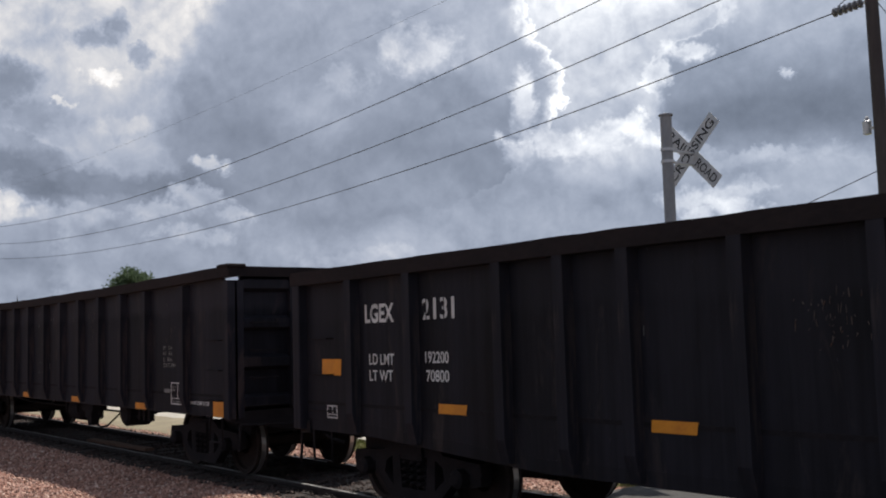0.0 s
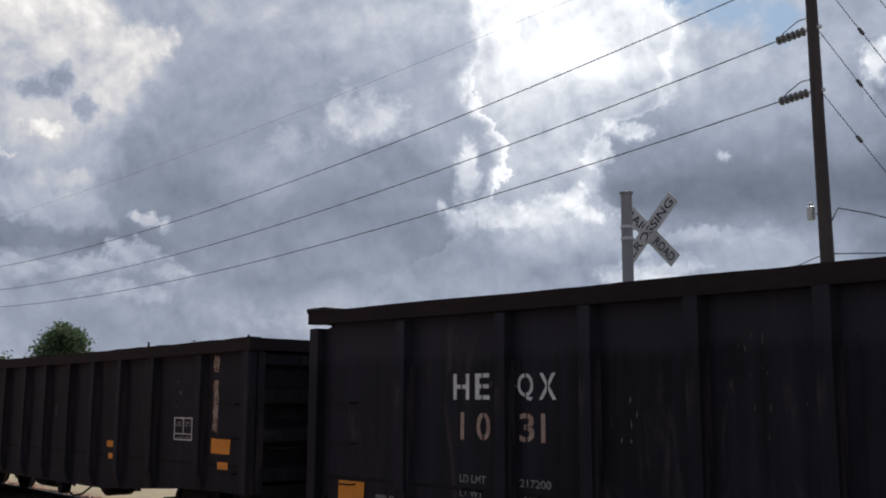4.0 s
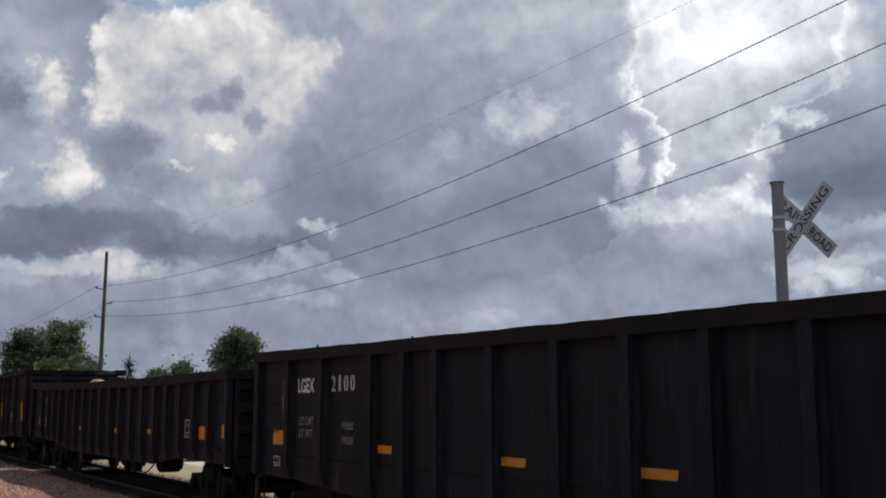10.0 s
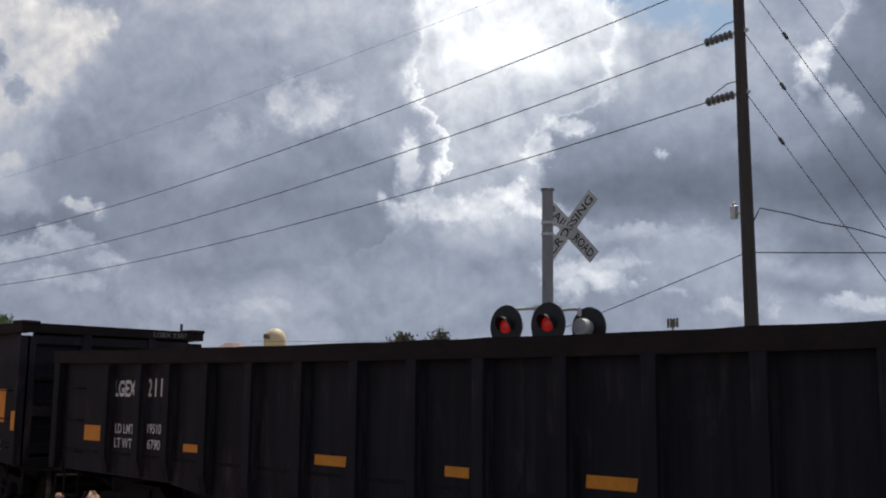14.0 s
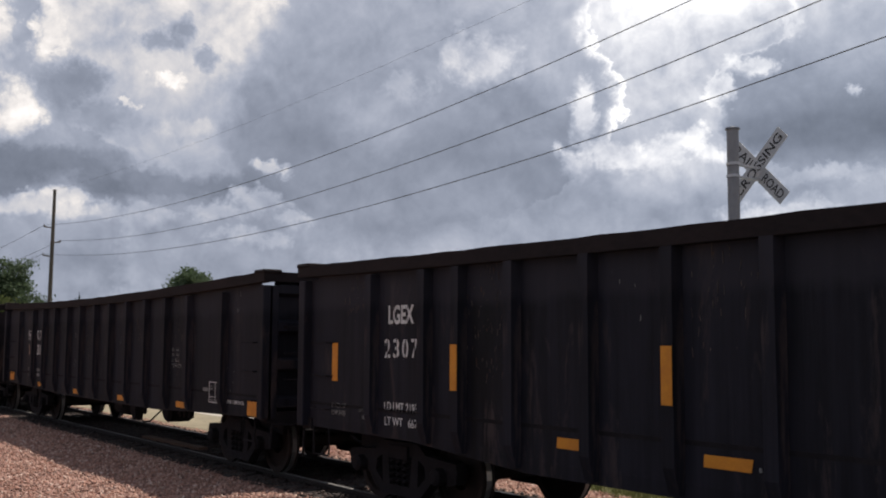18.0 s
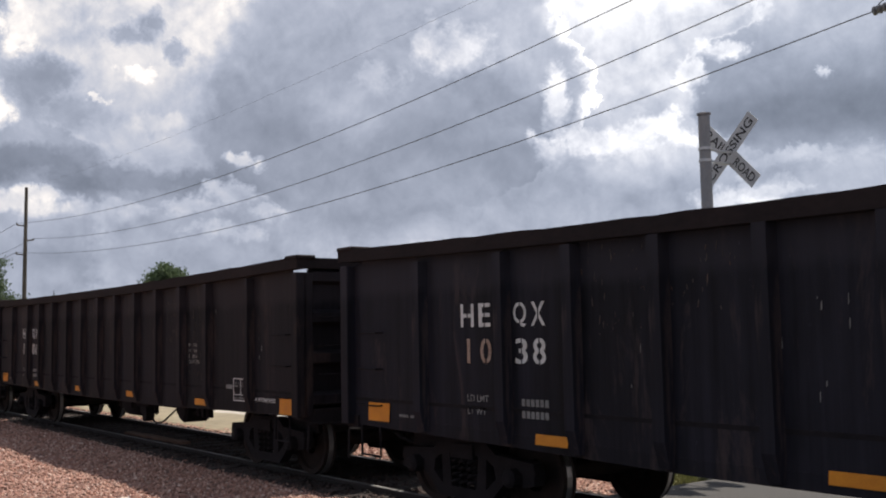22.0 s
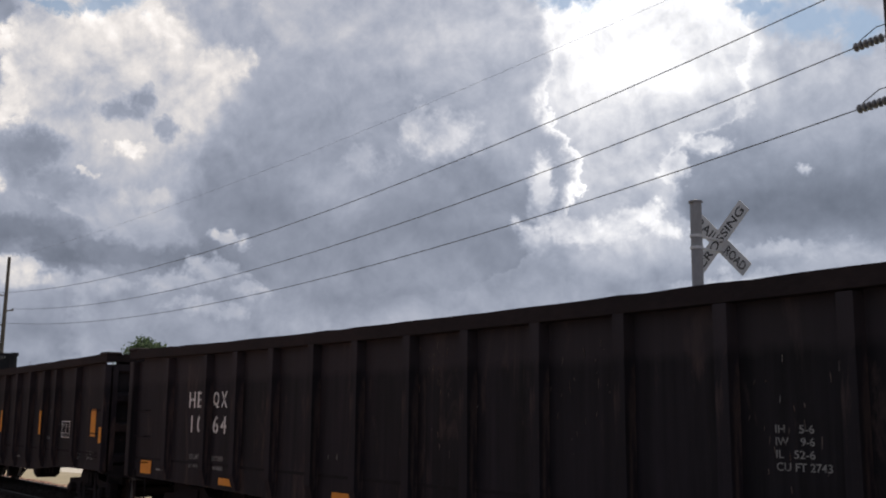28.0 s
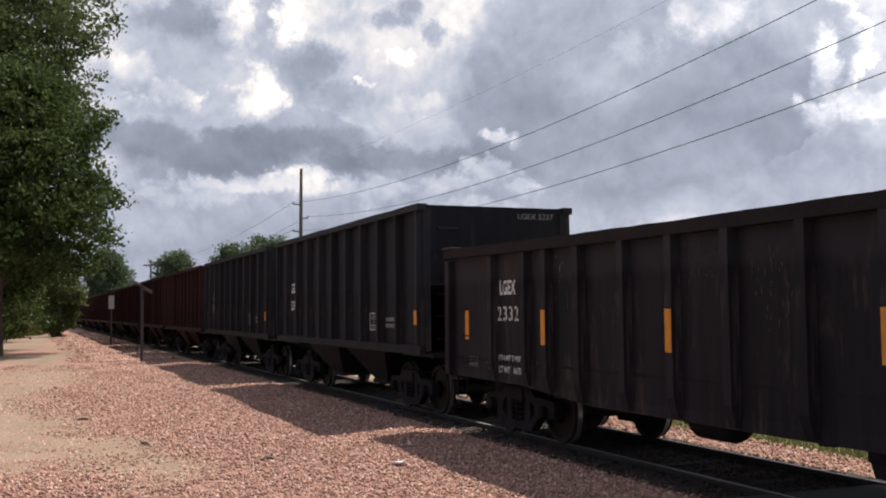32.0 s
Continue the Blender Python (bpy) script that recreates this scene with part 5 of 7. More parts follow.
def panel_frame(car, x0, x1, z0, z1):
    """A white-lined stencil panel, divided in two, with small print inside."""
    x0, x1 = x0 - 0.05, x1 - 0.05
    bm = bmesh.new()
    w, y = 0.016, FACE
    xm, zm = (x0 + x1) / 2, z0 + (z1 - z0) * 0.26
    for a, b, c, d in ((x0, x1, z0, z0 + w), (x0, x1, z1 - w, z1), (x0, x0 + w, z0, z1), (x1 - w, x1, z0, z1), (x0, x1, zm, zm + w * 0.7), (xm, xm + w * 0.7, zm, z1)):
        box(bm, a, b, y - 0.004, y, c + 0.10, d + 0.10)
    fr = tagged(part("stencil_panel", bm, M_LETTER, car, "white-lined stencil panel"), kind="stuff")
    for a, b in ((x0 + 0.05, xm - 0.05), (xm + 0.05, x1 - 0.05)):
        bars_on(car, a, b, zm + (z1 - zm) * 0.45, z1 - 0.05, 2, 4)
    bars_on(car, x0 + 0.06, x1 - 0.06, z0 + 0.025, zm - 0.02, 1, 9)
    return fr


def yellow(car, *marks):
    for x0, x1, z0, z1 in marks:
        back = 0.03 if z0 < 0.9 else 0.05
        plate("reflector", x0 - back, x1 - back, z0 + 0.10, z1 + 0.10, -1.445 if z0 < 0.9 else FACE, M_YELLOW, car, "yellow reflective sticker", 0.02 if x1 - x0 > 0.3 else 0.0)


def streak_on(car, x0, x1, z0, z1, y=FACE - 0.001, material=None):
    """A ragged strip of peeling paint, in flakes."""
    r = random.Random(int(-x0 * 100))
    bm = bmesh.new()
    z, n = z0 + 0.10, 9
    h = (z1 - z0) / n
    left, right = [], []
    for i in range(n + 1):
        left.append((x0 + r.uniform(-0.02, 0.03), z + i * h))
        right.append((x1 + r.uniform(-0.035, 0.015), z + i * h + r.uniform(-0.02, 0.02)))
    for i in range(n):
        if r.random() < 0.9:
            prism(bm, [left[i], right[i], right[i + 1], left[i + 1]], y - 0.003, y)
    tagged(part("paint_streak", bm, material or M_STREAKW, car, "peeling pale and rusty paint streak"), kind="stuff")


def scuffs(car, seed, n, xa, xb, za, zb):
    """Scraped patches where bare metal and chalk show on a side."""
    r = random.Random(seed)
    bm = bmesh.new()
    for _ in range(n):
        x, z = r.uniform(xa, xb), r.uniform(za, zb)
        for _ in range(r.randint(2, 6)):
            w, h = r.uniform(0.004, 0.011), r.uniform(0.02, 0.09)
            xx, zz = x + r.uniform(-0.2, 0.2), z + r.uniform(-0.2, 0.2)
            prism(bm, [(xx, zz), (xx + w, zz + 0.2 * h), (xx + w * 1.1, zz + h), (xx + w * 0.3, zz + h * 0.8)], FACE - 0.0035, FACE)
    tagged(part("scuffing", bm, M_LETTER_DIM, car, "pale scrape marks"), kind="stuff")


def scratches(car, seed, n, xa, xb, za, zb, longest=0.13):
    """Streaks scraped down a side: rusty and chalky lines below the load line."""
    r = random.Random(seed)
    bm = bmesh.new()
    for _ in range(n):
        x, h = r.uniform(xa, xb), r.uniform(0.015, longest) * r.uniform(0.4, 1.0)
        x, z = min(max(r.gauss((xa + xb) / 2, (xb - xa) / 3.5), xa), xb), za + (zb - za) * r.random() ** 0.8
        w, lean = r.uniform(0.003, 0.009), r.uniform(-0.01, 0.01)
        prism(bm, [(x, z), (x + w * 0.6, z + 0.01), (x + w + lean, z + h * 0.7), (x + w * 0.5 + lean, z + h), (x + lean, z + h * 0.8)], FACE - 0.003, FACE)
    tagged(part("scratching", bm, M_SCRATCH, car, "pale rusty scratches"), kind="stuff")


def letter_h(car, digits, spec=(-3.80, 1.70), sag=0.0):
    words_on(car, "H", -14.02, -13.80, 1.90, 2.14), words_on(car, "E", -13.72, -13.53, 1.90, 2.14)
    words_on(car, "Q", -13.17, -12.98, 1.89, 2.13), words_on(car, "X", -12.91, -12.71, 1.90, 2.13)
    for ch, x in zip(digits, (-13.92, -13.70, -13.15, -12.89)):
        w = 0.05 if ch == "1" else 0.18
        words_on(car, ch, x, x + w, 1.53, 1.78, M_LETTER_RUST if digits == "1031" or (digits == "1038" and x < -13.5) else None)
    words_on(car, "LD LMT", -13.93, -13.58, 1.14, 1.21, M_LETTER_DIM), words_on(car, "LT WT", -13.93, -13.62, 1.01, 1.08, M_LETTER_DIM)
    if digits in ("1064", "1031"):
        words_on(car, "217200", -13.15, -12.78, 1.14, 1.21, M_LETTER_DIM), words_on(car, "60000", -13.10, -12.78, 1.01, 1.08, M_LETTER_DIM)
    else:
        bars_on(car, -13.12, -12.72, 0.99, 1.22, 2, 6)
    yellow(car, (-15.86, -15.42, 0.84, 1.05), (-12.90, -12.46, 0.81 - sag * 0.5, 0.91 - sag * 0.5), (-9.80, -9.36, 0.80 - sag, 0.90 - sag), (-6.72, -6.27, 0.80 - sag, 0.90 - sag),
           (-3.56, -3.10, 0.79 - sag * 0.4, 0.89 - sag * 0.4), (-0.66, -0.22, 0.79, 1.0))
    for i, w in enumerate(("IH    5-6", "IW    9-6", "IL   52-6", "CU FT 2743")):
        words_on(car, w, spec[0], spec[0] + (0.45 if i == 3 else 0.32), spec[1] - 0.09 * i, spec[1] + 0.06 - 0.09 * i, M_LETTER_DIM)
    panel_frame(car, -2.12, -1.64, 0.91, 1.24)
    words_on(car, "2 IN HF COMP SHOES", -1.45, -0.78, 0.93, 0.985, M_LETTER), bars_on(car, -15.25, -14.95, 0.90, 0.95, 1, 8)
    plate("builder_plate", -2.42, -2.20, 1.18, 1.24, FACE, M_LETTER_DIM, car)


def letter_l(car, digits, limit, light, numbers_at=(-13.52, -12.95), lift=0.0, along=0.0, lines=()):
    words_on(car, "LGEX", -14.60 + along, -14.04 + along, 2.0 + lift, 2.21 + lift)
    x0, x1 = numbers_at
    spaced(car, digits, x0, x1, 2.01 + lift, 2.23 + lift, 0.62 if along or lines else 0.8)
    words_on(car, "LD LMT", -14.53 + along, -14.05 + along, 1.54 + lift, 1.66 + lift, M_LETTER if limit else M_LETTER_DIM)
    words_on(car, "LT WT", -14.53 + along, -14.08 + along, 1.36 + lift, 1.48 + lift, M_LETTER if limit else M_LETTER_DIM)
    if limit:
        words_on(car, limit, x0 + 0.03, x0 + 0.42, 1.56 + lift, 1.68 + lift, M_LETTER)
        words_on(car, light, x0 + 0.04, x0 + 0.42, 1.37 + lift, 1.49 + lift, M_LETTER)
    else:
        for i, w in enumerate(lines):
            words_on(car, w, x0 + 0.33, x0 + 0.66, 1.50 + lift - 0.19 * i, 1.60 + lift - 0.19 * i, M_LETTER_DIM)


def letter_f(car, digits):
    back = 0.13 if digits == "2332" else 0.0
    words_on(car, "LGEX", -14.16 - back, -13.62 - back, 2.08, 2.30)
    spaced(car, digits, -14.24 - back, -13.54 - back, 1.69, 1.91)
    words_on(car, "LD LMT 219300", -14.23 - back, -13.40 - back, 1.08, 1.18, M_LETTER)
    words_on(car, "LT WT   66700", -14.22 - back, -13.40 - back, 0.91, 1.01, M_LETTER)
    for i, w in enumerate(("2 INCH HF", "COMP SHOES")):
        words_on(car, w, -15.50, -15.14, 1.05 - 0.09 * i, 1.11 - 0.09 * i, M_LETTER_DIM)
        words_on(car, w, -1.02, -0.66, 1.05 - 0.09 * i, 1.11 - 0.09 * i, M_LETTER_DIM)
    for i, w in enumerate(("LIFT/JACK", "HERE")):
        words_on(car, w, -14.82 + 0.08 * i, -14.58 - 0.06 * i, 1.02 - 0.08 * i, 1.07 - 0.08 * i, M_LETTER_DIM)
        words_on(car, w, -1.62 + 0.08 * i, -1.38 - 0.06 * i, 1.02 - 0.08 * i, 1.07 - 0.08 * i, M_LETTER_DIM)
    yellow(car, (-15.50 - back, -15.36 - back, 1.38, 1.86), (-0.88, -0.62, 1.38, 1.88))
    for x in (-12.74, -9.78, -6.68, -3.71):     # stuck on the ribs
        plate("reflector", x - 0.06, x + 0.06, 1.47, 1.95, -1.554, M_YELLOW, car, "yellow reflective sticker")
    plate("reflector", -0.15, -0.02, 1.38, 1.66, -1.552, M_YELLOW, car, "yellow reflective sticker")
    lower = 0.11 if digits == "2307" else 0.0
    panel_frame(car, -2.56, -2.08, 1.33 - lower, 1.65 - lower)
    words_on(car, "IL 52-6", -3.5, -3.25, 1.28, 1.35, M_LETTER_DIM)
    if digits == "2307":
        yellow(car, (-11.2, -10.75, 0.90, 1.0), (-9.46, -9.0, 0.90, 1.0), (-7.19, -6.75, 0.90, 0.99))
        bars_on(car, -8.98, -8.72, 0.90, 0.96, 1, 7)
    bars_on(car, -6.0, -5.4, 0.83, 0.90, 1, 10)


def hopper(paint, panel):
    """A tall covered-end coal hopper: x from 0 back to -11.2."""
    length, top, sill = 11.45, 3.90, 1.22
    car = new("hopper_car")
    for side in (-1, 1):
        bm = bmesh.new()
        y0, y1 = sorted((side * 1.405, side * 1.435))
        prism(bm, [(-0.02, top - 0.1), (-length + 0.02, top - 0.1), (-length + 0.02, sill), (-0.02, sill)], y0, y1)
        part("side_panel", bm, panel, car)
        bm = bmesh.new()
        y0, y1 = sorted((side * 1.40, side * 1.59))
        wavy_bar(bm, 0.03, -length - 0.03, y0, y1, top - 0.12, top, 14, 0.006, 5 + side)
        part("top_chord", bm, paint, car)
        bm = bmesh.new()
        y0, y1 = sorted((side * 1.44, side * 1.54))
        box(bm, -length, 0, y0, y1, sill - 0.06, sill + 0.10)
        part("side_sill", bm, paint, car)
        bm = bmesh.new()
        y0, y1 = sorted((side * 1.434, side * 1.585))
        prism(bm, [(-0.07, y0), (0.07, y0), (0.05, y1), (-0.05, y1)] if side > 0 else [(-0.05, y0), (0.05, y0), (0.07, y1), (-0.07, y1)], sill + 0.1, top - 0.12, "z")
        rib = finish(bm, "side_rib", paint)
        for i in range(11):
            hang("side_rib", rib, car, (-0.12 - (length - 0.24) * i / 10, 0, 0))
    for x, k in ((0.0, 1), (-length, -1)):
        bm = bmesh.new()
        x0, x1 = sorted((x - k * 0.05, x - k * 0.02))
        box(bm, x0, x1, -1.47, 1.47, 2.45, top - 0.02)
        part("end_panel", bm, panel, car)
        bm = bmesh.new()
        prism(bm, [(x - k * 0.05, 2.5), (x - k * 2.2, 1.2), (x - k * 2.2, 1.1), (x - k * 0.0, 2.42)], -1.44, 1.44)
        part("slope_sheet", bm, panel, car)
        for y in (-1.4, 1.4, -0.45, 0.45):
            bm = bmesh.new()
            box(bm, min(x, x - k * 0.14), max(x, x - k * 0.14), y - 0.07, y + 0.07, sill, 2.46 if abs(y) < 1 else top - 0.1)
            part("end_post", bm, paint, car)
        bm = bmesh.new()
        tube(bm, [(x, -1.2, 0), (x + k * 0.07, -1.2, 0), (x + k * 0.07, -0.82, 0), (x, -0.82, 0)], 0.012, 6)
        rung = finish(bm, "ladder_rung", M_IRON)
        for i in range(6):
            hang("ladder_rung", rung, car, (0, 0, 1.45 + 0.4 * i))
        bm = bmesh.new()
        box(bm, min(x, x - k * 1.6), max(x, x - k * 1.6), -1.3, 1.3, sill - 0.12, sill - 0.04)
        part("end_platform", bm, paint, car)
    for x in (-3.9, -7.25):
        bm = bmesh.new()
        a = [bm.verts.new((x + sx * 1.5, sy * 1.42, 1.25)) for sx, sy in ((-1, -1), (1, -1), (1, 1), (-1, 1))]
        b = [bm.verts.new((x + sx * 0.42, sy * 0.95, 0.46)) for sx, sy in ((-1, -1), (1, -1), (1, 1), (-1, 1))]
        for i in range(4):
            bm.faces.new((a[i], a[(i + 1) % 4], b[(i + 1) % 4], b[i]))
        bm.faces.new(b), bm.faces.new(a[::-1])
        chute = part("hopper_chute", bm, panel, car)
        bm = bmesh.new()
        box(bm, x - 0.46, x + 0.46, -1.0, 1.0, 0.40, 0.48)
        part("chute_door", bm, M_IRON, chute)
    bm = bmesh.new()
    box(bm, -length + 0.05, -0.05, -0.2, 0.2, 0.84, 1.12)
    part("centre_sill", bm, M_IRON, car)
    bm = bmesh.new()
    box(bm, -length + 0.06, -0.06, -1.40, 1.40, 3.2, 3.3)
    part("coal_load", bm, M_IRON, car, "dark load below the rim")
    running_gear(car, length, 1.75)
    return car


FRONTS = dict(A=5.1, B=-12.76, C=-30.4, D=-47.7, E=-65.0, F=-82.7, G=-100.1, H=-117.57, I=-135.05, J=-152.6)
CARS = []


def place(car, front, label, category="railway car"):
    tagged(car, label, category, "cars of the freight train")
    car.location = (front, TRACK_Y, RAIL)
    CARS.append((car, front))
    return car


# scraped stretches of each side: x from, x to, z from, z to, how many streaks
SCRAPES = {
    "A": ((-9.2, -8.3, 1.75, 2.15, 60), (-4.4, -3.9, 1.9, 2.3, 18)),
    "B": ((-11.2, -10.4, 1.7, 2.5, 12), (-6.0, -5.3, 1.8, 2.5, 14), (-2.6, -1.8, 1.9, 2.6, 14)),
    "F": ((-15.3, -14.7, 2.2, 2.75, 26), (-12.65, -11.95, 1.5, 2.75, 70), (-9.6, -8.9, 1.8, 2.7, 30), (-5.6, -4.8, 1.7, 2.6, 26)),
    "G": ((-12.25, -11.4, 1.9, 2.72, 34), (-11.2, -10.4, 2.0, 2.6, 20), (-9.15, -8.35, 1.5, 2.6, 60), (-6.1, -5.2, 1.9, 2.55, 44), (-3.95, -3.1, 1.2, 2.5, 40)),
    "H": ((-12.2, -11.5, 2.1, 2.7, 24), (-9.15, -8.4, 1.7, 2.6, 22), (-4.95, -4.2, 1.2, 2.6, 40), (-3.9, -3.2, 1.0, 2.4, 44)),
    "I": ((-8.1, -7.4, 1.4, 2.6, 26), (-6.05, -5.3, 1.5, 2.6, 22), (-3.9, -3.2, 1.1, 2.4, 20)),
    "J": ((-12.6, -12.0, 1.9, 2.5, 20), (-9.6, -8.9, 2.2, 2.65, 36), (-8.6, -7.9, 1.7, 2.5, 30), (-4.6, -3.9, 1.6, 2.6, 20))}


def make_train():
    g_h = gondola(M_BLACK, 16.35, 2.98, RIBS_H, FLAT_H, seed=3)
    g_g = gondola(M_BLACK, 16.35, 2.98, RIBS_H, SAG_H, seed=5, droop=0.11)
    heqs = [(g_h, "B", "1031"), (g_g, "G", "1038")]
    g_i = gondola(M_BROWN, 16.35, 2.98, RIBS_H, LOW_H, seed=11)
    heqs += [(g_i, "H", "1086"), (copy_thing(g_i, pose(0, 0, 0)), "I", "1064")]
    for i, (car, key, digits) in enumerate(heqs):
        letter_h(car, digits, (-2.40, 1.74) if key == "B" else (-3.62, 1.70) if key == "I" else (-3.80, 1.70), 0.07 if key == "G" else 0.0)
        scuffs(car, 40 + i, 6, -15.5, -1.0, 1.3, 2.6)
        for k, (xa, xb, za, zb, n) in enumerate(SCRAPES.get(key, ())):
            scratches(car, 300 + 10 * i + k, n, xa, xb, za, zb)
        place(car, FRONTS[key], "black ribbed steel gondola car with white stencilled marks" if i < 2 else "brown-black weathered gondola car with white stencilled marks")
    g_l = gondola(M_JET, 16.1, 2.75, RIBS_L, BELLY_L, chord=0.16, notch=False, droop=0.03, seed=21)
    third = copy_thing(g_l, pose(0, 0, 0))
    first = gondola(M_JET, 16.1, 2.75, RIBS_L, BELLY_L, chord=0.16, notch=False, droop=-0.03, seed=23)
    letter_l(first, "2131", "192200", "70800"), letter_l(g_l, "2121", None, None, (-13.20, -12.49), 0.05, 0.29, ("193500", "69500")), letter_l(third, "2100", None, None, (-13.49, -12.8), lines=("193500", "196200"))
    yellow(first, (-15.54, -15.13, 1.41, 1.60), (-13.29, -12.85, 1.05, 1.15), (-10.50, -10.05, 1.02, 1.12), (-7.6, -7.15, 1.02, 1.12), (-0.9, -0.5, 1.2, 1.4))
    yellow(g_l, (-15.26, -14.80, 1.29, 1.49), (-11.98, -11.53, 1.22, 1.32), (-11.95, -11.55, 1.04, 1.14), (-9.15, -8.70, 1.20, 1.30), (-6.86, -6.5, 1.21, 1.31),
           (-4.13, -3.76, 1.20, 1.29), (-4.05, -3.76, 1.03, 1.11), (-0.98, -0.52, 1.22, 1.41), (-0.80, -0.55, 1.03, 1.12), (-15.41, -15.16, 1.05, 1.14), (-7.8, -7.5, 1.02, 1.11))
    yellow(third, (-15.48, -15.05, 1.23, 1.44), (-12.27, -11.81, 1.23, 1.33), (-9.50, -9.06, 1.21, 1.30), (-7.40, -6.94, 1.21, 1.30), (-4.5, -4.04, 1.19, 1.29), (-1.12, -0.65, 1.18, 1.38))
    panel_frame(g_l, -2.0, -1.5, 1.36, 1.66), panel_frame(third, -2.12, -1.62, 1.43, 1.73), panel_frame(first, -2.1, -1.6, 1.4, 1.7)
    for car in (first, third):
        panel_frame(car, -15.44, -15.22, 0.91, 1.06)
    streak_on(g_l, -1.02, -0.88, 1.50, 2.46), streak_on(g_l, -14.925, -14.795, 1.51, 2.50, -1.554)
    for rib in [c for c in g_l.children if c.name.startswith("side_rib") and abs(c.location.x + 13.72) < 0.05]:
        rib.location.x = -13.44
    streak_on(third, -15.2, -15.04, 1.50, 2.20, material=M_RUSTSTREAK)
    for i, (car, key) in enumerate(((first, "A"), (g_l, "C"), (third, "D"))):
        scuffs(car, 60 + i, 4, -11.0, -1.0, 1.2, 2.4)
        for k, (xa, xb, za, zb, n) in enumerate(SCRAPES.get(key, ())):
            scratches(car, 500 + 10 * i + k, n, xa, xb, za, zb, 0.09)
        place(car, FRONTS[key], ("black gondola car with deep belly and white marks", "black gondola car with peeling pale paint streaks",
                                 "black gondola car with a rusty pale streak")[i])
    g_e = gondola(M_JET, 16.5, 2.52, RIBS_E, BELLY_E, chord=0.17, notch=False, seed=31)
    letter_l(g_e, "2118", "195100", "67900", (-14.02, -13.52), -0.20, -0.28)
    yellow(g_e, (-15.66, -15.20, 1.22, 1.42), (-13.15, -12.72, 1.18, 1.27), (-10.67, -10.19, 1.17, 1.27), (-8.83, -8.54, 1.17, 1.26), (-7.30, -6.84, 1.18, 1.28),
           (-4.78, -4.33, 1.22, 1.32), (-1.58, -1.0, 1.20, 1.43))
    plate("reflector", -0.15, -0.05, 1.36, 1.59, -1.553, M_YELLOW, g_e, "yellow reflective sticker")
    panel_frame(g_e, -2.37, -1.90, 1.21, 1.54)
    bm = bmesh.new()
    lathe(bm, [(1.0, 1.2), (0.8, 1.7), (0.42, 2.3), (0.26, 2.52), (0.12, 2.62), (0.02, 2.63)], 9, "z")
    part("scrap_heap", bm, M_CREAM, g_e, "pale pink heap of scrap inside the car", at=(-14.1, -0.2, 0))
    place(g_e, FRONTS["E"], "low black gondola car with closely set ribs")
    g_f = gondola(M_BLACK, 16.3, 2.98, RIBS_F, BELLY_F, seed=41, gear=(-9.65, -7.1, -5.0))
    g_j = gondola(M_BROWN, 16.3, 2.98, RIBS_F, BELLY_F, seed=47, gear=(-9.65, -7.1, -5.0))
    for car, key, digits in ((g_f, "F", "2307"), (g_j, "J", "2332")):
        letter_f(car, digits)
        me = text_mesh("LGEX " + digits, 0.075, 0.62, M_LETTER_DIM)
        o = hang("lettering", me, car, (0.024, 0.62, 2.86), turn=math.pi / 2)
        scuffs(car, 80 + ord(key), 8, -15.5, -1.0, 1.3, 2.6)
        for k, (xa, xb, za, zb, n) in enumerate(SCRAPES[key]):
            scratches(car, 400 + ord(key) + 10 * k, n, xa, xb, za, zb)
        place(car, FRONTS[key], "black gondola car with upright yellow reflector bars" if key == "F" else "rusty brown-black gondola car with upright yellow reflector bars")
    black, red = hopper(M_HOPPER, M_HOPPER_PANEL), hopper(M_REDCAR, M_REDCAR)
    second = copy_thing(black, pose(0, 0, 0))
    for car, front in ((black, -170.1), (second, -182.75)):
        words_on(car, "LGEX", -10.15, -9.55, 2.36, 2.62), words_on(car, "5237" if car is black else "5211", -10.15, -9.55, 1.89, 2.15)
        panel_frame(car, -3.18, -2.75, 1.46, 1.82)
        bars_on(car, -2.2, -1.6, 1.50, 1.75, 2, 8)
        plate("reflector", -0.20, -0.06, 1.70, 1.96, -1.588, M_YELLOW, car, "yellow reflective sticker")
        yellow(car, (-10.75, -10.62, 1.5, 2.0))
        me = text_mesh("LGEX 5237" if car is black else "LGEX 5211", 0.11, 0.75, M_LETTER_DIM)
        hang("lettering", me, car, (-0.012, 0.45, 3.66), turn=math.pi / 2)
        place(car, front, "tall charcoal ribbed hopper car with white marks")
    x = -195.4
    for k in range(24):
        car = red if k == 0 else copy_thing(red, pose(0, 0, 0))
        place(car, x, "oxide-red ribbed hopper car")
        x -= 12.65


make_train()

# ---------------------------------------------------------------- crossing signal


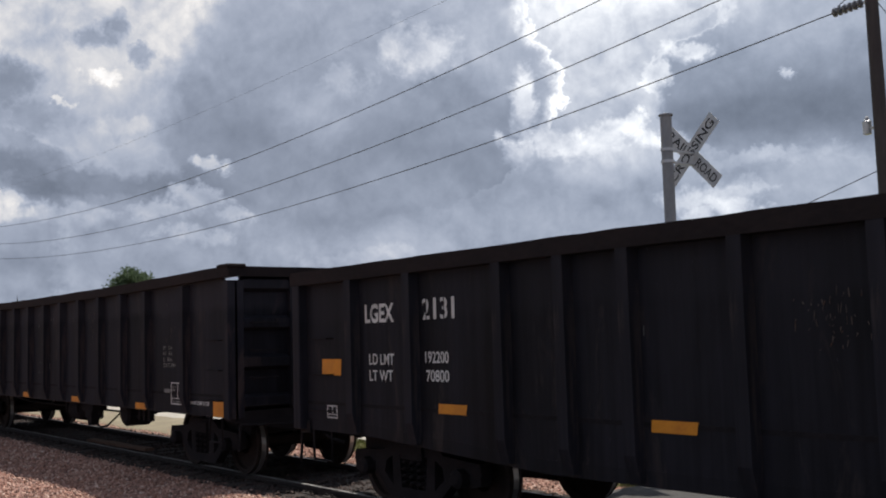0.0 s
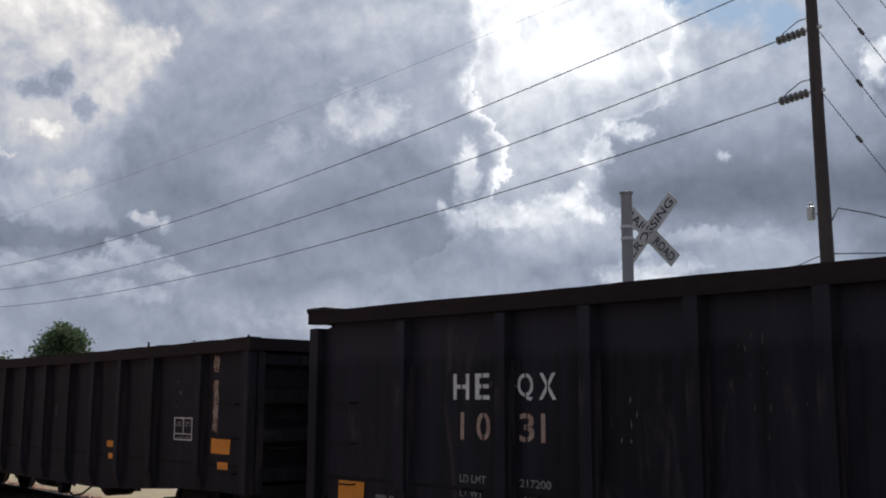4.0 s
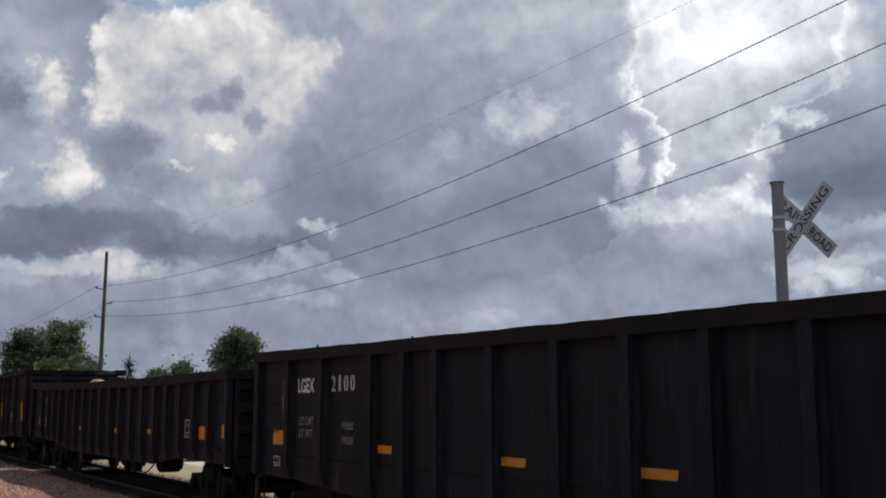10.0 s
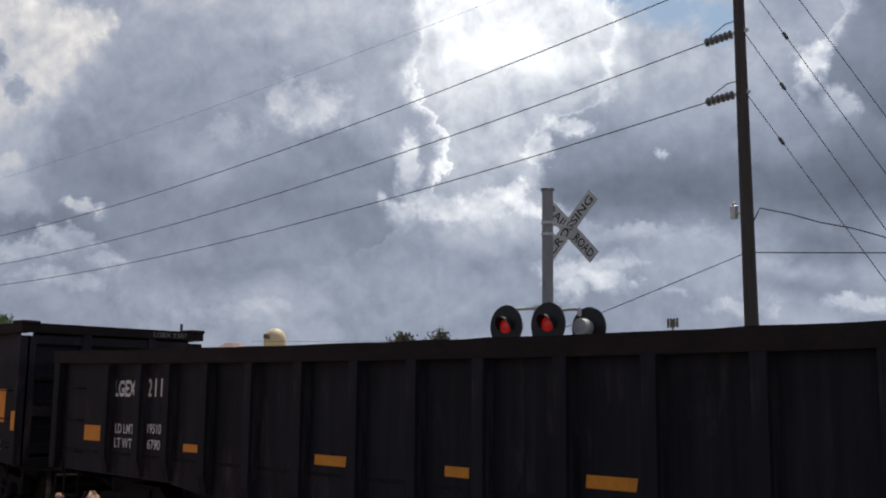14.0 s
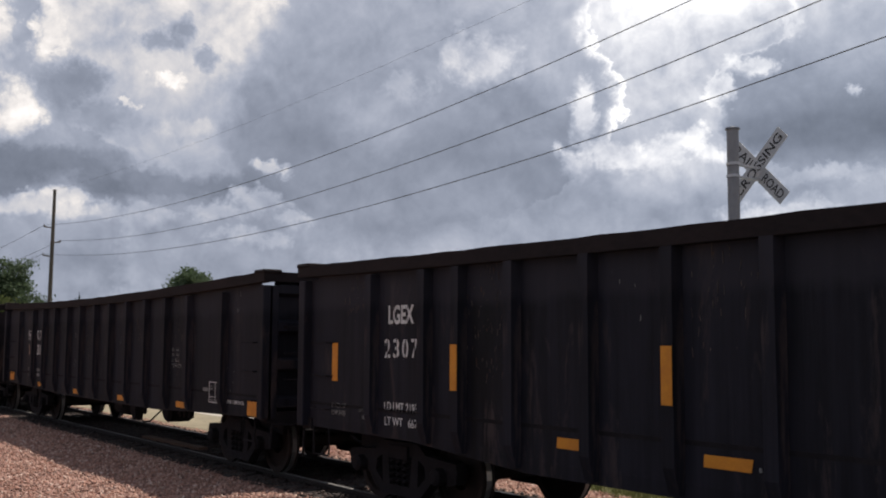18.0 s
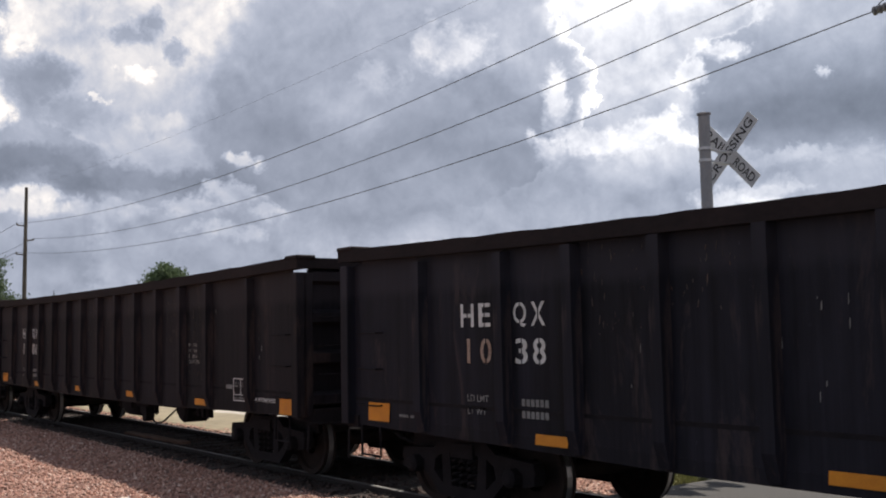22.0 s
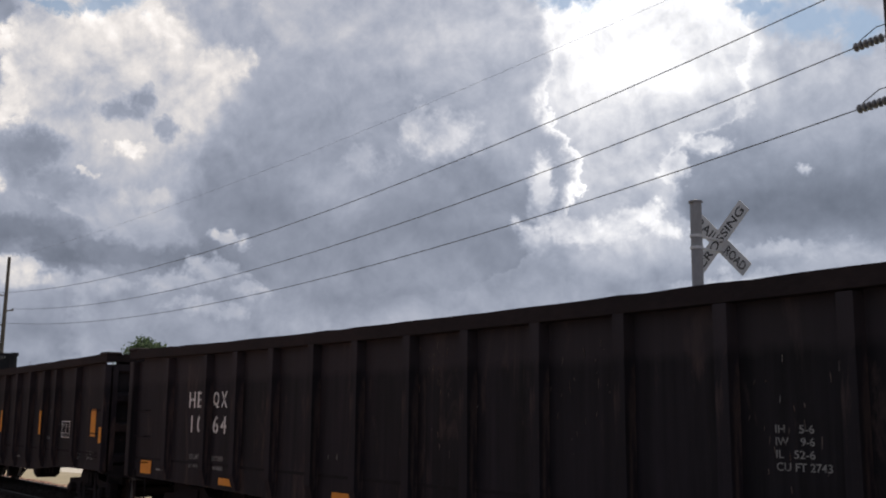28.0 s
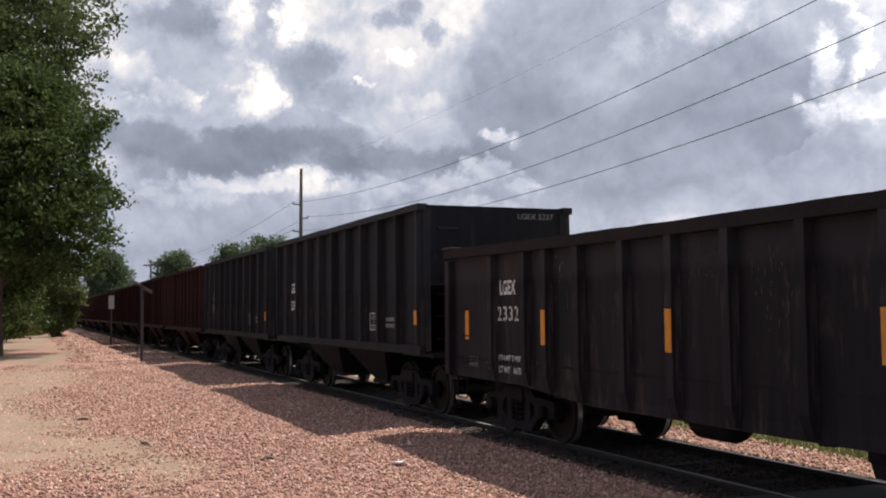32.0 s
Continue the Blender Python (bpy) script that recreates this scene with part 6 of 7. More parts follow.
def make_signal():
    sig = tagged(new("crossing_signal"), "grey mast with white crossbuck sign and red flashing lamps", "crossing signal")
    sig.location = (-9.24, 11.52, -0.24)
    bm = bmesh.new()
    tube(bm, [(0, 0, 0), (0, 0, 5.11)], 0.082, 20)
    mast = part("mast", bm, M_MAST, sig, smooth=False)
    bm = bmesh.new()
    lathe(bm, [(0.10, 5.105), (0.10, 5.13), (0.02, 5.15)], 20, "z")
    part("mast_cap", bm, M_MAST, mast)
    bm = bmesh.new()
    prism(bm, [(-0.25, -0.25), (0.25, -0.25), (0.12, 0.12), (-0.12, 0.12)], -0.25, 0.25)
    box(bm, -0.14, 0.14, -0.14, 0.14, 0.12, 0.55)
    part("mast_base", bm, M_ALU, sig)
    bm = bmesh.new()
    for z in (4.62, 4.45):
        lathe(bm, [(0.09, z - 0.02), (0.094, z - 0.02), (0.094, z + 0.02), (0.09, z + 0.02)], 18, "z")
        box(bm, -0.02, 0.02, 0.08, 0.58, z - 0.015, z + 0.015)
    part("sign_bracket", bm, M_ALU, sig)
    cross = new("crossbuck")
    cross.parent = sig
    cross.location = (-0.04, 0.60, 4.665)
    for k, words in ((1, "CROSSING"), (-1, "RAIL ROAD")):
        bm = bmesh.new()
        y = -0.004 if k > 0 else 0.006
        prism(bm, [(-0.61, -0.115), (0.61, -0.115), (0.61, 0.115), (-0.61, 0.115)], y - 0.003, y + 0.003)
        blade = part("sign_blade", bm, M_SIGN, cross, "white sign blade")
        blade.rotation_euler = (0, -k * radians(45), 0)
        blade.location = (0, 0, 0.0 if k > 0 else -0.085)
        if k > 0:
            me = text_mesh(words, 0.135, 1.10, M_SIGNBLACK)
            o = hang("lettering", me, blade, (-0.55, y - 0.005, -0.0675))
        else:
            for w, x0, wd in (("RAIL", -0.56, 0.46), ("ROAD", 0.12, 0.44)):
                me = text_mesh(w, 0.135, wd, M_SIGNBLACK)
                hang("lettering", me, blade, (x0, y - 0.005, -0.0675))
    # lamp arms to the front and the back
    for side in (-1, 1):
        bm = bmesh.new()
        y = side * 0.24
        tube(bm, [(-0.40, y, 3.36), (0.40, y, 3.36)], 0.024, 8)
        tube(bm, [(0, 0, 3.36), (0, y, 3.36)], 0.03, 8)
        box(bm, -0.07, 0.07, min(0, y) + 0.0, max(0, y), 3.32, 3.40)
        arm = part("lamp_arm", bm, M_ALU, sig)
        for x in (-0.385, 0.385):
            bm = bmesh.new()
            tube(bm, [(x, y, 3.36), (x, y, 3.26)], 0.03, 8)
            lathe_y = [(0.05, 0.0), (0.11, 0.02), (0.125, 0.10), (0.125, 0.22)]
            tmp = bmesh.new()
            lathe(tmp, [(r, side * (0.22 - a)) for r, a in lathe_y], 20)
            bmesh.ops.translate(tmp, verts=tmp.verts, vec=(x, y, 3.10))
            me = bpy.data.meshes.new("t")
            tmp.to_mesh(me), tmp.free()
            bm.from_mesh(me)
            bpy.data.meshes.remove(me)
            lamp = part("lamp", bm, M_ALU, sig, "round signal lamp housing")
            bm = bmesh.new()
            lathe(bm, [(0.13, side * 0.215), (0.29, side * 0.215), (0.305, side * 0.222), (0.305, side * 0.232), (0.12, side * 0.232)], 32)
            part("backboard", bm, M_HOOD, lamp, "black round backboard", at=(x, y, 3.10))
            bm = bmesh.new()
            lathe(bm, [(0.105, side * 0.225), (0.10, side * 0.250), (0.06, side * 0.265), (0.01, side * 0.27)], 24)
            part("lens", bm, M_LENS, lamp, "dull red lens", at=(x, y, 3.10), smooth=True)
            # hood over the lens
            bm = bmesh.new()
            a, b = [], []
            for i in range(17):
                q = math.pi * (-0.12 + 1.24 * i / 16)
                dip = 0.04 + 0.12 * math.sin(math.pi * i / 16)
                for r, lst in ((0.135, a), (0.128, b)):
                    lst.append((bm.verts.new((r * math.cos(q), side * 0.228, r * math.sin(q))), bm.verts.new((r * math.cos(q), side * (0.228 + dip), r * math.sin(q)))))
            for lst in (a, b):
                for p, q in zip(lst, lst[1:]):
                    bm.faces.new((p[0], q[0], q[1], p[1]))
            for p, q, r, s in zip(a, a[1:], b, b[1:]):
                bm.faces.new((p[1], q[1], s[1], r[1]))
            part("hood", bm, M_HOOD, lamp, at=(x, y, 3.10))
    return sig


# ---------------------------------------------------------------- poles and cables
POLE = Vector((-12.85, 24.12, -0.3))
FAR = Vector((-90.25, 22.65, -0.3))


def insulator_string(name, a, b, parent):
    """Dead-end insulator discs strung between two points."""
    a, b = Vector(a), Vector(b)
    d = b - a
    bm = bmesh.new()
    n = 6
    tube(bm, [a, b], 0.02, 6)
    for i in range(n):
        c = a + d * ((i + 0.7) / (n + 0.4))
        u = d.normalized()
        tube(bm, [c - u * 0.05, c - u * 0.02, c + u * 0.03, c + u * 0.05], [0.04, 0.125, 0.115, 0.04], 12)
    return part(name, bm, M_CERAMIC, parent)


def cable(name, a, b, sag, radius, label, steps=28):
    a, b = Vector(a), Vector(b)
    pts = [a.lerp(b, i / steps) - Vector((0, 0, sag * 4 * (i / steps) * (1 - i / steps))) for i in range(steps + 1)]
    bm = bmesh.new()
    tube(bm, pts, radius, 6)
    return tagged(new(name, finish(bm, name, M_WIRE)), label, "cable")


WIRE_Z = (9.84, 11.52, 13.20)
FAR_ARMS = ((-0.7, 9.1), (0.65, 10.32), (-0.7, 11.56))


def make_poles():
    pole = tagged(new("utility_pole"), "tall dark wooden utility pole with insulators and guys", "utility pole")
    pole.location = POLE
    bm = bmesh.new()
    tube(bm, [(0.12, 0, 0), (0.02, 0, 8.0), (-0.06, 0, 15.6)], [0.20, 0.165, 0.135], 16)
    shaft = part("shaft", bm, M_POLE, pole)
    for z in WIRE_Z:
        insulator_string("insulator", (-0.20, 0, z + 0.36), (-1.1, 0.0, z + 0.30), pole)
        bm = bmesh.new()
        pts = [(-0.14, 0.05, z + 0.72), (-0.5, 0.12, z + 0.74), (-0.9, 0.10, z + 0.52), (-1.12, 0.02, z + 0.30)]
        tube(bm, pts, 0.014, 6)
        part("jumper", bm, M_WIRE, pole)
    bm = bmesh.new()
    lathe(bm, [(0.02, -0.22), (0.10, -0.20), (0.11, 0.12), (0.05, 0.16), (0.05, 0.22), (0.02, 0.26)], 14, "z")
    box(bm, 0.05, 0.22, -0.03, 0.03, -0.1, -0.04)
    part("cut_out", bm, M_ALU, pole, "grey cut-out box", at=(-0.33, 0, 7.05))
    for z in (9.9, 11.6):
        bm = bmesh.new()
        box(bm, -0.2, 0.22, -0.04, 0.04, z + 0.25, z + 0.33)
        part("band", bm, M_ALU, pole)
    # guys down to the right
    for z, foot in ((11.85, 7.2), (10.18, 6.6), (13.4, 8.0), (15.0, 8.8)):
        bm = bmesh.new()
        a, b = Vector((0.1, 0.0, z)), Vector((foot, 0.15, 0.1))
        tube(bm, [a, b], 0.011, 6)
        c = a.lerp(b, 0.145)
        u = (b - a).normalized()
        tube(bm, [c - u * 0.14, c - u * 0.1, c + u * 0.1, c + u * 0.14], [0.012, 0.045, 0.045, 0.012], 8)
        part("guy", bm, M_WIRE, pole)
    far = tagged(new("utility_pole"), "slim grey utility pole with short side arms", "utility pole")
    far.location = FAR
    bm = bmesh.new()
    tube(bm, [(-0.15, 0, 0), (0, 0, 8), (0.15, 0, 15.14)], [0.20, 0.17, 0.13], 10)
    part("shaft", bm, M_GREYPOLE, far)
    for dy, z in FAR_ARMS:
        bm = bmesh.new()
        tube(bm, [(0, 0, z + 0.3), (0, dy, z + 0.36)], 0.06, 6)
        tube(bm, [(0, dy, z + 0.36), (0, dy, z + 0.55)], [0.07, 0.05], 8)
        part("arm", bm, M_GREYPOLE, far)
    for z, (dy, fz) in zip(WIRE_Z, FAR_ARMS):
        cable("power_line", (POLE.x - 1.1, POLE.y, z), (FAR.x, FAR.y + dy, fz + 0.2), 1.9, 0.016, "thin dark power line strung between two poles")
        cable("power_line", (FAR.x, FAR.y + dy, fz + 0.2), (-185, 24 + dy, fz + 0.0), 1.0, 0.016, "thin dark power line beyond the far pole")
    cable("power_line", (POLE.x, POLE.y, 15.2), (FAR.x, FAR.y, 14.8), 0.9, 0.0045, "very thin shield wire over the power lines")
    # telephone and service cables
    cable("service_cable", (POLE.x - 0.1, POLE.y, 5.6), (-23.0, 24.1, 2.72), 0.02, 0.012, "service cable sloping down from the pole", 10)
    cable("service_cable", (POLE.x + 0.1, POLE.y, 5.62), (14, 24.5, 3.9), 0.2, 0.016, "level telephone cable beside the pole", 16)
    bm = bmesh.new()
    pts = [(POLE.x + 0.12, POLE.y, 6.1), (POLE.x + 0.22, POLE.y, 6.45), (POLE.x + 0.4, POLE.y, 6.75)]
    pts += [(POLE.x + 0.4 + 3 * i / 4, POLE.y + 0.1 * i, 6.75 - 0.25 * i + (0.02 if i % 2 else -0.02)) for i in range(1, 14)]
    tube(bm, pts, 0.017, 6)
    tagged(new("service_cable", finish(bm, "service_cable", M_WIRE)), "twisted service cable drooping from the pole", "cable")
    for z in (6.6, 5.8):
        cable("distant_line", (-90, 62, z + 0.6), (30, 66, z), 0.7, 0.014, "faint distant line far behind the track", 12)
    for x, y, h in ((-81.6, 48.6, 8.2), (-99.3, 47.4, 8.2)):
        post = tagged(new("utility_pole"), "distant dark pole with small side insulators", "utility pole")
        post.location = (x, y, -0.3)
        bm = bmesh.new()
        tube(bm, [(0, 0, 0), (0, 0, h)], [0.16, 0.12], 8)
        part("shaft", bm, M_POLE, post)
        for dz, side in ((0.9, 1), (1.5, -1), (2.1, 1)):
            bm = bmesh.new()
            tube(bm, [(0, 0, h - dz), (side * 0.22, side * 0.22, h - dz + 0.04), (side * 0.24, side * 0.24, h - dz + 0.22)], [0.03, 0.05, 0.06], 6)
            part("insulator", bm, M_CERAMIC, post)
    tank = tagged(new("storage_tank"), "distant cream domed storage tank with a small brown hatch", "tank")
    tank.location = (-97.3, 70.2, -0.3)
    bm = bmesh.new()
    lathe(bm, [(1.3, 0.0), (1.3, 8.2), (1.22, 8.7), (0.98, 9.15), (0.6, 9.45), (0.05, 9.6)], 24, "z")
    part("shell", bm, M_TANK, tank, smooth=True)
    bm = bmesh.new()
    box(bm, -0.30, 0.45, -1.45, -0.95, 8.35, 8.85)
    box(bm, 0.45, 0.62, -1.40, -1.0, 8.35, 8.6)
    part("hatch", bm, M_HATCH, tank, bevel=0.05)
    # distant mast
    mast = tagged(new("antenna_mast"), "distant thin mast with a cluster of antennas", "mast")
    mast.location = (-42.6, 67.7, -0.3)
    bm = bmesh.new()
    tube(bm, [(0, 0, 0), (0, 0, 8.1)], [0.10, 0.06], 8)
    part("shaft", bm, M_GREYPOLE, mast)
    for dx in (-0.4, -0.14, 0.14, 0.4):
        bm = bmesh.new()
        box(bm, dx - 0.07, dx + 0.07, -0.06, 0.06, 7.5, 8.2)
        part("antenna", bm, M_GREYPOLE, mast)
    bm = bmesh.new()
    box(bm, -0.45, 0.45, -0.03, 0.03, 7.75, 7.82)
    part("crossarm", bm, M_GREYPOLE, mast)


def make_markers():
    """Two trackside posts."""
    for x, y, h, kind in ((-45.0, 4.35, 3.35, 0), (-68.0, 4.75, 3.2, 1)):
        post = tagged(new("trackside_post"), ("dark steel switch target post beside the ballast", "thin dark post with a white plate beside the ballast")[kind], "post")
        post.location = (x, y, -0.3)
        bm = bmesh.new()
        tube(bm, [(0, 0, 0), (0, 0, h)], 0.055, 8)
        part("shaft", bm, M_POLE, post)
        bm = bmesh.new()
        if kind == 0:
            prism(bm, [(-0.42, h + 0.10), (0.02, h - 0.10), (0.05, h + 0.0), (-0.40, h + 0.2)], -0.03, 0.0, "x")
            part("target", bm, M_GREYPOLE, post)
            bm = bmesh.new()
            prism(bm, [(0.05, h - 0.16), (0.40, h - 0.38), (0.44, h - 0.24), (0.08, h - 0.04)], -0.03, 0.0, "x")
            part("target", bm, M_GREYPOLE, post)
        else:
            box(bm, 0.056, 0.075, -0.17, 0.17, h - 0.75, h + 0.1)
            part("plate", bm, M_SIGN, post, "white rectangular plate")


# ---------------------------------------------------------------- trees


def leaf_cloud(name, lobes, count, size, material, shell=0.45, flat=1.0):
    """Leaves scattered through ellipsoid lobes (x, y, z, rx, ry, rz), thickest near their skins."""
    vol = np.array([l[3] * l[4] + l[4] * l[5] + l[3] * l[5] for l in lobes])
    pick = rng.choice(len(lobes), count, p=vol / vol.sum())
    L = np.array(lobes)[pick]
    d = rng.normal(size=(count, 3))
    d /= np.linalg.norm(d, axis=1)[:, None]
    lump = 1 + 0.16 * np.sin(d[:, 0] * 7 + pick) * np.sin(d[:, 1] * 6 + 2 * pick) + 0.13 * np.sin(d[:, 2] * 9 + pick * 1.7)
    r = (1 - shell * rng.uniform(0, 1, count) ** 1.6) * lump
    # leaves gather in sprays round the twig ends
    spray = rng.integers(0, count, max(60, count // 170))
    own = spray[rng.integers(0, len(spray), count)]
    loose = rng.uniform(0, 1, count) < 0.42
    own[loose] = np.nonzero(loose)[0]
    p = (L[:, :3] + d * L[:, 3:] * r[:, None])[own] + rng.normal(0, 1, (count, 3)) * np.where(loose, size * 0.9, size * 3.0)[:, None] * np.array([1, 1, 0.62])
    d = d[own]
    n = rng.normal(size=(count, 3)) * np.array([1, 1, flat]) + d * 0.5
    n /= np.linalg.norm(n, axis=1)[:, None]
    u = np.cross(n, rng.normal(size=(count, 3)))
    u /= np.linalg.norm(u, axis=1)[:, None]
    w = np.cross(n, u)
    s = (size * rng.uniform(0.6, 1.4, count))[:, None]
    v = np.stack([p - u * s, p + w * s * 0.55, p + u * s, p - w * s * 0.55], 1)
    return raw_mesh(name, v.reshape(-1, 3), np.arange(4 * count).reshape(-1, 4), material)


def tree(x, y, h, r, seed, label, leaves, size, material, trunk=0.28, low=0.3, lobes=9, name="tree", ground=-0.34):
    t = tagged(new(name), label, "tree")
    t.location = (x, y, ground)
    q = random.Random(seed)
    bm = bmesh.new()
    fork = h * low
    tube(bm, [(0, 0, -0.2), (q.uniform(-.1, .1), q.uniform(-.1, .1), fork * 0.6), (q.uniform(-.2, .2), q.uniform(-.2, .2), h * 0.7)], [trunk * 1.25, trunk, trunk * 0.35], 10)
    spots = []
    for i in range(lobes):
        a = i * 2.4 + q.uniform(-0.4, 0.4)
        f = i / max(lobes - 1, 1)
        z = fork + (h - fork) * (0.12 + 0.72 * f)
        d = r * (0.62 - 0.42 * f * f) * q.uniform(0.7, 1.1)
        c = (math.cos(a) * d, math.sin(a) * d, z)
        spots.append((*c, r * q.uniform(0.40, 0.58), r * q.uniform(0.40, 0.58), (h - fork) * q.uniform(0.15, 0.22)))
        tube(bm, [(0, 0, fork * q.uniform(0.7, 1.2)), (c[0] * 0.5, c[1] * 0.5, z * 0.8), c], [trunk * 0.45, trunk * 0.25, trunk * 0.06], 6)
    spots.append((0, 0, h - (h - fork) * 0.17, r * 0.45, r * 0.45, (h - fork) * 0.17))
    part("trunk", bm, M_BARK, t)
    hang("crown", leaf_cloud("crown", spots, leaves, size, material), t)
    return t


def spruce(x, y, h, r, label):
    t = tagged(new("spruce"), label, "tree")
    t.location = (x, y, -0.34)
    bm = bmesh.new()
    tube(bm, [(0, 0, -0.2), (0, 0, h)], [0.16, 0.02], 8)
    part("trunk", bm, M_BARK, t)
    lobes = [(0, 0, h * (0.12 + 0.085 * i), r * (1 - i / 10.5), r * (1 - i / 10.5), h * 0.06) for i in range(10)]
    hang("crown", leaf_cloud("crown", lobes, 5000, 0.09, M_NEEDLE, 0.7, 0.4), t)


def make_trees():
    broad = "broadleaf tree with a full dark green crown"
    # a row of tall trees on the near side of the track, far down the line
    tree(-64, -3.6, 24.5, 8.6, 5, "tall airy broadleaf tree with spreading mid-green boughs", 95000, 0.13, M_LEAF_MID, 0.42, 0.42, 17)
    tree(-57, -1.7, 15.6, 6.2, 9, "broad dark green tree leaning over the gravel lane", 105000, 0.115, M_LEAF, 0.36, 0.28, 15)
    tree(-63, -3.2, 9.0, 4.6, 14, "low dark green tree under the tall trees", 30000, 0.12, M_LEAF, 0.2, 0.10, 10)
    tree(-100, 2.4, 8.2, 2.2, 13, "light green bushy tree beside the lane", 26000, 0.11, M_LEAF_LIGHT, 0.16, 0.10, 9)
    tree(-84, -3.6, 8.5, 5.0, 12, "light green young tree beside the lane", 26000, 0.12, M_LEAF_LIGHT, 0.2, 0.12, 9)
    tree(-72, -5.2, 6.0, 3.8, 10, "low bushy tree at the foot of the tall trees", 26000, 0.11, M_LEAF, 0.16, 0.08, 9)
    tree(-58, -6.5, 7.5, 4.0, 11, "low bushy tree at the foot of the tall trees", 26000, 0.11, M_LEAF, 0.16, 0.08, 9)
    tree(-110, -8, 15, 6.5, 15, broad, 12000, 0.28, M_LEAF, 0.35, 0.15, 10)
    tree(-70, -12, 19, 7.5, 16, broad, 14000, 0.28, M_LEAF, 0.4, 0.15, 10)
    for i, (x, y, h) in enumerate(((-150, 1.5, 8.0), (-165, -2.5, 11.5), (-140, -6.0, 9.5), (-205, 6.0, 9.0))):
        tree(x, y, h, h * 0.48, 60 + i, "dark green tree far down the lane", 15000, 0.2, M_LEAF, 0.2, 0.08, 9)
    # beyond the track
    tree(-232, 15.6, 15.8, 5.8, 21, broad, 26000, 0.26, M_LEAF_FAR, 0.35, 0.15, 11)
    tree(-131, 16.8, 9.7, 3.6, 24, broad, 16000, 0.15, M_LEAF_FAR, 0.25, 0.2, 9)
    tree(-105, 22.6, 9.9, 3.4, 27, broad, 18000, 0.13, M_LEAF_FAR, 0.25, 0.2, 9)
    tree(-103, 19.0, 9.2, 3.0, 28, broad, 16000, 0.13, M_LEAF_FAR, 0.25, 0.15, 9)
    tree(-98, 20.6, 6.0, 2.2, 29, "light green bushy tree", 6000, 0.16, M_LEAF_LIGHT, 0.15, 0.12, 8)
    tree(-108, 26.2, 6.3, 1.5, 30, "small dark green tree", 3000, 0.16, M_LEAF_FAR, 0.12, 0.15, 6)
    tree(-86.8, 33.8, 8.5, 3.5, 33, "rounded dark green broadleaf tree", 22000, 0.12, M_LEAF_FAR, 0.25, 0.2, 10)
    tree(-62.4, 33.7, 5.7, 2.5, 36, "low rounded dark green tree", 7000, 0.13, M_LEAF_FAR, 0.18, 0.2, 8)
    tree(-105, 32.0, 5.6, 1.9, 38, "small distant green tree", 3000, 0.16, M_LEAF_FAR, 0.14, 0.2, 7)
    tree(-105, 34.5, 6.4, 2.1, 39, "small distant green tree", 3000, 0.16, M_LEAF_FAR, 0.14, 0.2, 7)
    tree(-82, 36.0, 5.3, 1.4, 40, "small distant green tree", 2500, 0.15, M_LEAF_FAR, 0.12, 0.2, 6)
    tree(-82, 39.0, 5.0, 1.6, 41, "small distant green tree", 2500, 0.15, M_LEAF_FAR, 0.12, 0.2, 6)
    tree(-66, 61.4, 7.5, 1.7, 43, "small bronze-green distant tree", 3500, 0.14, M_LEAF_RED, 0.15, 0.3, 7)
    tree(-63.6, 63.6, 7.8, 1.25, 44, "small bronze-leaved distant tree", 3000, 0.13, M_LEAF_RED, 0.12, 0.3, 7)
    spruce(-107, 29.7, 7.3, 1.5, "narrow dark spruce behind the track")
    pole = tagged(new("utility_pole"), "distant thin grey pole among the trees", "utility pole")
    pole.location = (-128, 13.6, -0.3)
    bm = bmesh.new()
    tube(bm, [(0, 0, 0), (0, 0, 8.6)], [0.15, 0.10], 8)
    part("shaft", bm, M_GREYPOLE, pole)
    bm = bmesh.new()
    box(bm, -0.05, 0.05, -0.9, 0.9, 7.9, 8.05)
    part("arm", bm, M_GREYPOLE, pole)
    # woods along the horizon
    lobes = []
    q = random.Random(77)
    for i in range(150):
        a = radians(-100 + 330 * i / 150)
        d = q.uniform(420, 560)
        lobes.append((-d * math.sin(a), d * math.cos(a), 2.0, q.uniform(9, 16), q.uniform(9, 16), q.uniform(5, 9)))
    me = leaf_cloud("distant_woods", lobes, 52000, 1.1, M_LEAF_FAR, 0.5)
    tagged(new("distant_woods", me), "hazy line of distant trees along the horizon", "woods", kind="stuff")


def make_litter():
    bm = bmesh.new()
    prism(bm, [(-0.16, -0.05), (0.02, -0.08), (0.17, -0.03), (0.12, 0.06), (-0.08, 0.08)], 0.0, 0.02, "z")
    for v in bm.verts:
        v.co.z += 0.03 * math.sin(v.co.x * 14)
    o = tagged(new("litter", finish(bm, "litter", M_PAPER)), "crumpled white paper scrap lying on the ballast", "litter")
    o.location = (-12.8, 4.44, float(lie(np.array(-12.8), np.array(4.44))) + 0.03)
    for i, (x, y, l, a) in enumerate(((-16.6, 1.6, 0.34, 0.3), (-21.0, 0.9, 0.30, 1.2), (-30, 0.6, 0.6, 0.1), (-14.2, 3.0, 0.2, 2.0))):
        bm = bmesh.new()
        tube(bm, [(-l / 2, 0, 0.02), (0, 0.02, 0.035), (l / 2, -0.01, 0.02)], [0.018, 0.024, 0.012], 7)
        s = tagged(new("stick", finish(bm, "stick", M_STICK)), "short dead stick lying on the ballast", "stick")
        s.location, s.rotation_euler = (x, y, float(lie(np.array(x), np.array(y))) + 0.01), (0, 0, a)


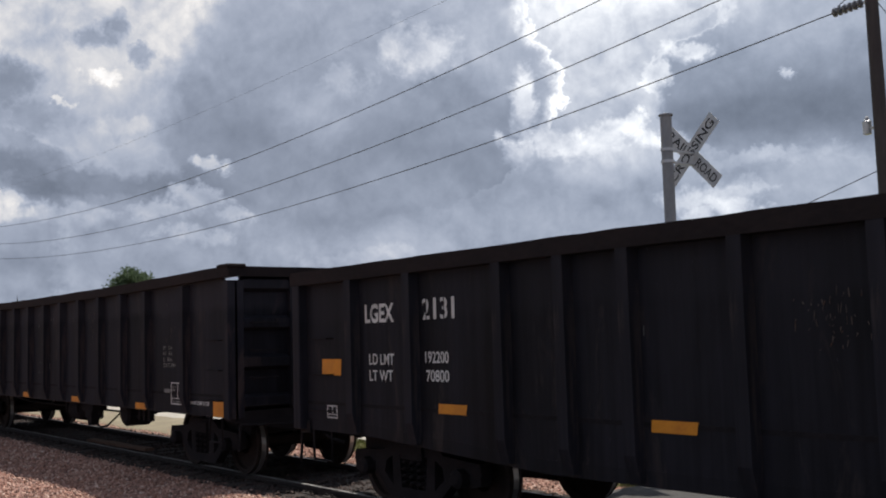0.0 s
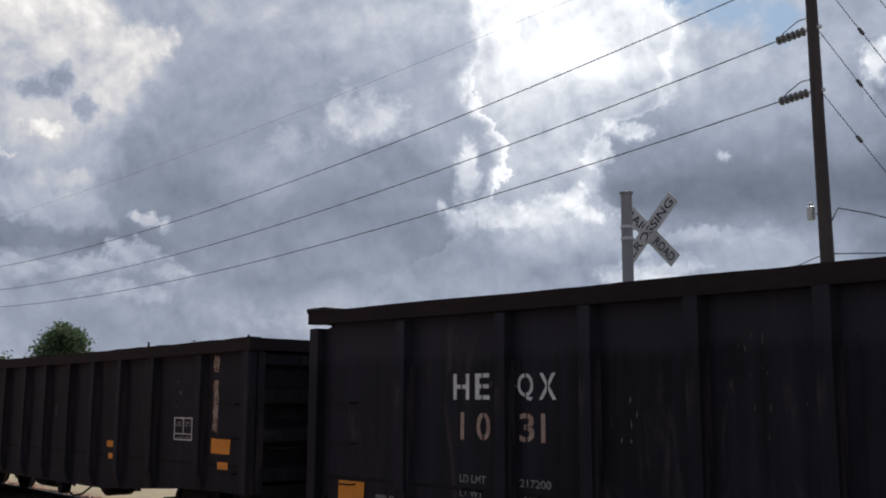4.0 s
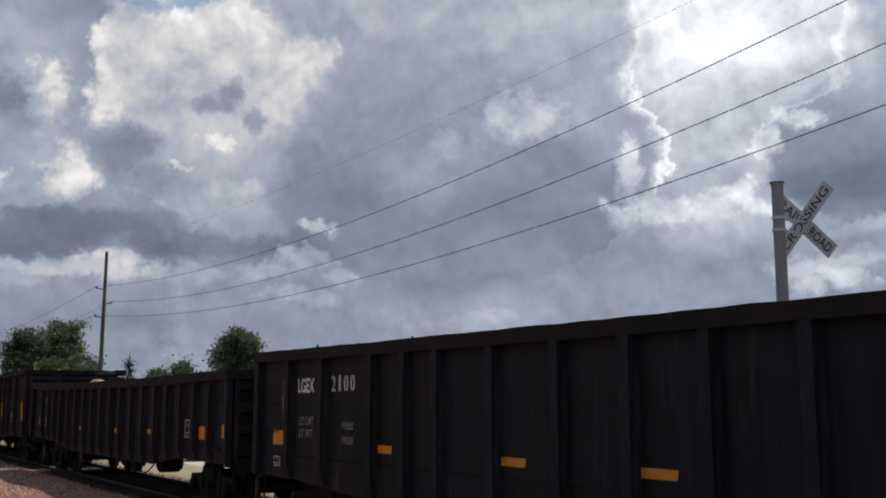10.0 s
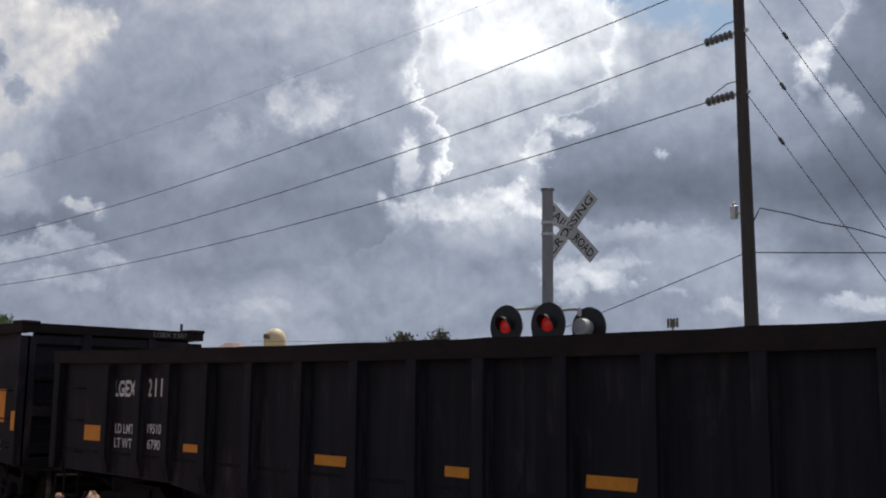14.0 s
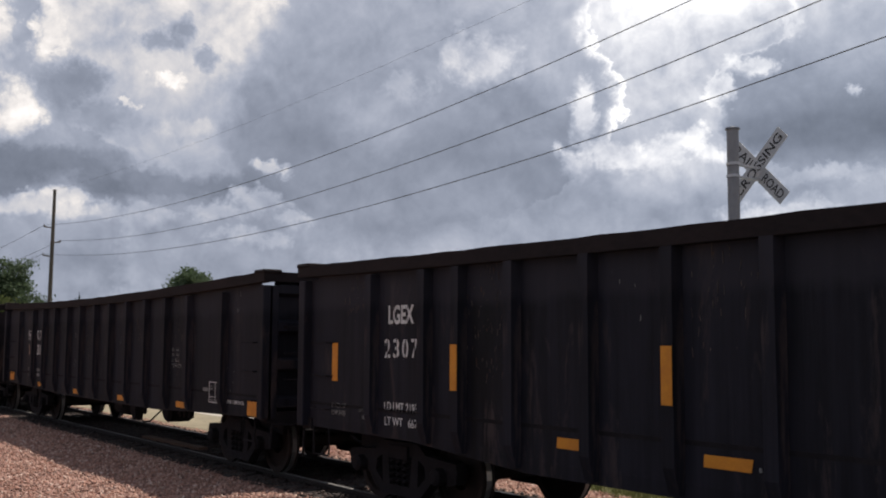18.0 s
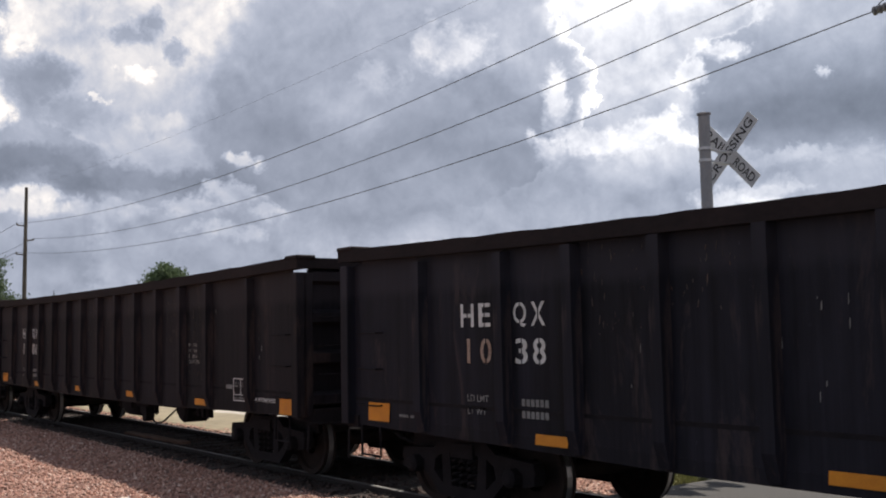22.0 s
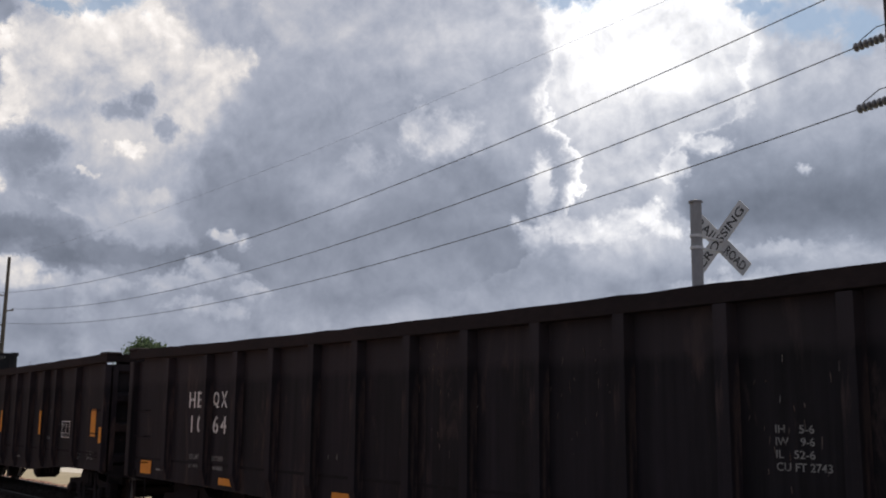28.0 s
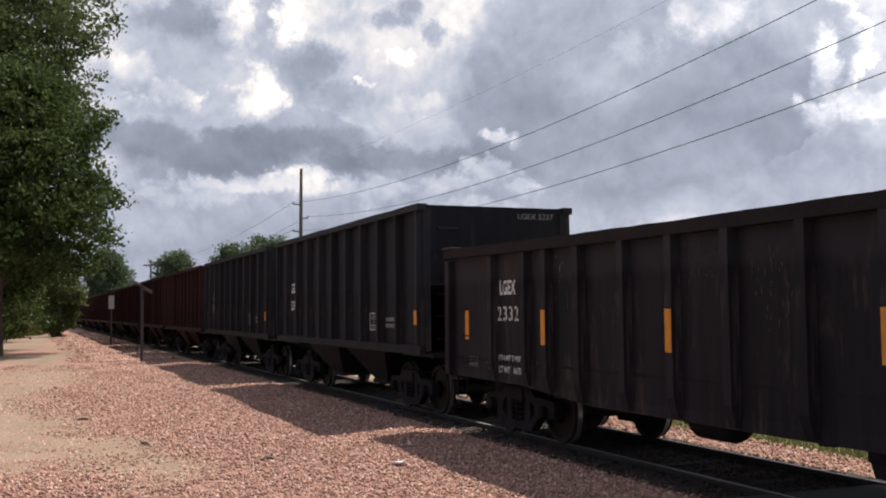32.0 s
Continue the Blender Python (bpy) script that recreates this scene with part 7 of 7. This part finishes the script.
def make_plank():
    bm = bmesh.new()
    wavy_bar(bm, -1.55, 1.55, -0.09, 0.09, 0.0, 0.06, 9, 0.006, 4)
    o = tagged(new("plank", finish(bm, "plank", M_PLANK)), "long rusty-brown plank lying between the rails", "plank")
    o.location, o.rotation_euler = (-20.4, 7.74, RAIL - 0.10), (0, 0, 0.012)


make_plank()
make_signal()
make_poles()
make_markers()
make_trees()
make_litter()
make_grass()
make_stones()


def motions():
    ts = [2.0 * i for i in range(17)]
    fine = [0.1 * i for i in range(321)]
    spin = [S(t) / WHEEL_R * 57.29578 for t in fine]
    for car, front in CARS:
        walk(car, [(t, pose(front + S(t), TRACK_Y, RAIL)) for t in ts])
    for car, front in CARS:
        if front < -260:
            continue
        for truck in [o for o in car.children if o.name.startswith("truck")]:
            for wheels in truck.children:
                x = wheels.location.x
                walk(wheels, [(t, pose(x, 0, WHEEL_R, 0, a, 0)) for t, a in zip(fine, spin)])


motions()
